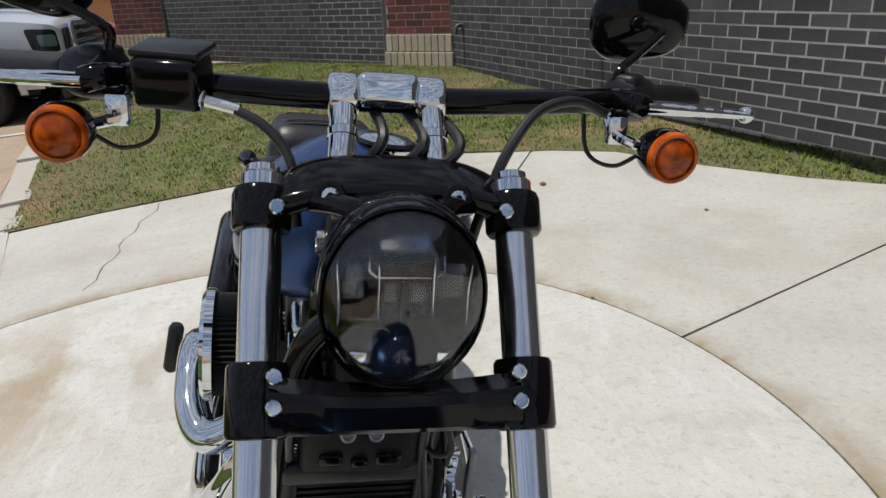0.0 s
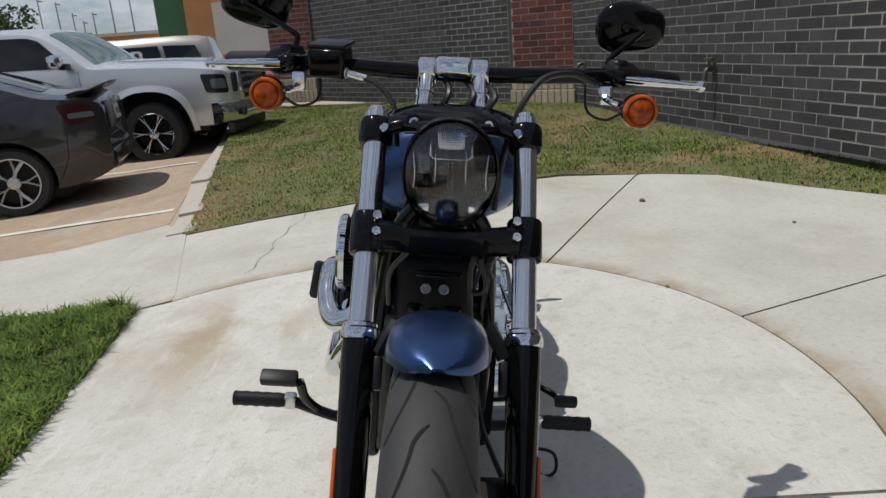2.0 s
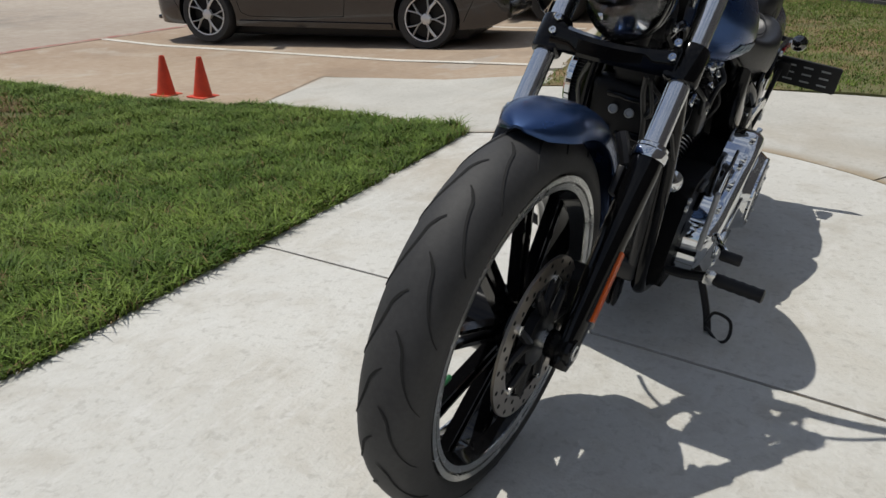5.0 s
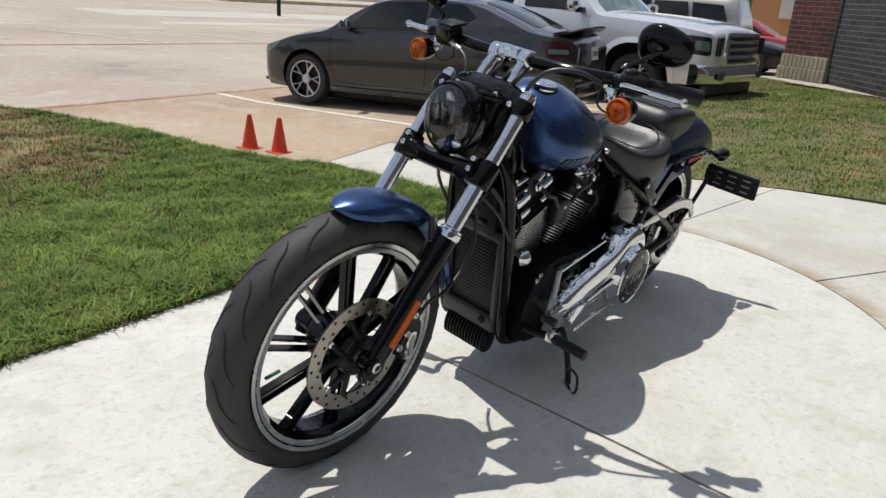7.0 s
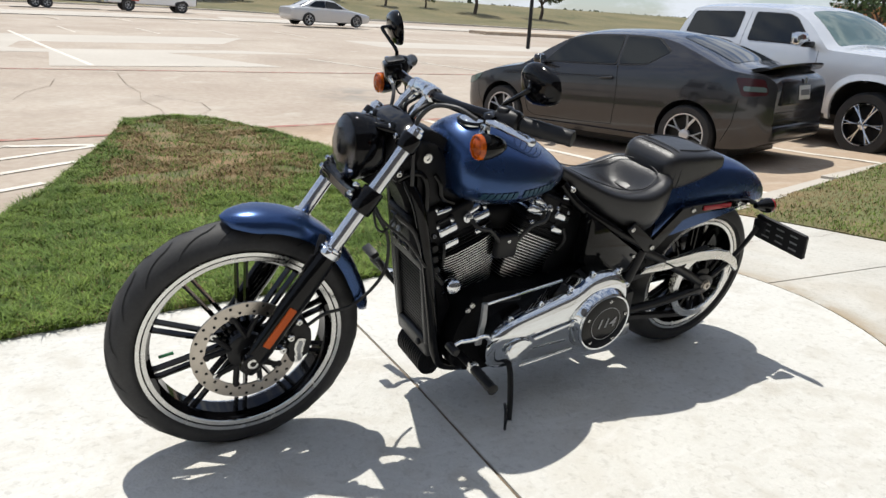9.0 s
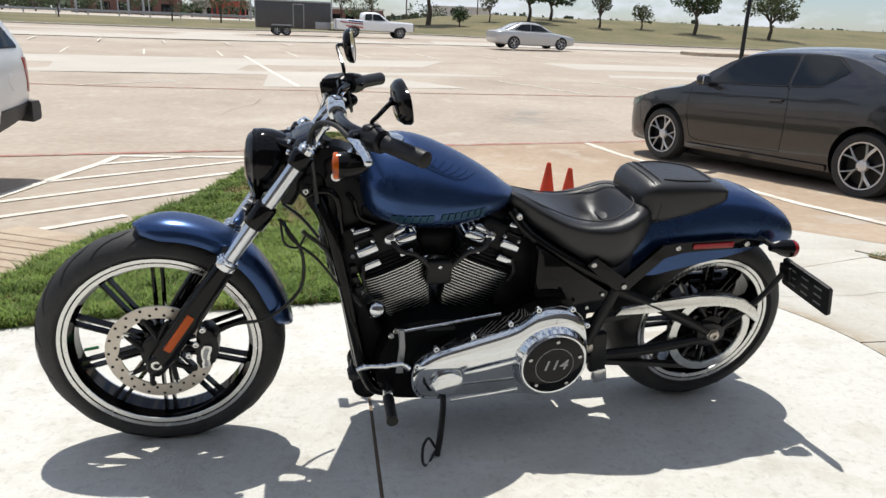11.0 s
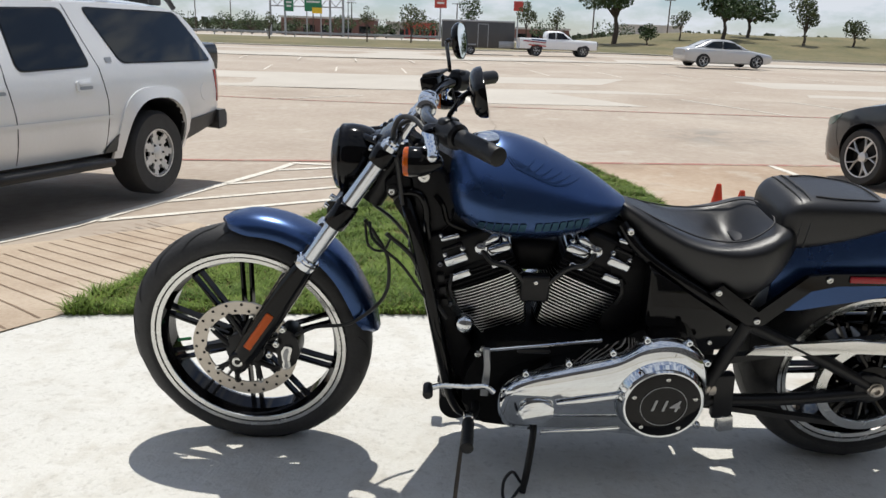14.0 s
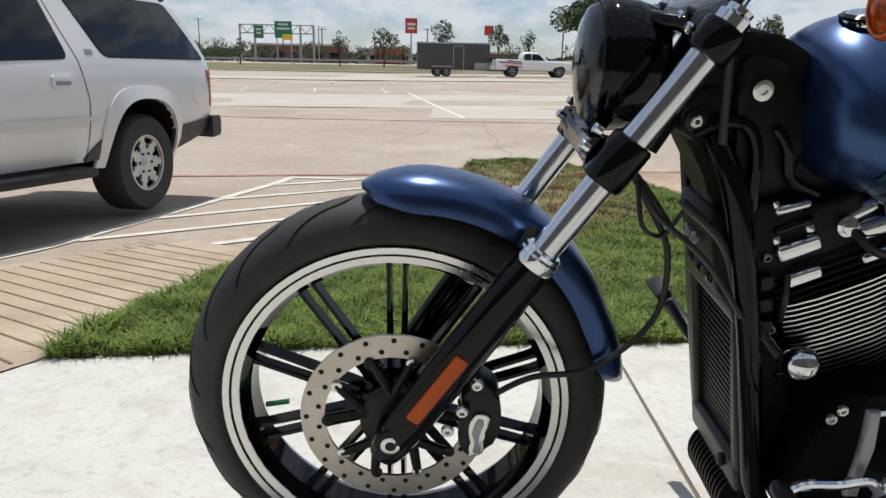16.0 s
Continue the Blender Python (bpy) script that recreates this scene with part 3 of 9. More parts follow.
# the grooved ramp beside the lawn
RAMP = [(-0.69, -1.35), (-1.12, -1.13), (-1.9, -1.12), (-2.7, -1.01), (-3.3, -0.87), (-3.78, -1.45), (-3.0, -2.12), (-2.3, -2.70), (-0.3, -3.3)]
sheet("pavement", RAMP, M["ramp"], 0.001, 0, 0.6, "reddish tan kerb ramp with raked grooves across", "pavement")
EDGE = line_of([(-0.70, -1.36), (-1.12, -1.16), (-1.9, -1.15), (-2.7, -1.04), (-3.25, -0.92)])
for k in range(17):
    x = -0.76 - 0.147 * k
    y = EDGE(x) - 0.02
    n = 1.42 - 0.02 * k
    strip("groove", (x, y), (x - 0.62 * n, y - 0.78 * n), 0.010, M["raked"], 0.004, "dark groove raked into the ramp", "groove")

# ---- paint and patches on the parking lot ----


def paint(p, q, w=0.10, material="white_line", label="worn white parking line", name="road_marking"):
    return strip(name, p, q, w, M[material], -0.012, label, "road marking")


sheet("lot_patch", [(-20.5, -60), (-20.5, 60), (-27, 60), (-27, -60)], M["lot_pale"], -0.014, 0, 6.0, "pale band of newer concrete across the lot", "patch")
sheet("lot_patch", [(-16.9, 0.4), (-16.7, 5.7), (-20.6, 3.5), (-20.6, 0.6)], M["lot_pale"], -0.013, 0, 3.0, "pale trapezoid patch of newer concrete", "patch")
sheet("lot_patch", [(-42, -60), (-42, 60), (-62, 60), (-62, -60)], M["lot_pale"], -0.014, 0, 6.0, "pale far part of the parking lot", "patch")
sheet("lot_patch", [(-7.95, 2.35), (-6.03, 2.66), (-4.67, 2.66), (-4.0, 2.66), (-3.40, 2.86), (-3.78, 4.16), (-2.56, 4.28), (-1.98, 4.66), (-2.2, 5.8), (-2.55, 8.3), (-3.2, 11.5), (-8.25, 11.5), (-8.0, 5.0)], M["lot_orange"], -0.0165, 0, 2.0, "orange tan weathered concrete in the parking bays", "patch")
paint((-8.0, 5.02), (-2.12, 5.22))
for k in range(1, 7):
    paint((-8.1 - 0.08 * k, 4.75 + 3.2 * k), (-2.40 - 0.35 * k, 4.92 + 3.2 * k))
paint((-7.46, -1.40), (-2.36, -2.66), 0.11)
paint((-7.48, -1.42), (-7.18, 0.40), 0.10)
for p, q in (((-6.91, -1.50), (-7.37, -0.50)), ((-5.80, -1.78), (-7.16, 0.36)), ((-4.73, -2.03), (-6.17, 0.06)), ((-3.83, -2.25), (-5.14, -0.28)), ((-2.96, -2.18), (-3.41, -1.64)), ((-3.53, -1.52), (-4.08, -0.78)), ((-2.55, -2.62), (-2.72, -2.42))):
    paint(p, q, 0.095)
paint((-7.30, -30), (-7.54, -3.65), 0.12, "red_line", "faded red fire lane line")
paint((-7.54, -3.65), (-7.94, 2.82), 0.12, "red_line", "faded red fire lane line")
paint((-7.94, 2.82), (-8.9, 30), 0.12, "red_line", "faded red fire lane line")
paint((-18.6, -14), (-15.5, 4.8), 0.12, "red_line", "faded red fire lane line")
paint((-15.5, 4.8), (-12.4, 30), 0.12, "red_line", "faded red fire lane line")
paint((-16.9, 1.3), (-28.5, -0.2), 0.12)
paint((-16.9, -4.0), (-18.4, -1.7), 0.08)
paint((-15.2, 8.6), (-18.9, 7.2), 0.08)
paint((-14.6, 11.4), (-18.9, 10.2), 0.08)
paint((-14.2, 14.4), (-18.9, 13.2), 0.08)
for k in range(-6, 9):
    paint((-28.2 - 0.15 * (k % 3), 2.9 * k - 1.0), (-31.6, 2.9 * k - 1.4), 0.07)
for k in range(-5, 9):
    paint((-36.5, 3.0 * k + 2), (-40.0, 3.0 * k + 1.5), 0.07, label="faint white bay line far across the lot")
# cracks running out from the lawn's tip
def crack(pts, w=0.010):
    bm = bmesh.new()
    pts = [Vector((x, y, 0)) for x, y in pts]
    L = []
    for i, p in enumerate(pts):
        d = (pts[min(i + 1, len(pts) - 1)] - pts[max(i - 1, 0)]).normalized()
        s = Vector((-d.y, d.x, 0)) * w / 2 * (0.6 + 0.5 * ((i * 7) % 3) / 2)
        L.append([bm.verts.new((q.x, q.y, level(q.x, q.y) - 0.010)) for q in (p - s, p + s)])
    for a, b in zip(L, L[1:]):
        bm.faces.new((a[0], a[1], b[1], b[0]))
    return tagged(finish(bm, "crack", M["joint"], smooth=0), "thin dark crack in the parking lot", "crack", "", "structure")


crack([(-9.1, 1.45), (-9.9, 1.5), (-11.0, 1.4), (-12.1, 1.55), (-13.3, 1.5), (-15.4, 1.6)])
crack([(-9.1, 1.9), (-9.7, 2.2), (-10.5, 2.25), (-11.1, 1.9), (-11.7, 1.7)])
crack([(-11.4, -0.4), (-12.4, -0.2), (-13.2, 0.2), (-14.4, 0.35)])
# hairline crack and stains on the slabs
bm = bmesh.new()
random.seed(7)
L = []
for i in range(15):
    x, y = -0.98 + 0.018 * math.sin(i * 1.7) + 0.012 * math.sin(i * 0.6) + 0.010 * i, 2.86 + 0.095 * i
    L.append([bm.verts.new((x + o, y, level(x, y) + 0.0035)) for o in (-0.0016, 0.0016)])
for a, b in zip(L, L[1:]):
    bm.faces.new((a[0], a[1], b[1], b[0]))
tagged(finish(bm, "crack", M["joint"], smooth=0), "hairline crack across a walkway slab", "crack", "", "structure")
for x, y, r in ((1.30, 3.38, 0.018), (2.25, 1.75, 0.02), (1.62, 0.95, 0.012), (1.85, 2.65, 0.010), (0.95, 1.9, 0.008)):
    bm = bmesh.new()
    bmesh.ops.create_icosphere(bm, subdivisions=2, radius=r)
    for v in bm.verts:
        v.co += v.co * 0.25 * noise.noise(v.co * 60)
        v.co.z *= 0.6
    bmesh.ops.translate(bm, vec=(x, y, level(x, y) + r * 0.5), verts=bm.verts)
    tagged(finish(bm, "pebble", M["joint"], smooth=60), "small dark pebble on the concrete", "pebble", "pebbles on the slabs")
# cones
def cone(x, y):
    th = thing("traffic_cone", "small orange red plastic sport cone on the lot edge", "traffic cone", "cones by the lawn", pose(x, y, level(x, y) - 0.018))
    bm = stack(bmesh.new(), (0, 0, 0.0), (0, 0, 1), [(0, 0.080), (0.004, 0.080), (0.006, 0.074), (0.31, 0.020), (0.312, 0.014), (0.27, 0.013)], 28)
    part("cone_body", bm, M["cone"], th, "", 40)
    bm = box(bmesh.new(), (0.18, 0.18, 0.012), pose(0, 0, 0.006), 0.004)
    part("cone_base", bm, M["cone"], th)
cone(-4.42, 2.97)
cone(-4.08, 3.04)

# ---- the motorcycle: own axes are x to its left, y to its rear, z up along its leaning plane ----
bike = thing("motorcycle", "satin blue and black cruiser motorcycle leaning on its kickstand", "motorcycle",
             at=Matrix.Translation((-0.075, 0, 0)) @ pose(0, 0, 0, 0, 8.6, 0))
FA, RA = Vector((-0.010, 0.006, 0.354)), Vector((-0.024, 1.702, 0.336))   # axles
FR, RR = 0.337, 0.310                                      # tyre radii


def tyre_profile(R, w, bead, n=14, square=2.0):
    """Half-round tread down to the bead, as (radius, x)."""
    pts = []
    h = R - bead
    for i in range(2 * n + 1):
        a = math.pi * i / (2 * n)
        c, s = math.cos(a), math.sin(a)
        x = -w / 2 * math.copysign(abs(c) ** (2 / square), c)
        pts.append((bead + h * (0.18 + 0.82 * abs(s) ** (2 / square)), x))
    pts = [(bead - 0.004, -w * 0.36), (bead + 0.006, -w * 0.42)] + pts + [(bead + 0.006, w * 0.42), (bead - 0.004, w * 0.36)]
    return pts


def spoke(bm, c, a, r0, r1, gap0, gap1, u0, u1, w, t, side):
    """One slim spoke of a pair from hub to rim at the angle a."""
    for s in (side,):
        d = Vector((0, math.cos(a), math.sin(a)))
        n = Vector((0, -math.sin(a), math.cos(a)))
        rings = []
        for f in (0, 0.25, 0.6, 0.9, 1.0):
            r = r0 + (r1 - r0) * f
            g = gap0 + (gap1 - gap0) * f
            u = u0 + (u1 - u0) * f
            ww = w * (1.15 - 0.3 * f) * (1 + (0.5 if f == 1 else 0))
            p = c + d * r + n * g * s + Vector((u, 0, 0))
            q = Vector((t, 0, 0))
            rings.append([p + n * ww - q * 0.6, p + n * ww * 0.6 + q, p - n * ww * 0.6 + q, p - n * ww - q * 0.6])
        skin(bm, rings)


def tread_cut(bm, c, R, w, a0, side, length, square):
    """A curved sipe of the tread, lying just over the tyre."""
    k = 19
    left, right = [], []
    for i in range(k):
        f = i / (k - 1)
        x = side * w * (0.02 + 0.15 * min(1, f / 0.2) ** 0.75 + 0.28 * max(0, (f - 0.2) / 0.8) ** 1.4)
        a = a0 + length * f
        s = (1 - min(1, abs(x) / (w / 2)) ** square) ** (1 / square)
        h = R[1] + (R[0] - R[1]) * (0.18 + 0.82 * s) + 0.0012
        d = Vector((0, math.cos(a), math.sin(a)))
        n = Vector((0, -math.sin(a), math.cos(a)))
        ww = 0.0026 * (1.0 - 0.55 * f) * min(1, 0.45 + f * 5)
        p = c + d * h + Vector((x, 0, 0))
        t = (n * length * h + Vector((side * w * (0.75 if f < 0.2 else 0.35), 0, 0))).normalized()
        b = d.cross(t).normalized()
        left.append(bm.verts.new(p + b * ww))
        right.append(bm.verts.new(p - b * ww))
    for i in range(k - 1):
        bm.faces.new((left[i], left[i + 1], right[i + 1], right[i]))


def wheel(name, c, R, w, bead, spokes, square, phase, r_hub, inset, cuts, label):
    bm = bmesh.new()
    # barrel with a dropped centre and flanges
    W = w * 0.42
    turned(bm, [(bead - 0.004, -W), (bead - 0.020, -W), (bead - 0.026, -W * 0.72), (bead - 0.034, -W * 0.5), (bead - 0.034, W * 0.5), (bead - 0.026, W * 0.72),
                (bead - 0.020, W), (bead - 0.004, W), (bead - 0.010, W * 0.7), (bead - 0.022, W * 0.45), (bead - 0.022, -W * 0.45), (bead - 0.010, -W * 0.7)], c, 72)
    rim = part(name, bm, M["black"], bike, label)
    bm = turned(bmesh.new(), tyre_profile(R, w, bead, 14, square), c, 128)
    tyre = part("tyre", bm, M["rubber"], rim, "black rubber tyre with curved sipes", 60)
    bm = bmesh.new()
    for i in range(cuts):
        a = 2 * math.pi * (i + 0.3) / cuts
        tread_cut(bm, c, (R, bead), w, a, 1, 0.36, square)
        tread_cut(bm, c, (R, bead), w, a + math.pi / cuts, -1, 0.36, square)
    g = part("tread_groove", bm, M["groove"], tyre, "dark curved tread grooves", 0)
    g["kind"] = "stuff"
    for s in (-1, 1):
        bm = bmesh.new()
        turned(bm, [(bead + 0.005, s * (W - 0.002)), (bead + 0.004, s * (W + 0.006)), (bead - 0.006, s * (W + 0.005)), (bead - 0.007, s * (W - 0.001))], c, 72)
        turned(bm, [(bead - 0.009, s * (W - 0.001)), (bead - 0.010, s * (W + 0.0035)), (bead - 0.021, s * (W + 0.001)), (bead - 0.021, s * (W - 0.004))], c, 72)
        part("rim_edge", bm, M["polished"], rim, "bright machined rim lip")
    for i in range(spokes):
        for sd in (-1, 1):
            bm = bmesh.new()
            spoke(bm, c, phase + 2 * math.pi * i / spokes, r_hub - 0.006, bead - 0.030, 0.0105, 0.0125, inset * 0.9, inset * 0.4, 0.0052, 0.012, sd)
            part("spoke", bm, M["black"], rim)
    bm = stack(bmesh.new(), c + Vector((-0.062, 0, 0)), (1, 0, 0), [(0, 0.03), (0.002, 0.042), (0.022, 0.047), (0.03, r_hub), (0.094, r_hub), (0.1, 0.047), (0.122, 0.042), (0.124, 0.03)], 40)
    part("hub", bm, M["black"], rim)
    return rim


front = wheel("front_wheel", FA, FR, 0.116, 0.2675, 10, 2.1, radians(18 + 72), 0.062, 0.028, 19, "gloss black spoked wheel with machined edges")
rear = wheel("rear_wheel", RA, RR, 0.215, 0.231, 10, 2.4, radians(10), 0.075, 0.05, 16, "gloss black wide spoked wheel with machined edges")

# front brake discs
U = 0.078
bm = bmesh.new()
turned(bm, [(0.144, U - 0.0025), (0.144, U + 0.0025), (0.107, U + 0.0025), (0.107, U - 0.0025)], FA, 80)
disc = part("brake_disc", bm, M["steel"], bike, "drilled brushed steel front brake disc")
for i in range(40):
    a = 2 * math.pi * i / 40
    r = 0.135 if i % 2 == 0 else 0.117
    p = FA + Vector((U + 0.0022, r * math.cos(a), r * math.sin(a)))
    part("hole", stack(bmesh.new(), p, (1, 0, 0), [(0, 0.0042), (0.0009, 0.0042)], 10), M["groove"], disc)
for i in range(5):
    a = 2 * math.pi * i / 5 + radians(20)
    for da in (-0.30, 0.30):
        bm = bmesh.new()
        rod(bm, FA + Vector((U + 0.004, 0.045 * math.cos(a), 0.045 * math.sin(a))), FA + Vector((U + 0.002, 0.105 * math.cos(a + da), 0.105 * math.sin(a + da))), 0.009, 0.007, 8)
        part("carrier_arm", bm, M["satin"], disc)
bm = bmesh.new()
stack(bm, FA + Vector((U - 0.01, 0, 0)), (1, 0, 0), [(0, 0.052), (0.018, 0.052), (0.02, 0.048)], 32)
carrier = part("disc_carrier", bm, M["satin"], disc, "black disc carrier with five forks")
for i in range(10):
    a = 2 * math.pi * i / 10 + radians(2.8)
    p = FA + Vector((U + 0.002, 0.103 * math.cos(a), 0.103 * math.sin(a)))
    part("button", stack(bmesh.new(), p, (1, 0, 0), [(0, 0.0085), (0.005, 0.0085), (0.006, 0.006), (0.006, 0.003), (0.004, 0.003)], 14), M["satin" if i % 2 else "polished"], disc)

# fork
FU = 0.125
AX = Vector((0, 0.559, 0.829)).normalized()       # the fork's line, down to up
C0 = Vector((0, 0.201, 0.647))                    # collar at the top of the lower leg
for s in (1, -1):
    u = Vector((s * FU, 0, 0))
    bm = rod(bmesh.new(), C0 + u - AX * 0.05, C0 + u + AX * 0.372, 0.0195, seg=32)
    tube = part("fork_tube", bm, M["tube"], bike, "hard chrome fork tube")
    bm = stack(bmesh.new(), C0 + u - AX * 0.012, AX, [(0, 0.0285), (0.004, 0.030), (0.016, 0.030), (0.019, 0.0275), (0.024, 0.0275), (0.027, 0.024), (0.027, 0.02)], 32)
    part("collar", bm, M["chrome"], tube, "chrome seal collar")
    # lower leg, slimmer at the axle
    L0, L1 = C0 + u - AX * 0.010, Vector((s * (FU - 0.004), -0.008, 0.322))
    s1, t1 = frame_of(L0 - L1)
    rings = []
    for f, ry, rx in ((0, 0.0265, 0.0265), (0.06, 0.028, 0.027), (0.2, 0.031, 0.026), (0.5, 0.033, 0.024), (0.8, 0.031, 0.021), (0.95, 0.027, 0.019), (1.0, 0.021, 0.015)):
        p = L0.lerp(L1, f)
        rings.append([p + Vector((rx * math.cos(k * math.pi / 10), 0, 0)) + ry * math.sin(k * math.pi / 10) * (L0 - L1).normalized().cross(Vector((1, 0, 0))) for k in range(20)])
    leg = part("fork_leg", skin(bmesh.new(), rings), M["black"], bike, "gloss black lower fork leg", 50)
    bm = stack(bmesh.new(), Vector((s * 0.092, FA.y, FA.z)), (s, 0, 0), [(0, 0.024), (0.036, 0.026), (0.044, 0.026), (0.047, 0.023)], 28)
    part("axle_boss", bm, M["black"], leg)
    bm = stack(bmesh.new(), Vector((s * 0.136, FA.y, FA.z)), (s, 0, 0), [(0, 0.0145), (0.004, 0.0145), (0.005, 0.012), (0.005, 0.008), (-0.006, 0.0075)], 20)
    part("axle_end", bm, M["polished"], leg, "steel axle end")
    bm = rod(bmesh.new(), Vector((s * 0.05, FA.y, FA.z)), Vector((s * 0.1, FA.y, FA.z)), 0.018, seg=20)
    part("axle_spacer", bm, M["polished"], leg)
    # long orange reflector on the leg
    a, b = Vector((s * 0.1475, 0.109, 0.510)), Vector((s * 0.1455, 0.033, 0.397))
    d = (a - b).normalized()
    n = Vector((1, 0, 0)).cross(d).normalized()
    ol = [(-0.009, -0.062), (0.009, -0.062), (0.0105, -0.058), (0.0105, 0.058), (0.009, 0.062), (-0.009, 0.062), (-0.0105, 0.058), (-0.0105, -0.058)]
    mm = Matrix.Translation((a + b) / 2) @ Matrix((n, d, Vector((1, 0, 0)))).transposed().to_4x4()
    r = part("reflector", plate(bmesh.new(), ol, 0.006, mm, 0.0015), M["orange"], leg, "long orange side reflector")
    ol2 = [(x * 1.2, y * 1.04) for x, y in ol]
    part("reflector_base", plate(bmesh.new(), ol2, 0.004, Matrix.Translation((-s * 0.004, 0, 0)) @ mm), M["plastic"], r)

# caliper on the left leg
bm = bmesh.new()
side_plate(bm, smooth_outline([(0.118, 0.321), (0.150, 0.336), (0.166, 0.381), (0.158, 0.431), (0.130, 0.446), (0.108, 0.421), (0.112, 0.381), (0.104, 0.351)], 4), 0.085, 0.062, 0.008)
cal = part("brake_caliper", bm, M["satin"], bike, "black four-piston front brake caliper", 40)
bm = bmesh.new()
side_plate(bm, smooth_outline([(0.120, 0.326), (0.142, 0.333), (0.140, 0.361), (0.150, 0.393), (0.128, 0.399), (0.118, 0.371), (0.124, 0.346)], 4), 0.119, 0.007, 0.003)
part("caliper_badge", bm, M["polished"], cal, "silver oval caliper cover")
bm = bmesh.new()
side_plate(bm, smooth_outline([(0.126, 0.336), (0.137, 0.338), (0.134, 0.361), (0.141, 0.387), (0.131, 0.391), (0.124, 0.369), (0.129, 0.351)], 4), 0.1235, 0.003, 0.001)
part("caliper_badge_inlay", bm, M["galv"], cal, "dull grey inlay")
for y, z in ((0.108, 0.406), (0.128, 0.451), (0.088, 0.373)):
    part("bolt", bolt(bmesh.new(), (0.122, y, z), (1, 0, 0), 0.0095, 0.008), M["polished"], cal)
bm = hose(bmesh.new(), [(0.11, 0.150, 0.425), (0.09, 0.21, 0.445), (0.075, 0.30, 0.455), (0.06, 0.385, 0.53), (0.05, 0.395, 0.63), (0.045, 0.36, 0.70), (0.05, 0.335, 0.74)], 0.0048)
part("brake_hose", bm, M["hose"], bike, "black front brake hose")

# triple clamps
lower, upper = C0 + AX * 0.172, C0 + AX * 0.352
for s in (1, -1):
    u = Vector((s * FU, 0, 0))
    bm = stack(bmesh.new(), lower + u - AX * 0.046, AX, [(0, 0.023), (0.001, 0.0265), (0.005, 0.0285), (0.063, 0.0285), (0.067, 0.0265), (0.068, 0.023)], 32)
    cl = part("lower_clamp", bm, M["black"], bike, "gloss black lower fork clamp")
    for h in (0.014, -0.012):
        part("bolt", stack(bmesh.new(), lower + Vector((s * (FU - 0.017), -0.006, -0.006)) + AX * h - Vector((0, AX.z, -AX.y)) * 0.034, (0, -AX.z, AX.y), [(0, 0.0072), (0.010, 0.0072), (0.0115, 0.006), (0.0115, 0.0035), (0.008, 0.003)], 16), M["chrome"], cl)
    part("pinch_lug", bx((0.024, 0.036, 0.054), lower + u - AX * 0.012 + Vector((-s * 0.017, -0.012, 0.0)), (-34, 0, 0), 0.007), M["black"], cl)
    bm = stack(bmesh.new(), upper + u - AX * 0.034, AX, [(0, 0.022), (0.001, 0.026), (0.005, 0.0285), (0.036, 0.0285), (0.042, 0.0265), (0.044, 0.02)], 32)
    cl = part("upper_clamp", bm, M["black"], bike, "gloss black upper fork clamp")
    bm = stack(bmesh.new(), upper + u + AX * 0.008, AX, [(0, 0.021), (0.014, 0.021), (0.016, 0.019), (0.018, 0.0165), (0.024, 0.0165), (0.026, 0.012)], 24)
    part("fork_cap", bm, M["chrome"], cl, "chrome fork cap")
    part("bolt", bolt(bmesh.new(), upper + Vector((s * (FU - 0.016), -0.034, 0.002)), (0, -1, 0.35), 0.0075, 0.007), M["chrome"], cl)
bm = bmesh.new()
rings = []
for i in range(13):
    f = -1 + i / 6
    c = lower - AX * 0.010 + Vector((f * (FU - 0.012), -0.020 + 0.028 * (1 - f * f) * 0.2, -0.004 + 0.008 * f * f))
    hy, hz = 0.019, 0.0185 + 0.004 * f * f
    rings.append([c + Vector((0, hy * a, hz * b)) for a, b in ((-0.7, -1), (0.7, -1), (1, -0.6), (1, 0.6), (0.7, 1), (-0.7, 1), (-1, 0.6), (-1, -0.6))])
skin(bm, rings)
part("lower_bridge", bm, M["black"], bike, "gloss black bridge between the fork clamps")
rings = []
for i in range(33):
    f = -1 + i / 16
    rise = 0.024 * (1 - abs(f) ** 3.2)
    c = upper - AX * 0.012 + Vector((f * (FU - 0.008), 0.010, 0.008 + rise))
    hy, hz = 0.033 - 0.006 * abs(f) ** 3, 0.0115 + 0.004 * abs(f) ** 3
    ring = []
    for k in range(20):
        a = 2 * math.pi * k / 20
        y, z = hy * math.copysign(abs(math.cos(a)) ** 0.5, math.cos(a)), hz * math.copysign(abs(math.sin(a)) ** 0.5, math.sin(a))
        ring.append(c + Vector((0, y * 0.92 - z * 0.38, y * 0.38 + z * 0.92)))
    rings.append(ring)
part("upper_bridge", skin(bmesh.new(), rings), M["black"], bike, "gloss black upper fork bridge", 50)

# front fender: a shell round the tyre
def shell(bm, path, widths, drop, thick, n=9):
    """path: (point, outward) along the fender; the cross-section is a rounded arch of half-width w that drops by drop at its edges."""
    rings = []
    for (p, o), w, dr in zip(path, widths, drop):
        outer, inner = [], []
        for i in range(n * 2 + 1):
            a = math.pi * i / (2 * n)
            x, h = -math.cos(a), math.sin(a)
            x = math.copysign(abs(x) ** 0.72, x)
            h = h ** 0.80
            q = p + Vector((w * x, 0, 0)) - o * dr * (1 - h)
            outer.append(q)
            inner.append(p + Vector((max(0, w - thick) * x, 0, 0)) - o * (dr * (1 - h) + thick * h))
        rings.append(outer + inner[::-1])
    return skin(bm, rings)


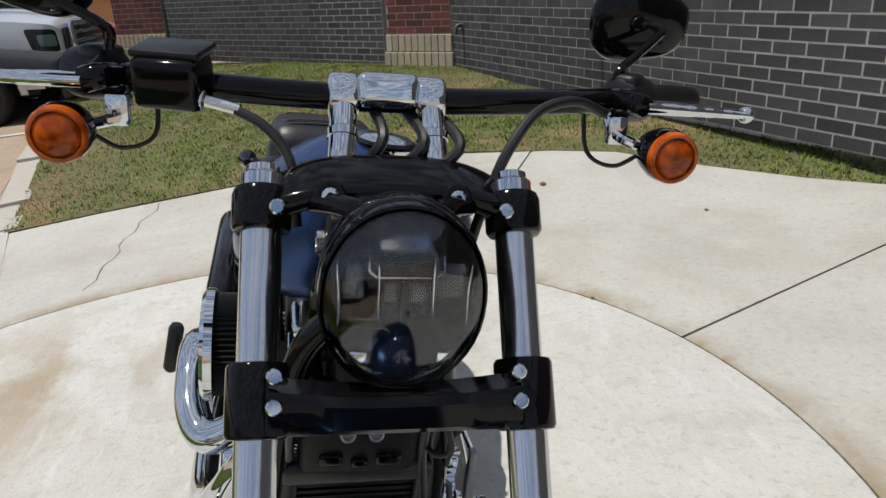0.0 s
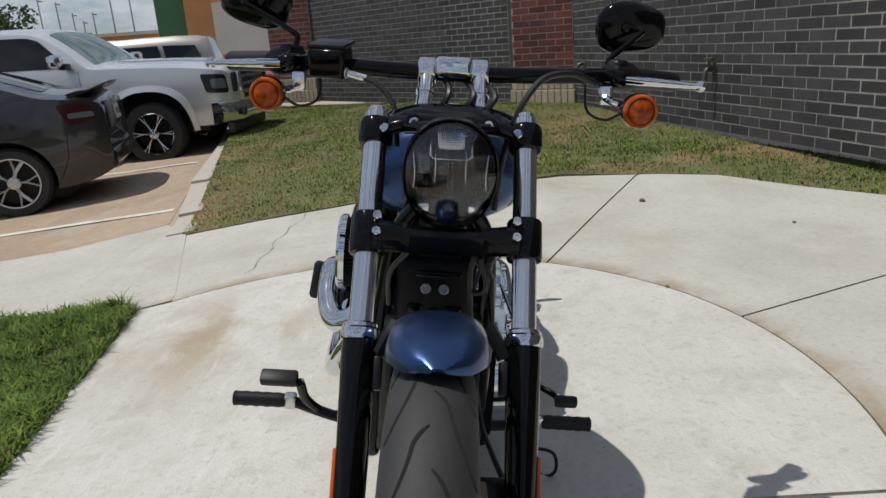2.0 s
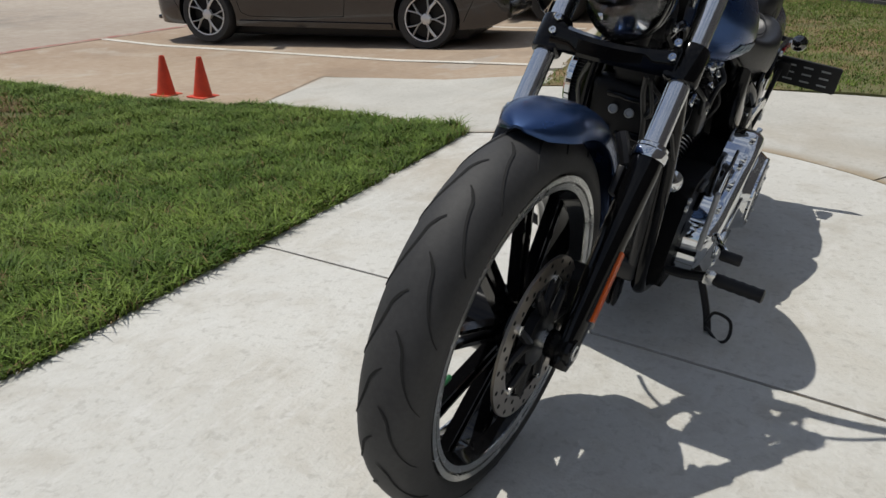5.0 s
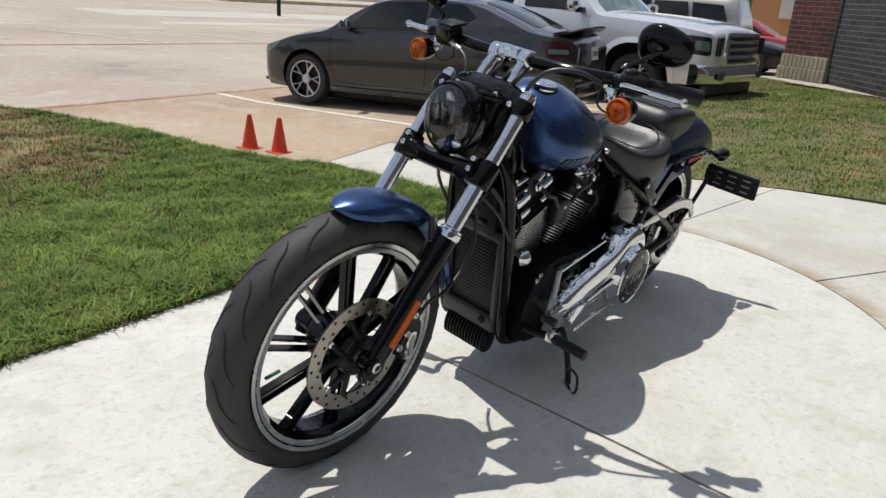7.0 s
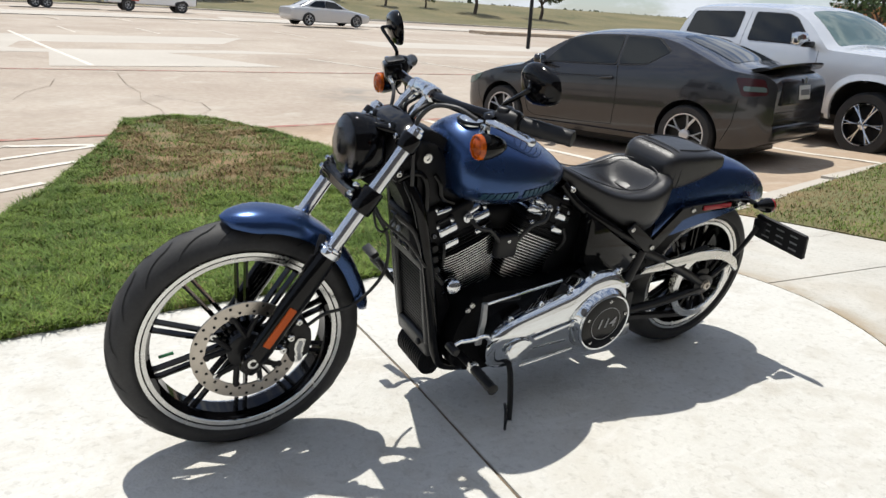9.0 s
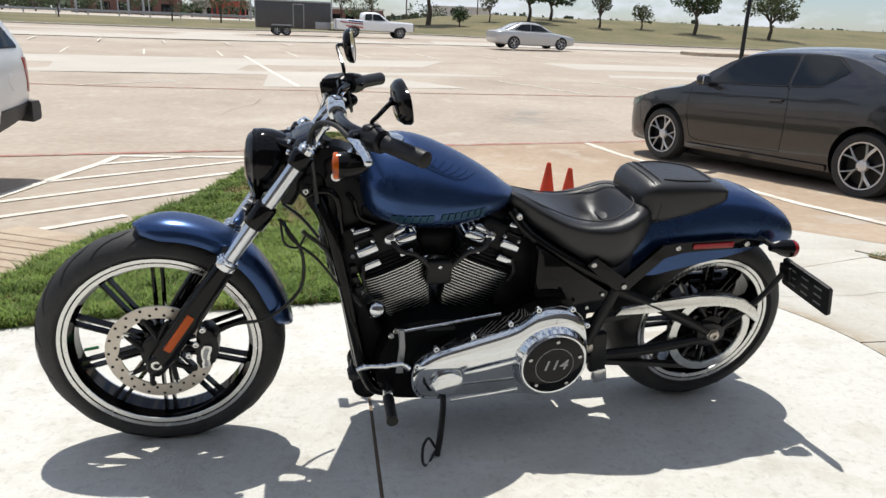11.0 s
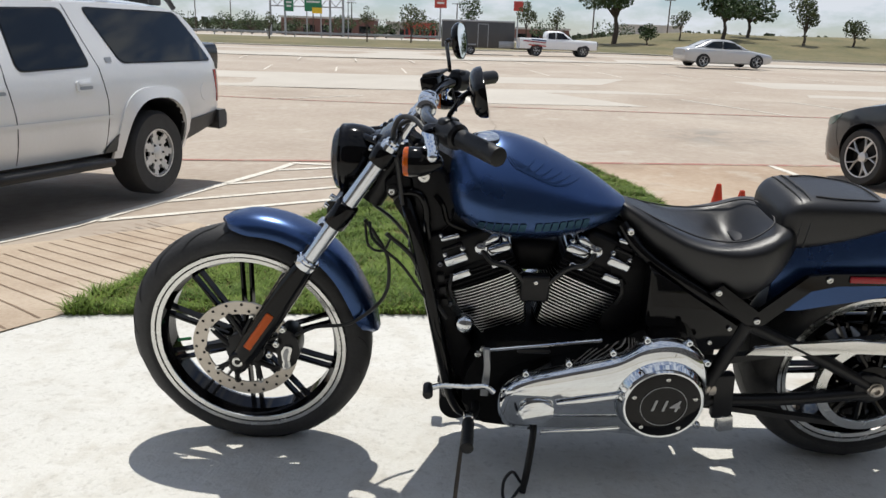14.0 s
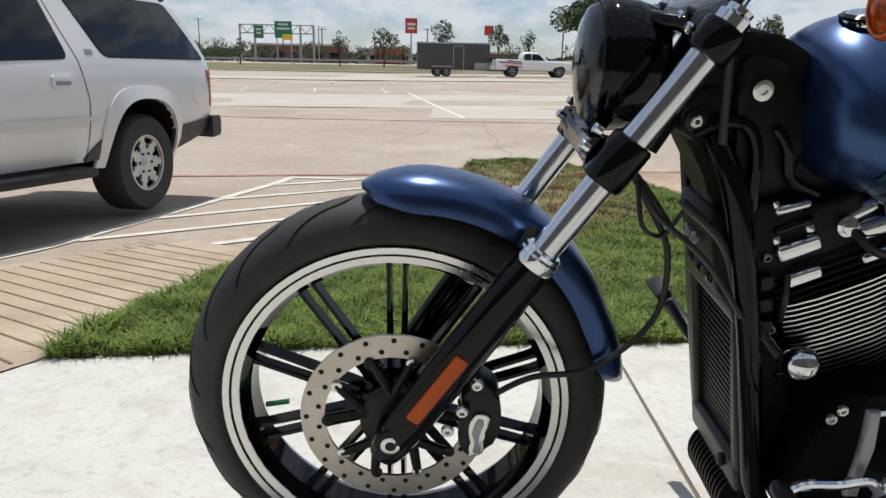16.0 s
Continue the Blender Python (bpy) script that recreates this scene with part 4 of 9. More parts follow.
path, widths, drop = [], [], []
n = 26
for i in range(n + 1):
    f = i / n
    a = radians(98 - 91 * f)
    r = 0.366 + 0.014 * math.sin(math.pi * min(1, f * 1.3))
    o = Vector((0, math.cos(a), math.sin(a)))
    o.y, o.z = math.cos(a), math.sin(a)
    e = min(1, f / 0.14) ** 0.5 if f < 0.14 else 1
    e2 = min(1, (1 - f) / 0.10) ** 0.5
    path.append((Vector((-0.006, 0.003, 0.359)) + o * (r - 0.012 * (1 - e)), o))
    widths.append(0.012 + 0.057 * e * (0.35 + 0.65 * e2))
    drop.append(0.008 + 0.040 * e * (0.3 + 0.7 * e2))
ff = part("front_fender", shell(bmesh.new(), path, widths, drop, 0.004), M["blue"], bike, "satin blue front fender", 60)
for s in (1, -1):
    bm = bmesh.new()
    hose(bm, [(s * 0.095, 0.180, 0.625), (s * 0.082, 0.190, 0.650), (s * 0.070, 0.200, 0.668)], 0.011, 8, 4)
    box(bm, (0.012, 0.035, 0.05), pose(s * 0.094, 0.165, 0.598, -30, 0, 0), 0.003)
    part("fender_bracket", bm, M["satin"], ff)

# headlamp
HC = Vector((0.001, 0.311, 0.884))
HW, HH = 0.0715, 0.0835
def oval(c, k, y, n=40, dz=0.0):
    return [c + Vector((HW * k * math.cos(2 * math.pi * i / n), y, dz + HH * k * math.copysign(abs(math.sin(2 * math.pi * i / n)) ** 0.95, math.sin(2 * math.pi * i / n)))) for i in range(n)]
bm = bmesh.new()
skin(bm, [oval(HC, 0.50, 0.058), oval(HC, 0.80, 0.052), oval(HC, 0.95, 0.035), oval(HC, 1.03, 0.012), oval(HC, 1.06, -0.012), oval(HC, 1.05, -0.030), oval(HC, 0.99, -0.033),
          oval(HC, 0.97, -0.020), oval(HC, 0.9, 0.015), oval(HC, 0.2, 0.02)])
hl = part("headlamp", bm, M["black"], bike, "oval headlamp in a gloss black shell", 60)
bm = bmesh.new()
skin(bm, [oval(HC, 0.985, -0.026), oval(HC, 1.0, -0.036), oval(HC, 0.96, -0.041), oval(HC, 0.90, -0.049), oval(HC, 0.75, -0.056), oval(HC, 0.45, -0.0615), oval(HC, 0.03, -0.063)], cap=False)
r2 = [oval(HC, 0.03, -0.060), oval(HC, 0.45, -0.0585), oval(HC, 0.75, -0.053), oval(HC, 0.90, -0.046), oval(HC, 0.95, -0.038), oval(HC, 0.975, -0.026)]
skin(bm, r2, cap=False)
lens_ob = part("lens", bm, M["lens"], hl, "clear domed headlamp lens", 60)
lens_ob.visible_shadow = False
bm = bmesh.new()
skin(bm, [oval(HC, 1.045, -0.024), oval(HC, 1.05, -0.030), oval(HC, 1.035, -0.0375), oval(HC, 1.005, -0.039), oval(HC, 1.0, -0.030)], cap=False)
part("bezel", bm, M["black"], hl)
# bright liner added so that the lens edge looks lit
bm = bmesh.new()
skin(bm, [oval(HC, 0.985, -0.024), oval(HC, 0.955, -0.037), oval(HC, 0.925, -0.036), oval(HC, 0.86, -0.006), oval(HC, 0.90, -0.004)], cap=False)
part("lamp_rim", bm, M["lamp_bright"], hl, "bright rim inside the lens", 50)


def lamp_box(x, z, w, h, y0, y1, material, name, label=""):
    """A squared bowl that opens to the front: rim at y0, floor at y1."""
    c = HC + Vector((x, 0, z))
    rr = lambda k, y: [c + Vector((w * k * sx, y, h * k * sz)) for sx, sz in ((-1, -0.8), (-0.8, -1), (0.8, -1), (1, -0.8), (1, 0.8), (0.8, 1), (-0.8, 1), (-1, 0.8))]
    return part(name, skin(bmesh.new(), [rr(0.55, y1), rr(0.85, (y0 + y1) / 2), rr(0.94, y0), rr(1, y0), rr(1, y1 + 0.012)]), M[material], hl, label, 40)


lamp_box(0, 0.046, 0.030, 0.022, -0.036, -0.006, "lamp_bright", "reflector_bowl", "upper reflector bowl in brightened silver")
for s in (-1, 1):
    lamp_box(s * 0.0105, 0.006, 0.0085, 0.0125, -0.030, -0.012, "lamp_dim", "reflector_cell", "small reflector cell in darkened silver")
    lamp_box(s * 0.034, 0.012, 0.0125, 0.024, -0.034, 0.000, "lamp_dim", "side_reflector")
    lamp_box(s * 0.026, -0.040, 0.016, 0.020, -0.026, 0.000, "lamp_dim", "lower_reflector")
    part("side_rib", bx((0.0016, 0.012, 0.044), HC + Vector((s * 0.0215, -0.030, 0.012)), (0, 0, 0), 0.0005), M["reflector"], hl, "thin bright rib")
    part("side_rib", bx((0.0014, 0.012, 0.050), HC + Vector((s * 0.048, -0.022, 0.004)), (0, 0, 0), 0.0005), M["reflector"], hl, "thin bright rib")
    part("corner_cell", bx((0.014, 0.006, 0.012), HC + Vector((s * 0.032, -0.026, -0.046)), (18, 0, s * 30), 0.002), M["reflector"], hl, "bright corner reflector")
    part("side_shelf", bx((0.030, 0.024, 0.003), HC + Vector((s * 0.040, -0.020, -0.018)), (10, s * 8, 0), 0.001), M["smoked"], hl)
part("centre_column", bx((0.0055, 0.02, 0.034), HC + Vector((0, -0.026, 0.002)), (0, 0, 0), 0.001), M["plastic"], hl)
part("mask", bx((0.052, 0.010, 0.012), HC + Vector((0, -0.026, 0.0245)), (0, 0, 0), 0.003), M["black"], hl, "gloss black lamp mask")
part("mask", bx((0.070, 0.010, 0.010), HC + Vector((0, -0.026, -0.0125)), (0, 0, 0), 0.003), M["black"], hl, "gloss black lamp mask")
bm = bmesh.new()
bmesh.ops.create_uvsphere(bm, u_segments=28, v_segments=16, radius=0.0225)
bmesh.ops.transform(bm, matrix=Matrix.Translation(HC + Vector((0, -0.022, -0.043))), verts=bm.verts)
part("projector", bm, M["projector"], hl, "dark round projector lens", 180)
bm = turned(bmesh.new(), [(0.0225, 0), (0.0285, 0.004), (0.0295, 0.010), (0.0275, 0.022), (0.0225, 0.022)], (0, 0, 0), 36)
bmesh.ops.transform(bm, matrix=Matrix.Translation(HC + Vector((0, -0.020, -0.043))) @ pose(0, 0, 0, 0, 0, 90), verts=bm.verts)
part("projector_ring", bm, M["smoked"], hl, "", 40)
bm = bmesh.new()
for s in (1, -1):
    hose(bm, [(s * 0.075, 0.380, 0.942), (s * 0.058, 0.362, 0.945), (s * 0.036, 0.338, 0.947), (0, 0.322, 0.950)], 0.011, 12, 6)
box(bm, (0.080, 0.075, 0.018), pose(0, 0.345, 0.944, 6, 0, 0), 0.008, 3)
part("headlamp_bracket", bm, M["black"], hl, "gloss black headlamp bracket")
for s in (1, -1):
    lug = part("bracket_lug", stack(bmesh.new(), (s * 0.061, 0.378, 0.949), (0, -1, 0.25), [(0, 0.015), (0.010, 0.015), (0.012, 0.013), (0.012, 0.009), (0.009, 0.0085)], 20), M["black"], hl)
    part("bolt", bolt(bmesh.new(), (s * 0.061, 0.367, 0.9515), (0, -1, 0.25), 0.0082, 0.007), M["chrome"], lug)

# risers, handlebar
for s in (1, -1):
    bm = bmesh.new()
    hose(bm, [(s * 0.050, 0.425, 0.952), (s * 0.049, 0.436, 0.972), (s * 0.047, 0.452, 0.996), (s * 0.046, 0.472, 1.020)], 0.0145, 24, 8)
    rs = part("riser", bm, M["chrome"], bike, "polished chrome handlebar riser", 60)
    part("riser_base", stack(bmesh.new(), (s * 0.050, 0.423, 0.945), (0, 0.2, 1), [(0, 0.020), (0.006, 0.021), (0.010, 0.019), (0.012, 0.0155)], 28), M["chrome"], rs)
    part("riser_waist", stack(bmesh.new(), (s * 0.047, 0.449, 0.990), (0, 0.55, 0.83), [(0, 0.0135), (0.002, 0.0165), (0.010, 0.0168), (0.013, 0.0135)], 24), M["chrome"], rs)
    bm = stack(bmesh.new(), (s * 0.046 - 0.016, 0.485, 1.029), (1, 0, 0), [(0, 0.020), (0.002, 0.0235), (0.005, 0.0250), (0.027, 0.0250), (0.030, 0.0235), (0.032, 0.020)], 32)
    part("riser_clamp", bm, M["chrome"], rs, "chrome handlebar clamp")
part("riser_top", bx((0.066, 0.044, 0.036), (0, 0.484, 1.0365), (-12, 0, 0), 0.010, 4), M["chrome"], bike, "chrome cover bridging the two clamps", 50)
BARL = [(0.0, 0.487, 1.028), (0.12, 0.490, 1.030), (0.22, 0.508, 1.033), (0.30, 0.550, 1.034), (0.36, 0.592, 1.031), (0.43, 0.645, 1.026)]
BARR = [(-x, y, z) for x, y, z in BARL]
bm = bmesh.new()
hose(bm, BARR[::-1] + BARL[1:], 0.0145, 16, 8)
part("handlebar", bm, M["black"], bike, "gloss black drag handlebar", 60)
for s, B in ((1, BARL), (-1, BARR)):
    p0, p1 = Vector(B[3]), Vector(B[5])
    d = (p1 - p0).normalized()
    up = Vector((0, 0, 1))
    fwd = Vector((d.y, -d.x, 0)) * (1 if s > 0 else -1)
    fwd.normalize()
    g0 = p0 + d * 0.045
    steps = [(0, 0.017), (0.002, 0.0195)] + [(0.004 + 0.118 * k / 8, 0.0195 - 0.0006 * (k % 2)) for k in range(9)] + [(0.125, 0.0185), (0.127, 0.013)]
    part("grip", stack(bmesh.new(), g0, d, steps, 24), M["plastic"], bike, "black rubber handlebar grip")
    # switch housing
    bm = stack(bmesh.new(), p0 - d * 0.022, d, [(0, 0.020), (0.004, 0.026), (0.036, 0.029), (0.056, 0.027), (0.062, 0.021)], 24)
    box(bm, (0.034, 0.040, 0.026), Matrix.Translation(p0 - d * 0.002 + up * 0.018) @ pose(0, 0, 0, 0, 0, math.degrees(math.atan2(d.y, d.x))), 0.009, 3)
    sw = part("switch_housing", bm, M["satin"], bike, "black switch housing")
    part("button", bx((0.014, 0.006, 0.010), p0 + d * 0.012 - fwd * 0.030, (0, 0, math.degrees(math.atan2(d.y, d.x))), 0.002), M["plastic"], sw)
    # lever with its perch
    q0 = p0 - d * 0.005 + fwd * 0.036 + up * -0.004
    a, b = (0.113, 0.072) if s > 0 else (0.143, 0.038)
    lev = [q0 - d * 0.018, q0 + d * a * 0.14 + fwd * (b * 0.10 + 0.006), q0 + d * a * 0.42 + fwd * (b * 0.36 + 0.006), q0 + d * a * 0.75 + fwd * (b * 0.70 + 0.002), q0 + d * a + fwd * b]
    bm = hose(bmesh.new(), lev, [0.0150, 0.0155, 0.0145, 0.0130, 0.0115, 0.0105], 14, 6, flat=0.55)
    bmesh.ops.create_uvsphere(bm, u_segments=14, v_segments=8, radius=0.0105, matrix=Matrix.Translation(lev[-1]))
    part("lever", bm, M["chrome"], bike, "polished clutch lever" if s > 0 else "polished brake lever", 60)
    bm = hose(bmesh.new(), [p0 - d * 0.030 + fwd * 0.012, p0 - d * 0.03 + fwd * 0.030, q0 - d * 0.012], 0.014, 12, 5)
    box(bm, (0.030, 0.030, 0.022), Matrix.Translation(p0 - d * 0.030 + fwd * 0.02) @ pose(0, 0, 0, 0, 0, math.degrees(math.atan2(d.y, d.x))), 0.006)
    part("lever_perch", bm, M["black"], bike)
# brake reservoir on the right
p0 = Vector(BARR[3])
bm = bx((0.070, 0.050, 0.052), p0 + Vector((0.084, -0.066, 0.004)), (12, 0, -16), 0.009, 3)
res = part("brake_reservoir", bm, M["black"], bike, "gloss black brake fluid reservoir")
part("reservoir_lid", bx((0.072, 0.052, 0.009), p0 + Vector((0.084, -0.061, 0.034)), (12, 0, -16), 0.004), M["satin"], res)

# tank: lofted rings from nose to tail
def ringf(y, zt, zb, hw, zc, n=40, et=2.0, eb=2.6):
    """A closed section: half-width hw at the height zc, top zt, bottom zb."""
    out = []
    for i in range(n):
        a = 2 * math.pi * i / n
        c, s = math.cos(a), math.sin(a)
        e = et if s > 0 else eb
        x = hw * math.copysign(abs(c) ** (2 / e), c)
        z = zc + ((zt - zc) if s > 0 else (zc - zb)) * math.copysign(abs(s) ** (2 / e), s)
        out.append(Vector((x, y, z)))
    return out


def glide_rows(sections, k):
    p = [np.array(s, float) for s in sections]
    ext = [2 * p[0] - p[1]] + p + [2 * p[-1] - p[-2]]
    rows = []
    for a, b, c, d in zip(ext, ext[1:], ext[2:], ext[3:]):
        for i in range(k):
            u = i / k
            rows.append(0.5 * ((2 * b) + (c - a) * u + (2 * a - 5 * b + 4 * c - d) * u * u + (3 * b - a - 3 * c + d) * u ** 3))
    rows.append(p[-1])
    return rows


def loft(sections, k=5, **kw):
    # rings between sections of (y, top, bottom, half-width, widest height), glided
    return [ringf(r[0], r[1], r[2], max(0.002, r[3]), r[4], **kw) for r in glide_rows(sections, k)]


TANK = [(0.542, 0.885, 0.83, 0.045, 0.855), (0.548, 0.915, 0.80, 0.085, 0.85), (0.565, 0.935, 0.762, 0.125, 0.832), (0.60, 0.954, 0.738, 0.152, 0.820), (0.66, 0.965, 0.721, 0.166, 0.806), (0.73, 0.951, 0.714, 0.164, 0.796),
        (0.80, 0.922, 0.715, 0.150, 0.790), (0.87, 0.886, 0.725, 0.125, 0.786), (0.93, 0.849, 0.742, 0.092, 0.786), (0.97, 0.820, 0.760, 0.058, 0.786), (0.992, 0.805, 0.782, 0.025, 0.793)]
tank = part("fuel_tank", skin(bmesh.new(), loft(TANK, 5, et=1.85, eb=2.3)), M["blue"], bike, "satin blue fuel tank with tonal lettering", 60)
bm = stack(bmesh.new(), (0.025, 0.628, 0.948), (0.05, -0.06, 1), [(0, 0.036), (0.010, 0.036), (0.013, 0.034), (0.016, 0.028), (0.0185, 0.012), (0.0185, 0.002)], 36)
part("fuel_cap", bm, M["chrome"], tank, "low chrome fuel cap", 40)
bm = turned(bmesh.new(), [(0.040, 0), (0.042, 0.004), (0.036, 0.008), (0.034, 0.0)], (0, 0, 0), 36)
bmesh.ops.transform(bm, matrix=Matrix.Translation((0.025, 0.628, 0.952)) @ pose(0, 0, 0, 0, -87, 0), verts=bm.verts)
part("cap_ring", bm, M["black"], tank)


def on_tank(y, z, side=1, off=0.0015):
    """The tank's flank at (y, z): its lateral place, a little proud."""
    a = np.array(glide_rows(TANK, 5))
    row = [float(np.interp(y, a[:, 0], a[:, i])) for i in range(5)]
    zt, zb, hw, zc = row[1:]
    if z > zc:
        f, e = min(1, (z - zc) / (zt - zc)), 1.85
    else:
        f, e = min(1, (zc - z) / (zc - zb)), 2.3
    return Vector((side * (hw * max(0, 1 - f ** e) ** (1 / e) + off), y, z))


# tonal maker's lettering low on the flank, as plain bars
for side in (1, -1):
    bm = bmesh.new()
    for i in range(14):
        if i == 6:
            continue
        y0, y1 = 0.612 + i * 0.0196, 0.612 + i * 0.0196 + 0.0155
        rows = []
        for f in (0, 0.5, 1):
            rows.append([bm.verts.new(on_tank(y + 0.004 * f, 0.766 + 0.022 * f + 0.010 * (y - 0.63), side, 0.0032)) for y in (y0, (y0 + y1) / 2, y1)])
        for a, b in zip(rows, rows[1:]):
            for k in range(2):
                bm.faces.new((a[k], a[k + 1], b[k + 1], b[k]))
    part("tank_lettering", bm, M["blue_edge"], tank, "row of dull teal bars on the tank", 0)
    # wing-like graphic of curved feather strokes on the upper flank
    for k in range(6):
        ya, za = 0.672 + 0.010 * k, 0.938 - 0.0045 * k
        yb, zb = 0.745 + 0.0230 * k, 0.922 - 0.0095 * k
        bm = bmesh.new()
        L = []
        for i in range(16):
            f = i / 15
            y, z = ya + (yb - ya) * f, za + (zb - za) * f - 0.022 * math.sin(math.pi * f)
            w = 0.0013 * (0.5 + math.sin(math.pi * f))
            L.append((bm.verts.new(on_tank(y, z + w, side, 0.0016)), bm.verts.new(on_tank(y, z - w, side, 0.0016))))
        for (a, b), (c, d) in zip(L, L[1:]):
            bm.faces.new((a, b, d, c))
        part("feather_stroke", bm, M["blue_dark"], tank, "dark curved feather stroke on the tank", 0)

# seats
SEAT = [(0.975, 0.796, 0.775, 0.012, 0.786), (0.99, 0.800, 0.752, 0.040, 0.780), (1.03, 0.788, 0.708, 0.070, 0.752), (1.08, 0.770, 0.662, 0.100, 0.730), (1.14, 0.753, 0.616, 0.132, 0.708),
        (1.20, 0.744, 0.580, 0.155, 0.698), (1.26, 0.747, 0.558, 0.168, 0.700), (1.31, 0.762, 0.556, 0.168, 0.710), (1.35, 0.780, 0.584, 0.155, 0.722), (1.385, 0.784, 0.636, 0.132, 0.728), (1.41, 0.765, 0.69, 0.105, 0.730)]
rings = loft(SEAT, 8, n=72, et=3.8, eb=2.6)
for r in rings:       # the dished middle of the saddle
    for v in r:
        f = math.exp(-((v.y - 1.22) / 0.12) ** 2)
        if v.z > 0.70:
            v.z -= 0.022 * f * max(0, 1 - (v.x / 0.15) ** 2)
            v.z -= 0.046 * math.exp(-((v.y - 1.292) / 0.052) ** 2) * max(0, 1 - (v.x / 0.125) ** 2)
seat = part("rider_seat", skin(bmesh.new(), rings), M["leather"], bike, "dished black vinyl rider seat", 60)
bm = bmesh.new()
hose(bm, [(0.030, 1.01, 0.792), (0.070, 1.09, 0.763), (0.108, 1.18, 0.741), (0.120, 1.27, 0.743), (0.100, 1.335, 0.771), (0.06, 1.36, 0.781), (0, 1.365, 0.783), (-0.06, 1.36, 0.781),
          (-0.100, 1.335, 0.771), (-0.120, 1.27, 0.743), (-0.108, 1.18, 0.741), (-0.070, 1.09, 0.763), (-0.030, 1.01, 0.792)], 0.0022, 6, 6)
part("piping", bm, M["stitch"], seat, "stitched seam round the saddle")
pk = part("seat_pocket", bx((0.068, 0.046, 0.010), (-0.008, 1.312, 0.706), (26, 0, 0), 0.004, 3), M["leather"], seat, "square padded insert in the scoop of the saddle")
part("pocket_seam", bx((0.072, 0.010, 0.016), (-0.008, 1.338, 0.724), (30, 0, 0), 0.004), M["groove"], pk, "dark slit behind the insert")
PIL = [(1.362, 0.800, 0.765, 0.065, 0.780), (1.368, 0.816, 0.738, 0.092, 0.772), (1.388, 0.838, 0.714, 0.110, 0.766), (1.418, 0.848, 0.710, 0.118, 0.766), (1.47, 0.848, 0.720, 0.120, 0.772), (1.54, 0.845, 0.738, 0.117, 0.782),
       (1.60, 0.837, 0.756, 0.110, 0.792), (1.65, 0.824, 0.770, 0.097, 0.796), (1.67, 0.806, 0.782, 0.070, 0.795)]
pil = part("pillion_seat", skin(bmesh.new(), loft(PIL, 4, n=56, et=5.5, eb=4.0)), M["leather"], bike, "squared black vinyl pillion pad", 60)
for y, z, w in ((1.402, 0.844, 0.113), (1.422, 0.849, 0.117)):
    bm = hose(bmesh.new(), [(w, y - 0.004, 0.73), (w * 1.0, y, 0.79), (w * 0.9, y, 0.828), (w * 0.65, y, z), (0, y, z + 0.003), (-w * 0.65, y, z), (-w * 0.9, y, 0.828), (-w * 1.0, y, 0.79), (-w, y - 0.004, 0.73)], 0.0025, 6, 5)
    part("seam", bm, M["stitch"], pil)
bm = hose(bmesh.new(), [(0.076, 1.440, 0.8490), (0.086, 1.50, 0.8475), (0.074, 1.58, 0.841), (0.05, 1.615, 0.835), (0, 1.62, 0.835), (-0.05, 1.615, 0.835), (-0.074, 1.58, 0.841), (-0.086, 1.50, 0.8475), (-0.076, 1.440, 0.8490)], 0.0022, 6, 5)
part("seam", bm, M["stitch"], pil)

# rear fender
RF = [(1.36, 0.740, 0.560, 0.125), (1.43, 0.768, 0.560, 0.132), (1.50, 0.785, 0.575, 0.134), (1.58, 0.800, 0.592, 0.134), (1.66, 0.806, 0.610, 0.134), (1.74, 0.797, 0.630, 0.133), (1.80, 0.779, 0.650, 0.130), (1.85, 0.757, 0.655, 0.126),
      (1.89, 0.733, 0.656, 0.118), (1.915, 0.706, 0.655, 0.106), (1.925, 0.682, 0.656, 0.088)]
pp = [np.array(s) for s in RF]
ext = [2 * pp[0] - pp[1]] + pp + [2 * pp[-1] - pp[-2]]
rows = []
for a, b, c, d in zip(ext, ext[1:], ext[2:], ext[3:]):
    for i in range(4):
        u = i / 4
        rows.append(0.5 * ((2 * b) + (c - a) * u + (2 * a - 5 * b + 4 * c - d) * u * u + (3 * b - a - 3 * c + d) * u ** 3))
rows.append(pp[-1])
rings = []
for y, zt, zl, hw in rows:
    o, inn = [], []
    for i in range(25):
        a = math.pi * i / 24
        c, s = -math.cos(a), math.sin(a)
        x, h = math.copysign(abs(c) ** 0.55, c), s ** 0.72
        o.append(Vector((hw * x, y, zl + (zt - zl) * h)))
        inn.append(Vector(((hw - 0.006) * x, y, zl + (zt - 0.006 - zl) * h)))
    rings.append(o + inn[::-1])
rf = part("rear_fender", skin(bmesh.new(), rings), M["blue"], bike, "satin blue rear fender wrapping the wide tyre", 60)
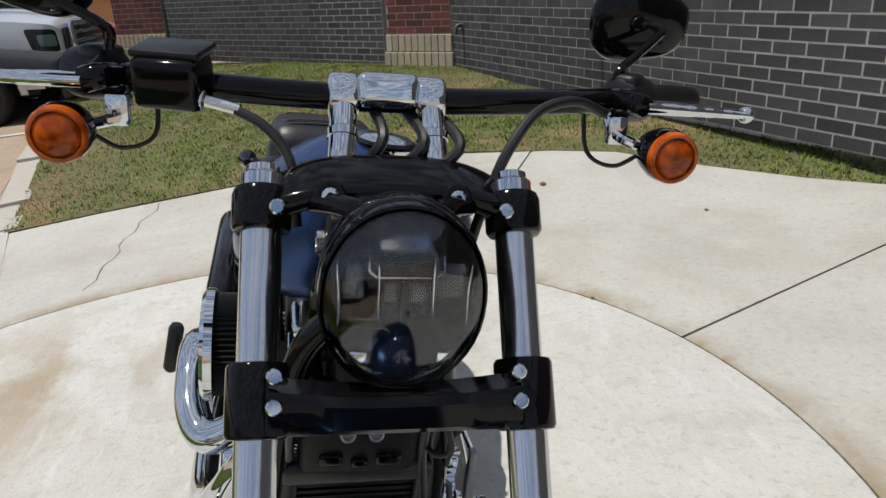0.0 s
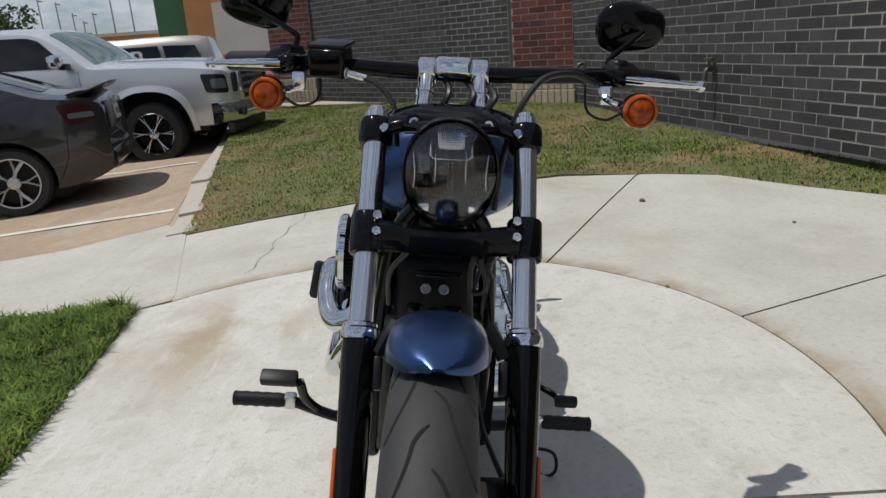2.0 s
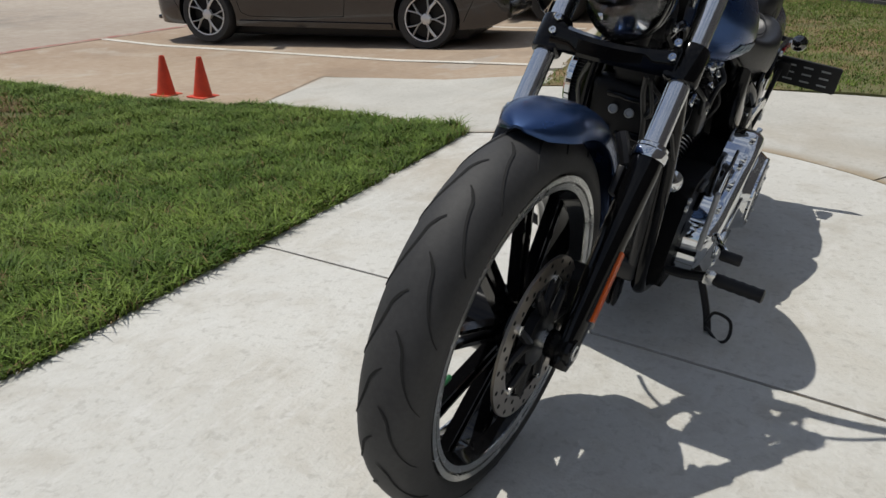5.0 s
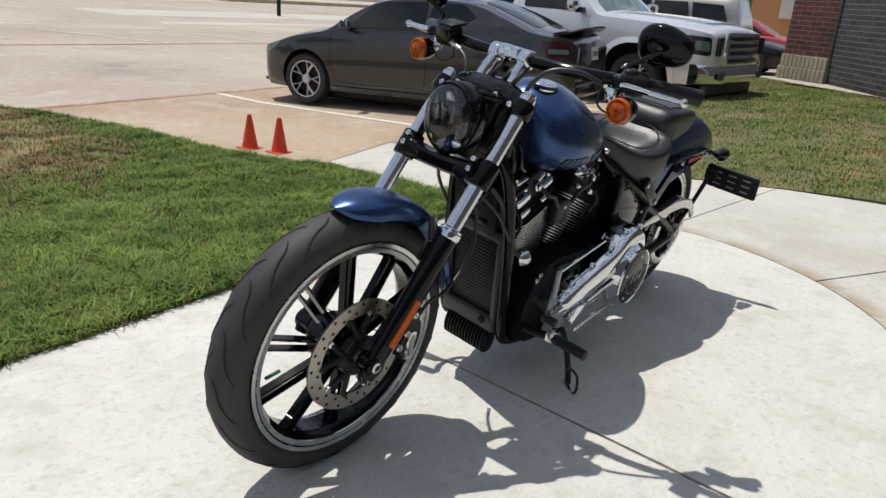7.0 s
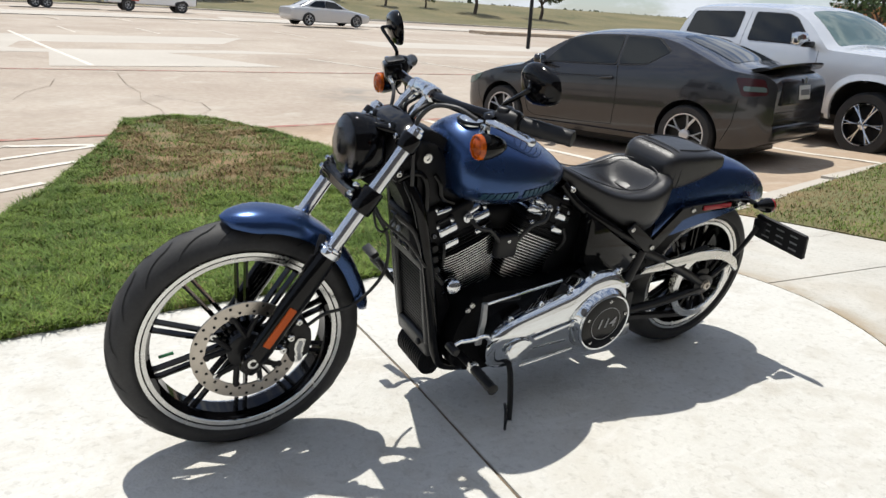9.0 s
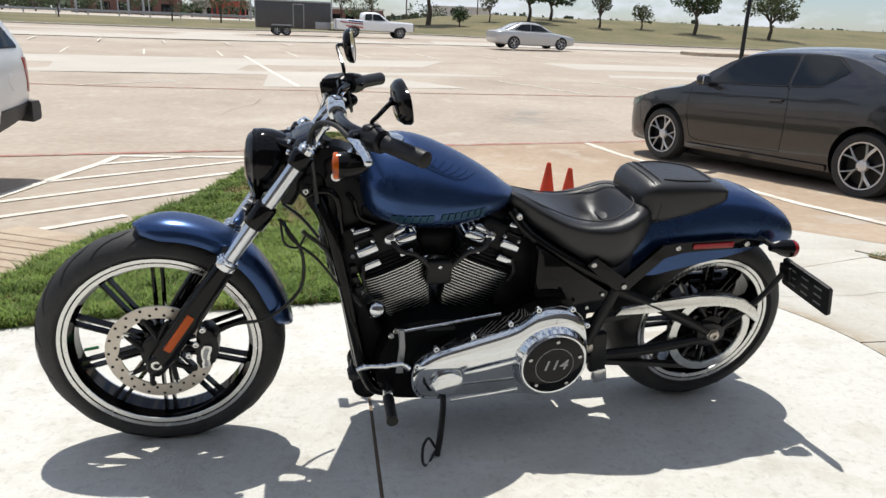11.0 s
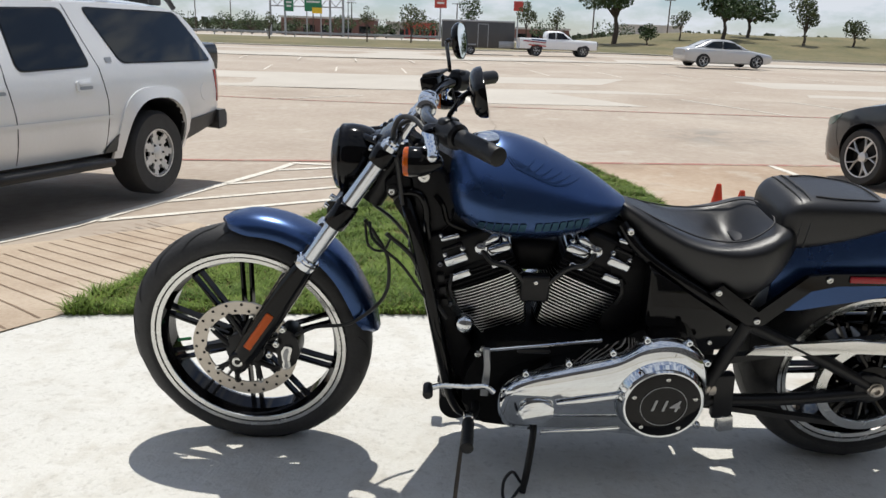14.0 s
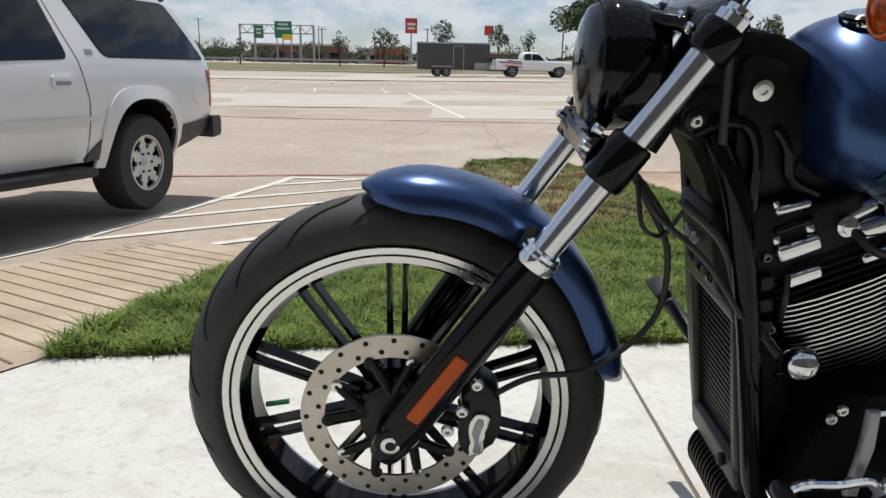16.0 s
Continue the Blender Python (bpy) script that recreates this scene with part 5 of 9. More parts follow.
for s in (1, -1):
    bm = bmesh.new()
    side_plate(bm, [(1.195, 0.618), (1.30, 0.528), (1.345, 0.528), (1.44, 0.636), (1.50, 0.648), (1.755, 0.658), (1.765, 0.682), (1.69, 0.688), (1.48, 0.681), (1.425, 0.675), (1.325, 0.565), (1.225, 0.645)], s * 0.158, 0.014, 0.004)
    st = part("fender_strut", bm, M["black"], bike, "gloss black fender strut")
    for y, z in ((1.215, 0.622), (1.325, 0.545), (1.478, 0.666), (1.708, 0.672)):
        part("bolt", bolt(bmesh.new(), (s * 0.165, y, z), (s, 0, 0), 0.0085, 0.006), M["polished"], st)
    bm = bx((0.006, 0.136, 0.017), (s * 0.168, 1.594, 0.670), (0.8, 0, 0), 0.003)
    part("red_reflector", bm, M["red_lens"], st, "long red side reflector")
    # rear lamp on a stalk
    bm = stack(bmesh.new(), (s * 0.182, 1.782, 0.662), (0, 1, -0.06), [(0, 0.010), (0.02, 0.014), (0.045, 0.024), (0.062, 0.027), (0.07, 0.0275)], 24)
    lamp = part("tail_lamp", bm, M["black"], bike, "black pod tail lamp with a red lens")
    bm = stack(bmesh.new(), (s * 0.182, 1.852, 0.6578), (0, 1, -0.06), [(0, 0.0272), (0.012, 0.0265), (0.018, 0.022), (0.021, 0.008)], 24)
    part("lens", bm, M["red_lens"], lamp, "red lens")
    part("stalk", rod(bmesh.new(), (s * 0.182, 1.805, 0.661), (s * 0.120, 1.775, 0.674), 0.009, seg=12), M["satin"], lamp)
# side-mounted number plate holder
mm = Matrix.Translation((0.239, 1.902, 0.556)) @ pose(0, 0, 0, 103.8, 0, 0)
bm = plate(bmesh.new(), [(-0.106, -0.042), (-0.100, -0.048), (0.100, -0.048), (0.106, -0.042), (0.106, 0.042), (0.100, 0.048), (-0.100, 0.048), (-0.106, 0.042)], 0.012, mm, 0.0015)
ph = part("plate_holder", bm, M["plastic"], bike, "black slotted number plate holder mounted low at the side")
for r in range(3):
    for k in range(3):
        part("slot", plate(bmesh.new(), [(-0.016, -0.003), (0.016, -0.003), (0.016, 0.003), (-0.016, 0.003)], 0.0135, mm @ Matrix.Translation((-0.058 + 0.058 * k, -0.026 + 0.026 * r, 0))), M["galv"], ph)
bm = bmesh.new()
hose(bm, [(0.135, 1.73, 0.36), (0.140, 1.80, 0.42), (0.145, 1.86, 0.50), (0.150, 1.885, 0.555)], 0.009, 10, 5)
box(bm, (0.05, 0.016, 0.05), pose(0.155, 1.892, 0.560, 14, 0, 0), 0.004)
part("plate_arm", bm, M["satin"], ph)

# swingarm, belt guard, pulley, axle
for s in (1, -1):
    bm = bmesh.new()
    hose(bm, [(s * 0.135, 1.315, 0.520), (s * 0.136, 1.50, 0.435), (s * 0.136, 1.672, 0.345)], 0.017, 12, 6)
    hose(bm, [(s * 0.140, 1.235, 0.285), (s * 0.138, 1.45, 0.290), (s * 0.136, 1.68, 0.318)], 0.017, 12, 6)
    hose(bm, [(s * 0.140, 1.24, 0.29), (s * 0.140, 1.27, 0.40), (s * 0.135, 1.315, 0.52)], 0.020, 12, 6)
    side_plate(bm, smooth_outline([(1.640, 0.316), (1.685, 0.299), (1.727, 0.316), (1.733, 0.349), (1.70, 0.373), (1.645, 0.376)], 5), s * 0.136, 0.022, 0.004)
    sa = part("swingarm_side", bm, M["satin"], bike, "black tubular swingarm side", 40)
    bm = stack(bmesh.new(), (s * 0.145, 1.690, 0.337), (s, 0, 0), [(0, 0.021), (0.006, 0.021), (0.008, 0.0175), (0.014, 0.0175), (0.016, 0.013), (0.016, 0.008), (0.010, 0.0075)], 24)
    part("axle_nut", bm, M["steel"], sa, "steel rear axle nut")
PC = Vector((0.118, 1.690, 0.337))
bm = turned(bmesh.new(), [(0.143, -0.015), (0.145, 0.012), (0.119, 0.014), (0.115, 0.008), (0.115, -0.012)], PC, 64)
pul = part("belt_pulley", bm, M["polished"], bike, "polished rear belt pulley ring")
for i in range(10):
    a = 2 * math.pi * i / 10
    part("pulley_arm", rod(bmesh.new(), PC + Vector((0.0, 0.04 * math.cos(a), 0.04 * math.sin(a))), PC + Vector((0.0, 0.118 * math.cos(a + 0.25), 0.118 * math.sin(a + 0.25))), 0.009, 0.011, 8), M["black"], pul)
bm = stack(bmesh.new(), PC + Vector((-0.012, 0, 0)), (1, 0, 0), [(0, 0.058), (0.022, 0.058), (0.026, 0.045)], 32)
part("pulley_hub", bm, M["black"], pul)
bm = bmesh.new()
side_plate(bm, [(1.325, 0.432), (1.345, 0.458), (1.45, 0.472), (1.60, 0.486), (1.70, 0.484), (1.77, 0.466), (1.825, 0.428), (1.852, 0.385), (1.838, 0.372), (1.800, 0.412), (1.745, 0.440), (1.68, 0.452), (1.58, 0.449), (1.45, 0.436)], 0.146, 0.012, 0.004)
part("belt_guard", bm, M["polished"], bike, "bright silver drive belt guard")
bm = bmesh.new()
side_plate(bm, [(1.15, 0.385), (1.68, 0.484), (1.68, 0.470), (1.15, 0.362)], 0.118, 0.022)
side_plate(bm, [(1.15, 0.262), (1.68, 0.192), (1.68, 0.206), (1.15, 0.280)], 0.118, 0.022)
part("drive_belt", bm, M["rubber"], bike, "black toothed drive belt")
bm = rod(bmesh.new(), (0, 1.26, 0.44), (0, 1.26, 0.28), 0.045, seg=20)
rod(bm, (-0.14, 1.26, 0.33), (0.14, 1.26, 0.33), 0.03, seg=20)
part("swingarm_pivot", bm, M["satin"], bike)
part("pivot_bolt", stack(bmesh.new(), (0.145, 1.255, 0.326), (1, 0, 0), [(0, 0.021), (0.006, 0.021), (0.008, 0.015), (0.014, 0.015), (0.015, 0.009)], 20), M["steel"], bike, "steel pivot bolt")
part("frame_foot", bx((0.03, 0.045, 0.05), (0.15, 1.308, 0.222), (12, 0, 0), 0.006), M["polished"], bike, "bare metal lug under the frame")
part("rear_frame_leg", bx((0.03, 0.055, 0.14), (0.145, 1.29, 0.305), (6, 0, 0), 0.008), M["satin"], bike)

# frame
for s in (1, -1):
    bm = hose(bmesh.new(), [(s * 0.045, 0.436, 0.80), (s * 0.084, 0.463, 0.725), (s * 0.103, 0.505, 0.55), (s * 0.108, 0.540, 0.38), (s * 0.108, 0.574, 0.24), (s * 0.110, 0.63, 0.195), (s * 0.12, 0.80, 0.185), (s * 0.13, 1.10, 0.195), (s * 0.13, 1.24, 0.25)], 0.0175, 12, 8)
    part("down_tube", bm, M["black"], bike, "gloss black frame down tube")
    bm = hose(bmesh.new(), [(s * 0.05, 0.985, 0.750), (s * 0.095, 1.045, 0.683), (s * 0.140, 1.20, 0.597), (s * 0.150, 1.325, 0.535)], 0.0165, 12, 8)
    fr = part("seat_tube", bm, M["black"], bike, "gloss black seat rail tube")
    for y, z in ((1.042, 0.681), (1.000, 0.743)):
        part("bolt", bolt(bmesh.new(), (s * (0.075 + 0.4 * (y - 0.99)), y, z), (s, 0, 0), 0.0095, 0.010), M["polished"], fr)
bm = hose(bmesh.new(), [(0, 0.43, 0.90), (0, 0.60, 0.80), (0, 0.95, 0.72), (0, 1.15, 0.62), (0, 1.25, 0.45)], 0.03, 14, 8)
rod(bm, (0, 0.445, 0.96), (0, 0.345, 0.78), 0.033, seg=24)
part("backbone", bm, M["satin"], bike, "black frame backbone and steering head")
bm = bmesh.new()
side_plate(bm, smooth_outline([(0.400, 0.80), (0.405, 0.86), (0.440, 0.935), (0.52, 0.925), (0.60, 0.86), (0.66, 0.76), (0.64, 0.705), (0.56, 0.700), (0.50, 0.685), (0.455, 0.695), (0.430, 0.745)], 4), 0.0, 0.085, 0.012)
side_plate(bm, smooth_outline([(0.452, 0.90), (0.50, 0.902), (0.545, 0.86), (0.56, 0.77), (0.53, 0.715), (0.475, 0.72), (0.462, 0.80)], 4), 0.0, 0.118, 0.014)
side_plate(bm, smooth_outline([(0.385, 0.845), (0.395, 0.80), (0.440, 0.79), (0.455, 0.84), (0.43, 0.87)], 4), 0.0, 0.100, 0.010)
nk = part("neck_cover", bm, M["engine"], bike, "black steering neck covers", 40)
for s in (1, -1):
    bm = hose(bmesh.new(), [(s * 0.050, 0.405, 0.805), (s * 0.058, 0.435, 0.822), (s * 0.062, 0.470, 0.818), (s * 0.064, 0.488, 0.785), (s * 0.068, 0.492, 0.735), (s * 0.060, 0.500, 0.690)], 0.0095, 10, 6)
    part("neck_pipe", bm, M["black"], nk, "gloss black bent pipe along the steering neck")
    bm = hose(bmesh.new(), [(s * 0.060, 0.512, 0.815), (s * 0.064, 0.530, 0.790), (s * 0.062, 0.545, 0.745), (s * 0.055, 0.590, 0.722)], 0.007, 8, 6)
    part("neck_pipe", bm, M["black"], nk)
    part("neck_boss", stack(bmesh.new(), (s * 0.048, 0.405, 0.823), (s, 0, 0), [(0, 0.016), (0.008, 0.016), (0.010, 0.009), (0.015, 0.009)], 18), M["satin"], nk)
    part("bolt", bolt(bmesh.new(), (s * 0.060, 0.402, 0.823), (s, 0, 0), 0.0085, 0.006), M["polished"], nk)
    part("bolt", stack(bmesh.new(), (s * 0.060, 0.481, 0.866), (s, 0, 0), [(0, 0.014), (0.008, 0.014), (0.009, 0.011), (0.009, 0.006), (0.005, 0.005)], 20), M["polished"], nk)
for s in (1, -1):
    bm = bmesh.new()
    side_plate(bm, [(1.045, 0.675), (1.075, 0.655), (1.30, 0.525), (1.285, 0.455), (1.20, 0.43), (1.10, 0.45), (1.05, 0.52)], s * 0.118, 0.06, 0.012)
    sc = part("side_cover", bm, M["black"], bike, "gloss black side cover under the seat", 40)
    for y, z in ((1.268, 0.512), (1.225, 0.47)):
        part("bolt", bolt(bmesh.new(), (s * 0.149, y, z), (s, 0, 0), 0.006, 0.005), M["polished"], sc)

# engine: crankcase, two finned barrels, heads and rocker covers
EC = Vector((0, 0.775, 0.27))
bm = bmesh.new()
side_plate(bm, smooth_outline([(0.61, 0.22), (0.60, 0.33), (0.64, 0.42), (0.70, 0.455), (0.86, 0.455), (0.95, 0.44), (1.08, 0.47), (1.19, 0.43), (1.22, 0.30), (1.16, 0.205), (0.90, 0.185), (0.70, 0.19)], 5), 0.0, 0.30, 0.02)
case = part("crankcase", bm, M["case"], bike, "black crankcase and gearbox", 40)
bm = bx((0.014, 0.085, 0.014), (0.154, 0.775, 0.432), (0, 0, 0), 0.005)
part("case_badge", bm, M["satin"], case)
for cyl_tilt in (-22.5, 22.5):
    A = Vector((0, math.sin(radians(cyl_tilt)), math.cos(radians(cyl_tilt))))
    T = Matrix.Translation(EC) @ pose(0, 0, 0, -cyl_tilt, 0, 0)
    sg = -1 if cyl_tilt < 0 else 1
    bm = bmesh.new()
    stack(bm, EC + A * 0.15, A, [(0, 0.066), (0.20, 0.070)], 32)
    cyl = part("cylinder", bm, M["engine"], bike, "black finned cylinder with machined fin edges")
    for k in range(18):
        h = 0.188 + 0.0094 * k
        w = min(0.066 + 0.0030 * k, 0.098)
        d = 0.066 + 0.0012 * k
        bm = bmesh.new()
        ol = smooth_outline([(-d, -w * 0.72), (-d * 0.7, -w * 0.97), (d * 0.7, -w * 0.97), (d, -w * 0.72), (d * 1.06, 0), (d, w * 0.72), (d * 0.7, w * 0.97), (-d * 0.7, w * 0.97), (-d, w * 0.72), (-d * 1.06, 0)], 2)
        plate(bm, ol, 0.0024, T @ Matrix.Translation((0, 0, h)))
        bm.faces.ensure_lookup_table()
        for f in bm.faces:
            f.material_index = 1 if len(f.verts) == 4 else 0
        part("fin", bm, [M["engine"], M["fin_edge"]], cyl)

    def block(size, across, up, bevel, seg=3, tilt=0, x=0):
        """A rounded block on this head: across the bike, along the fins, up the cylinder."""
        b = bmesh.new()
        box(b, size, T @ Matrix.Translation((x, across, up)) @ pose(0, 0, 0, tilt, 0, 0), bevel, seg)
        return b

    hd = part("cylinder_head", block((0.150, 0.180, 0.060), 0, 0.376, 0.012), M["engine"], bike, "black cylinder head under chrome rocker covers")
    for k in range(4):
        part("head_fin", block((0.166, 0.188, 0.004), 0, 0.353 + 0.012 * k, 0.0015, 1), M["engine"], hd)
    part("rocker_base", block((0.146, 0.130, 0.085), sg * 0.006, 0.440, 0.012), M["engine"], hd)
    rc = part("rocker_cover", block((0.176, 0.064, 0.026), sg * 0.046, 0.432, 0.007, 4), M["chrome"], hd, "chrome stepped rocker cover")
    part("rocker_cap", block((0.160, 0.052, 0.014), sg * 0.040, 0.492, 0.006, 3, sg * 6), M["chrome"], hd, "chrome rocker cover cap")
    part("rocker_rib", block((0.164, 0.056, 0.012), sg * 0.044, 0.466, 0.005), M["black"], hd)
    part("rocker_cover", block((0.172, 0.066, 0.030), -sg * 0.066, 0.420, 0.012, 4), M["chrome"], hd, "chrome rounded rocker cover")
    part("rocker_cap", block((0.150, 0.056, 0.026), -sg * 0.050, 0.446, 0.012, 4, -sg * 10), M["chrome"], hd)
    for sx in (1, -1):
        part("head_lug", block((0.030, 0.056, 0.021), sg * 0.051, 0.388, 0.005, 3, 0, sx * 0.076), M["chrome"], hd, "chrome head lug")
        part("head_lug", block((0.030, 0.040, 0.015), -sg * 0.052, 0.383, 0.005, 3, 0, sx * 0.076), M["chrome"], hd, "chrome head lug")
        for yy, up, r in ((sg * 0.070, 0.447, 0.008), (sg * 0.022, 0.447, 0.008), (-sg * 0.088, 0.434, 0.007), (sg * 0.060, 0.499, 0.006)):
            part("bolt", bolt(bmesh.new(), T @ Vector((sx * 0.070, yy, up)), A, r, 0.010), M["chrome"], rc)
    bm = stack(bmesh.new(), T @ Vector((0.070, -sg * 0.024, 0.438)), T.to_3x3() @ Vector((1, 0, 0.1)), [(0, 0.015), (0.014, 0.015), (0.016, 0.010), (0.022, 0.010), (0.024, 0.006)], 18)
    part("rocker_plug", bm, M["chrome"], hd, "chrome rocker shaft plug")
    bm = hose(bmesh.new(), [T @ Vector((0.090, -sg * 0.026, 0.436)), T @ Vector((0.108, -sg * 0.040, 0.405)), T @ Vector((0.104, -sg * 0.074, 0.375)), Vector((0.100, 0.775 + sg * 0.03, 0.60))], 0.0065, 8, 6)
    part("plug_lead", bm, M["hose"], hd, "black plug lead")
    bm = hose(bmesh.new(), [T @ Vector((0.088, sg * 0.070, 0.40)), T @ Vector((0.100, sg * 0.086, 0.37)), T @ Vector((0.085, sg * 0.094, 0.33))], 0.005, 8, 6)
    part("breather_hose", bm, M["hose"], hd)
bm = bx((0.03, 0.075, 0.075), (0.092, 0.772, 0.585), (0, 0, 0), 0.008, 3)
part("coil_cover", bm, M["satin"], bike, "black cover between the cylinders")
part("coil_bolt", bolt(bmesh.new(), (0.107, 0.772, 0.605), (1, 0, 0), 0.006, 0.004), M["polished"], bike)
part("intake", bx((0.12, 0.13, 0.09), (-0.03, 0.775, 0.64), (0, 0, 0), 0.025, 3), M["engine"], bike, "black intake between the heads")
bm = bmesh.new()
side_plate(bm, smooth_outline([(0.495, 0.70), (0.56, 0.71), (0.585, 0.66), (0.545, 0.60), (0.550, 0.50), (0.61, 0.42), (0.62, 0.30), (0.585, 0.28), (0.545, 0.42), (0.520, 0.55)], 4), 0.012, 0.125, 0.010)
mount = part("engine_mount", bm, M["engine"], bike, "black bracket between the frame tubes and the engine", 40)
for y, z, r in ((0.527, 0.635, 0.008), (0.556, 0.52, 0.008), (0.585, 0.44, 0.007)):
    part("bolt", bolt(bmesh.new(), (0.0745, y, z), (1, 0, 0), r, 0.007), M["smoked"], mount)
for k, (y, z) in enumerate(((0.530, 0.60), (0.536, 0.565), (0.542, 0.53))):
    part("wiring_clip", bx((0.016, 0.020, 0.022), (0.083, y, z), (10, 0, 0), 0.004), M["plastic"], mount)
# added block that keeps the gap behind the rear cylinder dark
bm = bmesh.new()
side_plate(bm, smooth_outline([(0.955, 0.46), (0.965, 0.58), (0.975, 0.70), (1.03, 0.70), (1.07, 0.62), (1.09, 0.48), (1.02, 0.44)], 4), 0.0, 0.15, 0.015)
part("oil_tank", bm, M["engine"], bike, "black filler block added behind the rear cylinder", 40)
part("horn", stack(bmesh.new(), (0.10, 0.598, 0.478), (0.9, -0.4, 0.25), [(0, 0.024), (0.006, 0.027), (0.014, 0.0265), (0.022, 0.023), (0.028, 0.016), (0.031, 0.007)], 28), M["chrome"], bike, "chrome round cover ahead of the engine")
part("bolt", bolt(bmesh.new(), (0.15, 0.645, 0.43), (1, 0, 0), 0.009, 0.006), M["polished"], case)
part("bolt", bolt(bmesh.new(), (0.15, 0.632, 0.415), (1, 0, 0), 0.009, 0.006), M["polished"], case)

# primary cover
ol = smooth_outline([(0.688, 0.300), (0.700, 0.352), (0.750, 0.392), (0.86, 0.425), (0.975, 0.458), (1.045, 0.500), (1.125, 0.508), (1.190, 0.468), (1.215, 0.40), (1.222, 0.315), (1.195, 0.235), (1.115, 0.196), (1.02, 0.212), (0.86, 0.215), (0.73, 0.220), (0.698, 0.250)], 5)
bm = bmesh.new()
side_plate(bm, ol, 0.175, 0.05, 0.004)
prim = part("primary_cover", bm, M["chrome"], bike, "chrome primary drive cover", 35)
c0 = np.mean(np.array(ol), axis=0)
rings = []
for k, u in ((1.0, 0.196), (0.985, 0.212), (0.94, 0.226), (0.86, 0.232), (0.4, 0.234)):
    rings.append([Vector((u - 0.22 * max(0, c0[1] + 0.01 - z) * k, c0[0] + (y - c0[0]) * (1 - (1 - k) * 0.75), c0[1] + (z - c0[1]) * k)) for y, z in ol])
part("primary_face", skin(bmesh.new(), rings), M["chrome"], prim, "polished chrome cover face", 60)
DC = Vector((0.228, 1.095, 0.349))
bm = stack(bmesh.new(), DC - Vector((0.02, 0, 0)), (1, 0, 0), [(0, 0.120), (0.020, 0.116), (0.034, 0.108), (0.044, 0.102), (0.050, 0.102), (0.053, 0.099), (0.052, 0.094), (0.050, 0.094)], 64)
derby = part("derby_cover", bm, M["chrome"], prim, "round derby cover with a chrome rim", 30)
bm = stack(bmesh.new(), DC + Vector((0.029, 0, 0)), (1, 0, 0), [(0, 0.0945), (0.003, 0.0945), (0.005, 0.090), (0.006, 0.06), (0.0062, 0.002)], 64)
part("derby_disc", bm, M["black"], derby, "gloss black disc")
bm = turned(bmesh.new(), [(0.0585, 0.036), (0.0585, 0.0366), (0.0570, 0.0366), (0.0570, 0.036)], DC, 64)
part("derby_ring", bm, M["galv"], derby)
for i in range(5):
    a = radians(90 + 72 * i)
    part("bolt", bolt(bmesh.new(), DC + Vector((0.034, 0.080 * math.cos(a), 0.080 * math.sin(a))), (1, 0, 0), 0.0058, 0.004), M["polished"], derby)
txt = bpy.data.curves.new("number", "FONT")
txt.body, txt.size, txt.extrude, txt.align_x, txt.align_y, txt.shear, txt.offset = "114", 0.046, 0.0005, "CENTER", "CENTER", 0.2, 0.0005
tob = new("tmp", txt)
dg = bpy.context.evaluated_depsgraph_get()
me = bpy.data.meshes.new_from_object(tob.evaluated_get(dg))
bpy.data.objects.remove(tob)
me.materials.clear()
me.materials.append(M["galv"])
num = new("number_114", me)
num.parent = derby
num.matrix_basis = Matrix.Translation(DC + Vector((0.0365, 0, 0))) @ SIDE @ Matrix.Scale(1.15, 4, (1, 0, 0))
num["label"] = "engraved grey number 114"
# raised panels of the primary face
bm = bmesh.new()
side_plate(bm, smooth_outline([(0.736, 0.284), (0.746, 0.316), (0.778, 0.332), (0.816, 0.328), (0.832, 0.300), (0.818, 0.272), (0.772, 0.264)], 5), 0.235, 0.012, 0.005)
part("primary_boss", bm, M["chrome"], prim, "", 60)
bm = bmesh.new()
side_plate(bm, [(0.80, 0.240), (1.00, 0.262), (1.005, 0.254), (1.00, 0.246), (0.80, 0.228)], 0.2345, 0.008, 0.003)
side_plate(bm, [(0.83, 0.330), (0.99, 0.365), (1.00, 0.355), (0.985, 0.345), (0.84, 0.318)], 0.2345, 0.008, 0.003)
part("primary_rib", bm, M["chrome"], prim, "", 60)
for y, z in ((0.752, 0.398), (0.858, 0.432), (0.965, 0.467), (1.045, 0.507), (1.15, 0.503), (1.205, 0.445), (0.70, 0.345), (1.212, 0.25)):
    part("bolt", bolt(bmesh.new(), (0.20, y, z), (1, 0, 0), 0.010, 0.014), M["chrome"], prim)

# shift linkage, pegs, kickstand
bm = hose(bmesh.new(), [(0.275, 0.508, 0.392), (0.262, 0.54, 0.392), (0.245, 0.60, 0.378), (0.232, 0.648, 0.372), (0.228, 0.672, 0.352)], 0.0075, 10, 6)
sh = part("shift_lever", bm, M["chrome"], bike, "chrome shift lever with a rubber toe peg")
part("toe_peg", stack(bmesh.new(), (0.262, 0.506, 0.392), (1, 0, 0), [(0, 0.010), (0.004, 0.0125), (0.04, 0.0125), (0.044, 0.010)], 16), M["plastic"], sh, "black rubber toe peg")
bm = bmesh.new()
side_plate(bm, [(0.640, 0.468), (0.658, 0.468), (0.662, 0.41), (0.660, 0.325), (0.640, 0.325), (0.646, 0.41)], 0.205, 0.012, 0.004)
part("shift_arm", bm, M["galv"], sh, "grey shift arm")
part("shift_rod", rod(bmesh.new(), (0.205, 0.650, 0.462), (0.19, 0.938, 0.491), 0.0045, seg=10), M["chrome"], sh, "thin chrome shift rod")
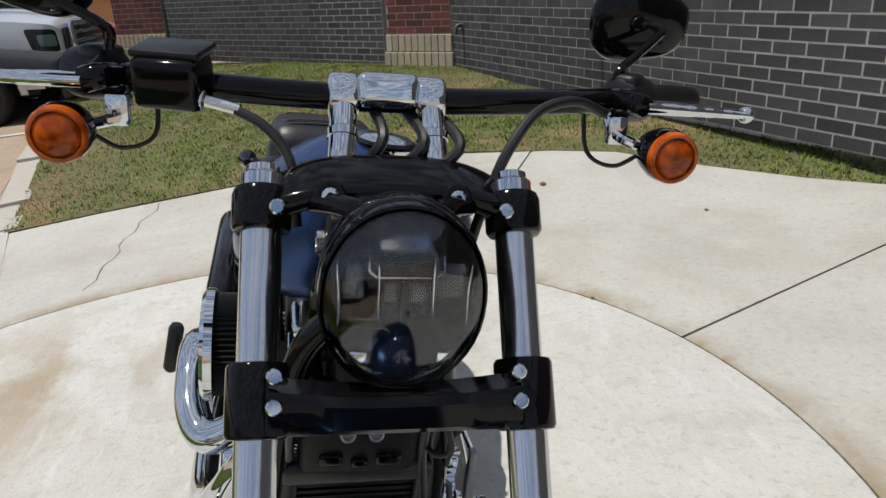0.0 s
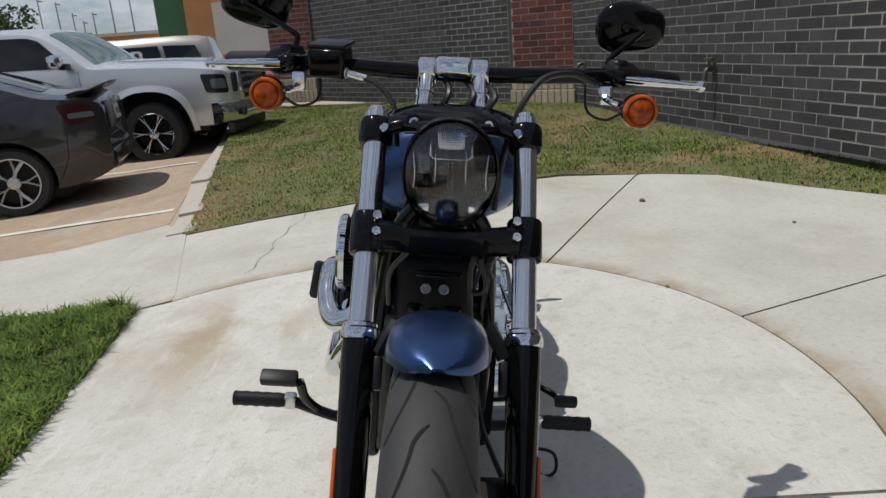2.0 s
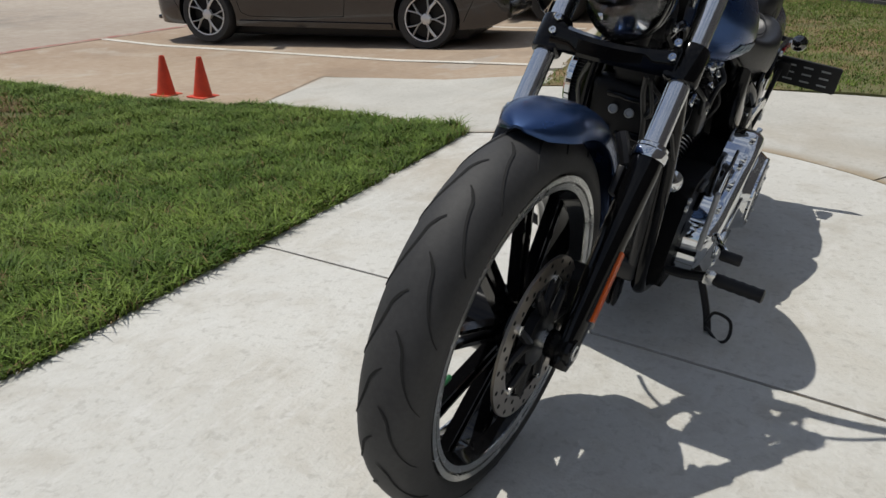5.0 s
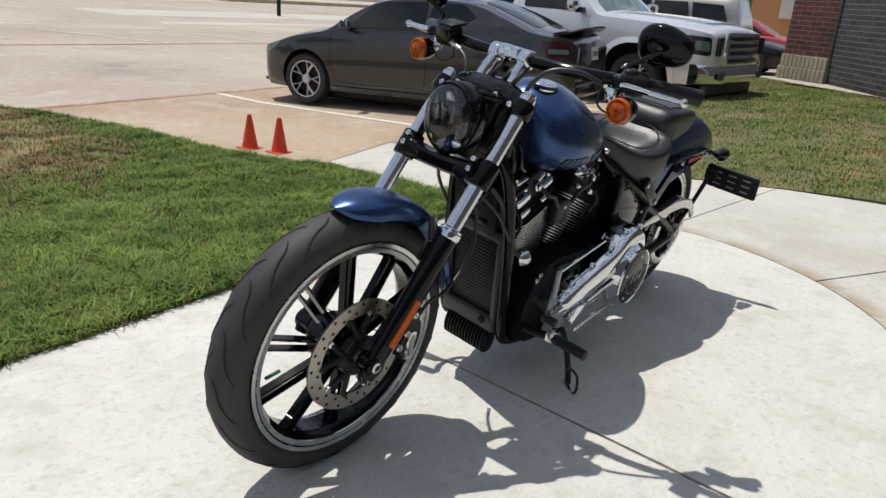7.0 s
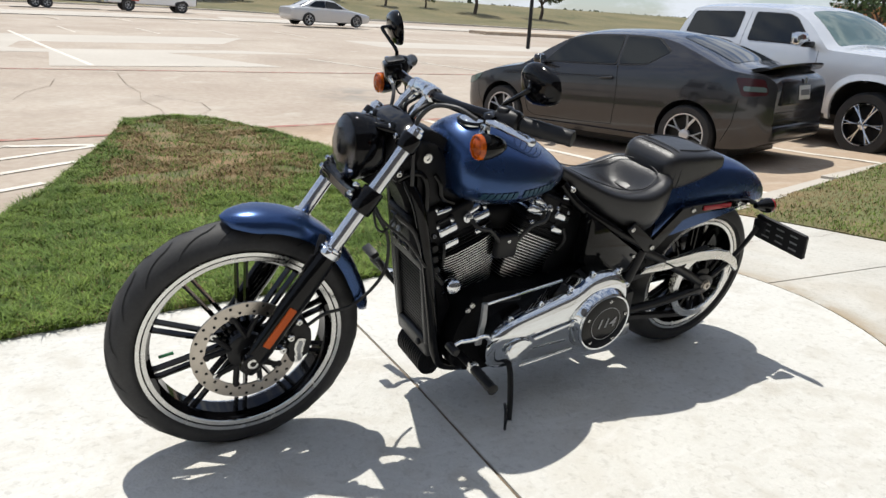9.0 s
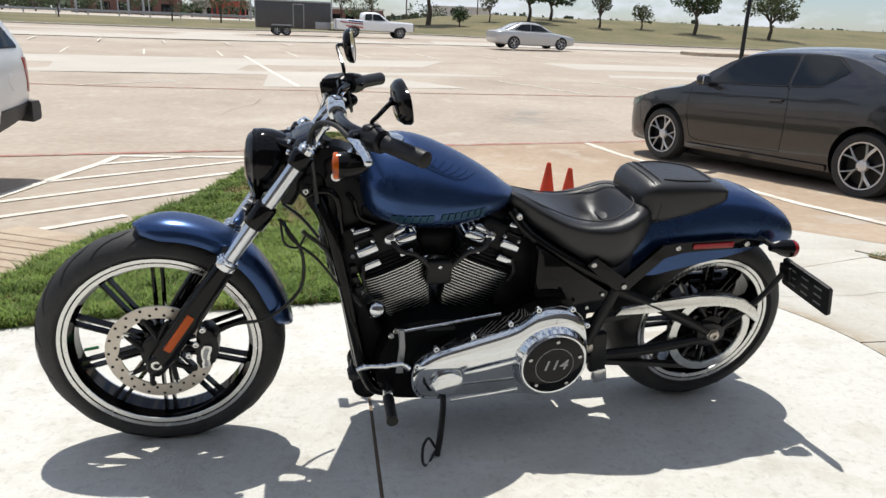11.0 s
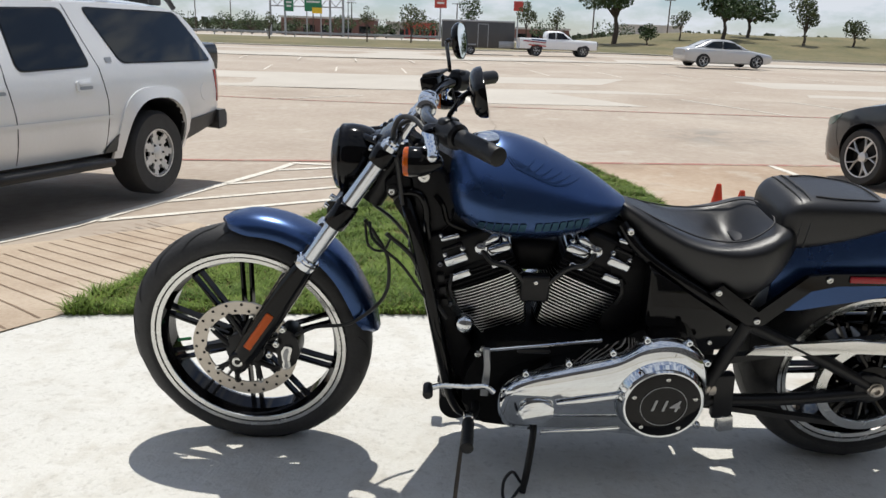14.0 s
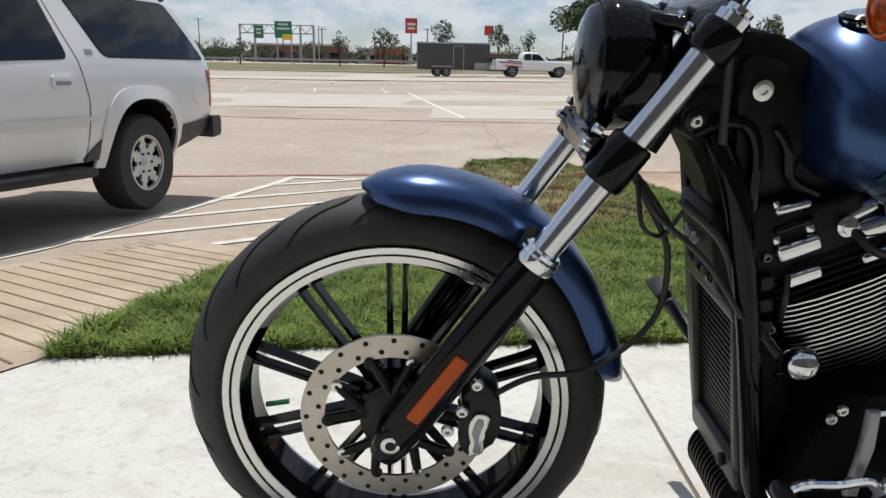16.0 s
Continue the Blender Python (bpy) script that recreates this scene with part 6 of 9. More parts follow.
for s in (1, -1):
    p = Vector((0.262, 0.610, 0.286)) if s > 0 else Vector((-0.300, 0.600, 0.312))
    d = Vector((s * 1, -0.06, 0.03)).normalized()
    steps = [(0, 0.014)] + [(0.006 + 0.011 * k, 0.0165 if k % 2 else 0.0148) for k in range(9)] + [(0.108, 0.0165), (0.111, 0.011)]
    pg = part("foot_peg", stack(bmesh.new(), p, d, steps, 16), M["plastic"], bike, "black ribbed rubber foot peg")
    bm = hose(bmesh.new(), [(s * 0.12, 0.635, 0.255), (s * 0.19, 0.63, 0.262), tuple(p - d * 0.012)], 0.012, 10, 5)
    part("peg_mount", bm, M["satin"], pg)
    part("peg_clevis", bx((0.026, 0.026, 0.032), tuple(p - d * 0.010), (0, 0, 0), 0.005), M["polished"], pg, "bare metal peg clevis")
bm = hose(bmesh.new(), [(-0.13, 0.70, 0.255), (-0.20, 0.66, 0.25), (-0.250, 0.585, 0.32), (-0.262, 0.535, 0.390)], 0.010, 10, 6)
bp = part("brake_pedal", bm, M["satin"], bike, "black rear brake pedal")
part("pedal_pad", bx((0.075, 0.032, 0.022), (-0.302, 0.525, 0.402), (30, 0, 0), 0.006), M["plastic"], bp, "rubber brake pad cover")
bm = hose(bmesh.new(), [(0.17, 0.79, 0.245), (0.215, 0.785, 0.205), (0.258, 0.772, 0.13), (0.282, 0.760, 0.075)], 0.0095, 10, 6)
side_plate(bm, [(0.74, 0.27), (0.82, 0.27), (0.81, 0.225), (0.75, 0.225)], 0.165, 0.02, 0.004)
ks = part("kickstand", bm, M["satin"], bike, "black kickstand with a wire foot loop")
bm = stack(bmesh.new(), (0.286, 0.757, 0.058), (0.15, 0, -1), [(0, 0.012), (0.006, 0.022), (0.012, 0.024), (0.016, 0.020)], 20)
part("stand_foot", bm, M["satin"], ks)
bm = hose(bmesh.new(), [(0.276, 0.755, 0.085), (0.315, 0.725, 0.075), (0.335, 0.705, 0.105), (0.325, 0.705, 0.150), (0.285, 0.73, 0.145), (0.272, 0.755, 0.10)], 0.0042, 8, 6)
part("foot_loop", bm, M["satin"], ks)

# radiator, its frame and the regulator below
bm = bmesh.new()
for s in (1, -1):
    box(bm, (0.024, 0.034, 0.285), pose(s * 0.088, 0.492, 0.415, 10.5, 0, 0), 0.009, 3)
box(bm, (0.20, 0.036, 0.034), pose(0, 0.465, 0.555, 10.5, 0, 0), 0.010, 3)
box(bm, (0.20, 0.036, 0.060), pose(0, 0.520, 0.262, 10.5, 0, 0), 0.012, 3)
rad = part("radiator_frame", bm, M["trim_dark"], bike, "dark grey radiator surround")
part("frame_cap", stack(bmesh.new(), (0.055, 0.500, 0.266), (0, -1, 0.2), [(0, 0.011), (0.006, 0.011), (0.008, 0.008)], 16), M["plastic"], rad)
part("radiator_core", bx((0.19, 0.022, 0.26), (0, 0.500, 0.415), (10.5, 0, 0), 0.003), M["satin"], rad, "dark finned radiator core")
for k in range(22):
    part("core_fin", bx((0.188, 0.003, 0.002), (0, 0.4655 + 0.0022 * k, 0.53 - 0.0112 * k), (10.5, 0, 0)), M["engine"], rad)
bm = bx((0.15, 0.05, 0.085), (0, 0.548, 0.195), (14, 0, 0), 0.018, 3)
reg = part("regulator", bm, M["engine"], bike, "black rounded voltage regulator with upright fins")
for k in range(13):
    bm = bmesh.new()
    side_plate(bm, smooth_outline([(0.515, 0.236), (0.498, 0.205), (0.506, 0.165), (0.535, 0.145), (0.565, 0.150), (0.575, 0.19), (0.56, 0.236)], 4), -0.069 + 0.0115 * k, 0.005, 0.001)
    part("regulator_fin", bm, M["engine"], reg)
bm = bx((0.15, 0.05, 0.14), (-0.004, 0.447, 0.630), (14, 0, 0), 0.018, 3)
eb = part("electrics_box", bm, M["engine"], bike, "black panel between the down tubes", 40)
for x, z, w, h in ((-0.040, 0.592, 0.030, 0.020), (0.032, 0.590, 0.034, 0.020), (-0.004, 0.585, 0.022, 0.016), (0.0, 0.668, 0.09, 0.014)):
    part("panel_boss", bx((w, 0.016, h), (x, 0.4235 + 0.25 * (0.63 - z), z), (14, 0, 0), 0.006, 3), M["black"], eb)
for x in (-0.017, 0.017):
    part("bolt", stack(bmesh.new(), (x - 0.006, 0.414, 0.638), (0, -1, 0.2), [(0, 0.0095), (0.006, 0.0095), (0.007, 0.007), (0.004, 0.005)], 18), M["galv"], eb)

eb.matrix_basis = Matrix.Translation((0, 0.036, 0))
for ob in (rad, reg):
    ob.matrix_basis = Matrix.Translation((0, 0.038, 0))

# right side: air cleaner and stacked exhausts
AC = Vector((-0.120, 0.745, 0.612))
bm = stack(bmesh.new(), AC, (-1, 0, 0), [(0, 0.055), (0.008, 0.078), (0.018, 0.080), (0.020, 0.070)], 48)
air = part("air_cleaner", bm, M["satin"], bike, "round air cleaner with a pleated black element", 30)
bm = stack(bmesh.new(), AC + Vector((-0.072, 0, 0)), (-1, 0, 0), [(0, 0.078), (0.002, 0.085), (0.014, 0.085), (0.020, 0.078), (0.022, 0.03)], 48)
part("air_cover", bm, M["chrome"], air, "chrome outer cover", 30)
n = 120
rings = [[AC + Vector((x, (0.078 - 0.006 * (i % 2)) * math.cos(2 * math.pi * i / n), (0.078 - 0.006 * (i % 2)) * math.sin(2 * math.pi * i / n))) for i in range(n)] for x in (-0.016, -0.074)]
part("air_element", skin(bmesh.new(), rings), M["plastic"], air, "pleated black filter element", 10)
bm = hose(bmesh.new(), [(-0.09, 0.61, 0.55), (-0.14, 0.605, 0.50), (-0.178, 0.64, 0.42), (-0.208, 0.72, 0.340), (-0.220, 0.9, 0.30), (-0.218, 1.30, 0.300)], 0.0235, 20, 8)
ex = part("front_exhaust", bm, M["chrome"], bike, "chrome front exhaust header shield")
bm = hose(bmesh.new(), [(-0.12, 0.76, 0.50), (-0.165, 0.755, 0.455), (-0.212, 0.775, 0.432), (-0.238, 0.83, 0.46), (-0.240, 0.92, 0.51), (-0.236, 1.03, 0.48), (-0.226, 1.16, 0.415), (-0.222, 1.30, 0.40)], 0.028, 20, 8)
part("rear_exhaust", bm, M["chrome"], bike, "chrome rear exhaust header shield")
for z, y0, y1 in ((0.298, 1.26, 2.0), (0.405, 1.22, 1.96)):
    bm = stack(bmesh.new(), (-0.220, y0, z), (0, 1, 0.03), [(0, 0.036), (0.02, 0.044), (y1 - y0 - 0.03, 0.047), (y1 - y0, 0.045), (y1 - y0, 0.038), (y1 - y0 - 0.08, 0.036)], 28)
    part("muffler", bm, M["black"], bike, "gloss black straight muffler")
bm = stack(bmesh.new(), (-0.150, 0.80, 0.375), (-1, 0, 0), [(0, 0.075), (0.015, 0.085), (0.03, 0.08), (0.036, 0.05)], 40)
part("cam_cover", bm, M["chrome"], bike, "chrome cam cover")
bm = stack(bmesh.new(), (-0.313, 1.15, 0.350), (0.14, 0, 0.99), [(0, 0.010), (0.008, 0.0155), (0.10, 0.0155), (0.108, 0.011)], 16)
part("pillion_peg", bm, M["plastic"], bike, "folded black pillion peg")

# front indicators, mirrors, cables
for s, ip in ((1, Vector((0.332, 0.468, 0.979))), (-1, Vector((-0.334, 0.497, 0.976)))):
    bm = stack(bmesh.new(), ip + Vector((0, 0.004, 0)), (0, 1, 0.02), [(0, 0.0305), (0.012, 0.0315), (0.030, 0.029), (0.050, 0.022), (0.066, 0.012), (0.070, 0.004)], 28)
    ind = part("indicator", bm, M["black"], bike, "bullet indicator with an amber lens")
    bm = stack(bmesh.new(), ip + Vector((0, 0.006, 0)), (0, -1, -0.02), [(0, 0.0300), (0.008, 0.0302), (0.0115, 0.0290), (0.0130, 0.0268), (0.0125, 0.0245), (0.0090, 0.0238), (0.0088, 0.0020)], 32)
    ln = part("lens", bm, M["amber"], ind, "amber lens with a raised rim", 30)
    bm = stack(bmesh.new(), ip + Vector((0, -0.002, 0)), (0, -1, -0.02), [(0, 0.0240), (0.0035, 0.0228), (0.0060, 0.0180), (0.0078, 0.0110), (0.0085, 0.0030)], 32)
    part("lens_dome", bm, M["amber_deep"], ln, "deep amber dome over the bulb", 60)
    B = BARL if s > 0 else BARR
    root = Vector(B[3]).lerp(Vector(B[2]), 0.35)
    bm = hose(bmesh.new(), [ip + Vector((-s * 0.012, 0.035, 0.004)), ip + Vector((-s * 0.045, 0.030, 0.012)), root + Vector((0, -0.02, -0.03)), root], 0.0065, 10, 5)
    box(bm, (0.024, 0.016, 0.034), Matrix.Translation(root + Vector((s * 0.006, -0.022, -0.032))), 0.004)
    part("indicator_arm", bm, M["chrome"], ind, "chrome indicator bracket")
    bm = hose(bmesh.new(), [ip + Vector((-s * 0.02, 0.045, -0.006)), ip + Vector((-s * 0.05, 0.05, -0.022)), ip + Vector((-s * 0.085, 0.05, -0.006)), root + Vector((-s * 0.03, 0, -0.01))], 0.0028, 6, 6)
    part("wire", bm, M["hose"], ind)
for s, mc, base in ((1, Vector((0.333, 0.590, 1.133)), Vector(BARL[3])), (-1, Vector((-0.363, 0.560, 1.127)), Vector(BARR[3]))):
    # teardrop shell facing the rider
    ol = smooth_outline([(-0.066, 0.0), (-0.061, 0.028), (-0.041, 0.046), (-0.013, 0.051), (0.019, 0.044), (0.053, 0.026), (0.067, 0.012), (0.068, -0.010), (0.060, -0.034), (0.036, -0.046), (0.0, -0.048), (-0.036, -0.045), (-0.059, -0.028)], 4)
    if s < 0:
        ol = [(-x, z) for x, z in reversed(ol)]

    def tear(k, y):
        turn = pose(0, 0, 0, 10, 0, 0).to_3x3() @ pose(0, 0, 0, 0, -s * 10, 2 if s > 0 else -11).to_3x3()
        return [mc + turn @ Vector((x * k, y, z * k)) for x, z in ol]

    bm = skin(bmesh.new(), [tear(0.18, -0.016), tear(0.5, -0.0145), tear(0.8, -0.010), tear(0.95, -0.002), tear(1.0, 0.008), tear(0.985, 0.013), tear(0.95, 0.012), tear(0.94, 0.009), tear(0.2, 0.009)])
    mir = part("mirror", bm, M["black"], bike, "gloss black teardrop mirror on a bent stem", 50)
    part("mirror_glass", skin(bmesh.new(), [tear(0.93, 0.0095), tear(0.93, 0.0115), tear(0.3, 0.0118)]), M["mirror"], mir, "mirror glass", 50)
    elbow = mc + Vector((s * 0.012, -0.034, -0.008))
    foot = base + Vector((-s * 0.014, -0.014, 0.040))
    bm = hose(bmesh.new(), [base + Vector((-s * 0.015, -0.012, 0.018)), foot, foot.lerp(elbow, 0.5), foot.lerp(elbow, 0.92), elbow + Vector((0, 0.002, 0.002)), elbow.lerp(mc, 0.35) + Vector((-s * 0.008, 0, 0.004)), mc + Vector((-s * 0.014, -0.014, 0))], 0.0054, 10, 6)
    stack(bm, mc + Vector((-s * 0.014, -0.022, 0)), (0, 1, 0), [(0, 0.007), (0.004, 0.010), (0.012, 0.011)], 16)
    part("mirror_stem", bm, M["black"], mir)
bm = hose(bmesh.new(), [(0.255, 0.49, 1.030), (0.205, 0.462, 1.044), (0.152, 0.430, 1.034), (0.120, 0.412, 0.998), (0.104, 0.410, 0.955), (0.092, 0.42, 0.89), (0.088, 0.43, 0.80)], 0.0058, 10, 8)
part("clutch_cable", bm, M["hose"], bike, "thick black clutch cable")
bm = hose(bmesh.new(), [(-0.155, 0.468, 1.009), (-0.13, 0.460, 0.998), (-0.11, 0.450, 0.98), (-0.098, 0.44, 0.955), (-0.092, 0.43, 0.90)], 0.0052, 10, 8)
bh = part("brake_line", bm, M["hose"], bike, "black brake line with a steel fitting")
part("fitting", stack(bmesh.new(), (-0.200, 0.478, 1.018), (1, -0.2, -0.18), [(0, 0.010), (0.014, 0.010), (0.016, 0.006), (0.05, 0.006), (0.052, 0.004)], 12), M["polished"], bh)
for k, (a, b) in enumerate(((0.02, 0.435), (-0.015, 0.44), (0.05, 0.425))):
    bm = hose(bmesh.new(), [(a, 0.50, 1.02), (a * 1.2 + 0.01, b, 0.995), (a - 0.01, b + 0.01, 0.955), (a * 0.5, 0.47, 0.90)], 0.0062, 8, 6)
    part("cable", bm, M["hose"], bike, "black control cable")
for pts, r in (([(0.085, 0.39, 0.72), (0.09, 0.455, 0.66), (0.095, 0.495, 0.57), (0.12, 0.55, 0.50)], 0.006), ([(0.05, 0.345, 0.735), (0.085, 0.36, 0.70), (0.10, 0.43, 0.64), (0.115, 0.49, 0.56)], 0.004),
               ([(0.06, 0.335, 0.735), (0.075, 0.345, 0.68), (0.06, 0.38, 0.66), (0.07, 0.40, 0.70)], 0.0035), ([(-0.06, 0.345, 0.74), (-0.09, 0.40, 0.68), (-0.09, 0.46, 0.60)], 0.005)):
    part("cable", hose(bmesh.new(), pts, r, 8, 8), M["hose"], bike, "black loom below the steering head")
bm = rod(bmesh.new(), FA + Vector((0.02, -0.212, -0.02)), FA + Vector((0.02, -0.175, -0.013)), 0.0045, seg=10)
part("valve_cap", bm, M["valve"], bike, "green tyre valve cap")

# the fork stands turned a little to the right
HEAD = Vector((0, C0.y + 0.05, C0.z))
STEER = Matrix.Translation(HEAD) @ Matrix.Rotation(radians(-3.2), 4, AX) @ Matrix.Translation(-HEAD)
TURNED = ("front_wheel", "brake_disc", "fork_tube", "fork_leg", "brake_caliper", "brake_hose", "lower_clamp", "upper_clamp", "lower_bridge", "upper_bridge", "front_fender", "headlamp", "riser", "riser_top",
          "handlebar", "grip", "switch_housing", "lever", "lever_perch", "brake_reservoir", "indicator", "valve_cap")
for ob in bike.children:
    if ob.name.split(".")[0] in TURNED:
        ob.matrix_basis = STEER @ ob.matrix_basis

# ---- the brick building behind ----
CH, CL, MJ = 0.080, 0.245, 0.011     # course height, brick length, joint


def wall_run(name, p, q, z0, courses, material, far_material, label, proud=0.0022, near=0, thick=0.25):
    """A wall from p to q: a mortar body with courses of bricks standing proud. The bricks up to near metres from p are pieces of their own."""
    p, q = Vector((*p, 0)), Vector((*q, 0))
    d = (q - p).normalized()
    L = (q - p).length
    nrm = Vector((d.y, -d.x, 0))        # to the back
    H = courses * CH
    bm = bmesh.new()
    box(bm, (L, thick, H), Matrix.Translation((p + q) / 2 + nrm * thick / 2 + Vector((0, 0, z0 + H / 2))) @ pose(0, 0, 0, 0, 0, math.degrees(math.atan2(d.y, d.x))))
    w = tagged(finish(bm, name, M["mortar"], smooth=0), label, "wall", "", "structure")
    rot = pose(0, 0, 0, 0, 0, math.degrees(math.atan2(d.y, d.x)))
    full = bx((CL - MJ, 0.03, CH - MJ), (0, 0, 0), (0, 0, 0), 0.003, 1)
    me = bpy.data.meshes.new("brick")
    full.to_mesh(me)
    full.free()
    me.materials.append(material)
    rest = []
    n_piece = 0
    for c in range(courses):
        s = -CL / 2 if c % 2 else 0.0
        while s < L - 0.01:
            a, b = max(0, s), min(L, s + CL)
            if b - a > 0.05:
                m = (a + b) / 2
                at = p + d * m + Vector((0, 0, z0 + CH * (c + 0.5))) + nrm * (0.015 - proud + 0.0006 * math.sin(c * 7.3 + s * 31))
                if abs(b - a - CL) < 1e-6 and m < near and n_piece < 300:
                    ob = new("brick", me)
                    ob.parent = w
                    ob.matrix_basis = Matrix.Translation(at) @ rot
                    n_piece += 1
                else:
                    rest.append((at, b - a))
            s += CL
    if rest:
        V, F = [], []
        for at, ln in rest:
            k = len(V)
            hx, hy, hz = (ln - MJ) / 2, 0.015, (CH - MJ) / 2
            for sx, sy, sz in ((-1, -1, -1), (1, -1, -1), (1, -1, 1), (-1, -1, 1), (-1, 1, -1), (1, 1, -1), (1, 1, 1), (-1, 1, 1)):
                V.append(at + rot.to_3x3() @ Vector((sx * hx, sy * hy, sz * hz)))
            F += [(k + 5, k + 4, k + 7, k + 6), (k + 1, k + 5, k + 6, k + 2), (k + 3, k + 2, k + 6, k + 7), (k + 4, k, k + 3, k + 7), (k, k + 4, k + 5, k + 1)]
        me2 = bpy.data.meshes.new("brickwork")
        me2.from_pydata(V, [], F)
        me2.materials.append(far_material)
        ob = new("brickwork", me2)
        ob.parent = w
        ob["kind"] = "stuff"
    return w


ZB = 0.16
wall_run("wall_east", (3.35, 1.0), (1.93, 8.28), ZB, 40, M["brick_dark"], M["brick_dark_i"], "charcoal brick wall with pale mortar joints", near=3.0)
wall_run("wall_north", (1.25, 9.00), (-1.90, 12.80), ZB, 42, M["brick_dark"], M["brick_dark_i"], "charcoal brick wall set back between red pilasters", near=1.2)


def pilaster(a, b, name):
    """A red brick pilaster with a two-course base of upright buff stones."""
    A, B = Vector((*a, 0)), Vector((*b, 0))
    d = (B - A).normalized()
    nrm = Vector((d.y, -d.x, 0))
    L = (B - A).length
    w = wall_run(name, a, b, ZB + 0.42, 36, M["brick_red"], M["brick_red_i"], "dark red brick pilaster on a buff stone base", near=0, thick=0.6)
    rot = pose(0, 0, 0, 0, 0, math.degrees(math.atan2(d.y, d.x)))
    for z, h, out in ((ZB + 0.105, 0.215, 0.045), (ZB + 0.315, 0.200, 0.02)):
        n = max(6, round(L / 0.085))
        part("base_core", bx((L + out * 1.6, 0.6, h), tuple((A + B) / 2 + nrm * (0.31 - out) + Vector((0, 0, z))), (0, 0, math.degrees(math.atan2(d.y, d.x)))), M["mortar"], w, smooth=0)
        for i in range(n):
            f = (i + 0.5) / n
            at = A + d * (L * f + out * 1.6 * (f - 0.5)) - nrm * (out - 0.005) + Vector((0, 0, z))
            part("base_stone", bx(((L + out * 1.6) / n - 0.010, 0.03, h - 0.012), tuple(at), (0, 0, math.degrees(math.atan2(d.y, d.x))), 0.004, 1), M["stone"], w, smooth=0)
    return w


pilaster((1.93, 8.22), (1.27, 8.80), "wall_pilaster_1")
pilaster((-1.80, 12.60), (-2.62, 13.0), "wall_pilaster_2")
# closing the building behind what is seen
tagged(finish(bx((0.3, 8.0, 3.6), (3.85, -2.9, 1.9), (0, 0, 0)), "wall_south", M["brick_dark_i"], smooth=0), "plain charcoal brick wall", "wall", "", "structure")


def wall_point(f, z, out):
    """A place on the east wall: f metres along it from its near end, out from its face."""
    p, q = Vector((3.35, 1.0, 0)), Vector((1.93, 8.28, 0))
    d = (q - p).normalized()
    return p + d * f - Vector((d.y, -d.x, 0)) * out + Vector((0, 0, z))


d = (Vector((1.93, 8.28, 0)) - Vector((3.35, 1.0, 0))).normalized()
outward = -Vector((d.y, -d.x, 0))
for f, z, kind in ((4.41, 0.68, "tap"), (7.05, 0.68, "pipe")):
    th = thing("wall_" + kind, "weathered garden tap on the charcoal brick wall" if kind == "tap" else "short grey conduit outlet on the brick wall", "tap" if kind == "tap" else "outlet")
    c = wall_point(f, z, 0.0)
    part("base_plate", stack(bmesh.new(), c, outward, [(0, 0.045), (0.010, 0.045), (0.014, 0.03)], 20), M["brass"], th)
    bm = hose(bmesh.new(), [c, c + outward * 0.06, c + outward * 0.09 - Vector((0, 0, 0.03)), c + outward * 0.095 - Vector((0, 0, 0.10))], 0.020, 12, 5)
    part("spout", bm, M["brass"], th)
    if kind == "tap":
        part("knob", stack(bmesh.new(), c + outward * 0.055 + Vector((0, 0, 0.02)), (0, 0, 1), [(0, 0.012), (0.05, 0.012), (0.05, 0.040), (0.066, 0.040), (0.070, 0.02)], 16), M["brass"], th)
th = thing("irrigation_lid", "green plastic irrigation lid set in the lawn", "lid", at=pose(1.08, 7.12, back_level(1.08, 7.12) + 0.012))
part("lid_plate", bx((0.30, 0.22, 0.03), (0, 0, 0), (0, 0, 20), 0.012, 3), M["lid"], th)

# ---- vehicles: own axes are x ahead, y to their left, z up; the origin lies between the axles on the ground ----
def body_rings(rows, k=4):
    """Rows of x, bottom, shoulder, top, half-width at the sill, at the shoulder, at the top edge."""
    rings = []
    for x, zb, zs, zt, wb, ws, wt in glide(rows, k):
        half = [(wb * 0.9, zb), (wb, zb + 0.05), (wb + (ws - wb) * 0.75, zb + (zs - zb) * 0.45), (ws, zb + (zs - zb) * 0.78), (ws * 0.992, zs), (ws * 0.97, zs + (zt - zs) * 0.35), (wt + (ws - wt) * 0.35, zs + (zt - zs) * 0.75), (wt * 0.9, zt - 0.004), (wt * 0.4, zt + 0.006)]
        rings.append([Vector((x, y, z)) for y, z in half] + [Vector((x, -y, z)) for y, z in half[::-1]])
    return rings


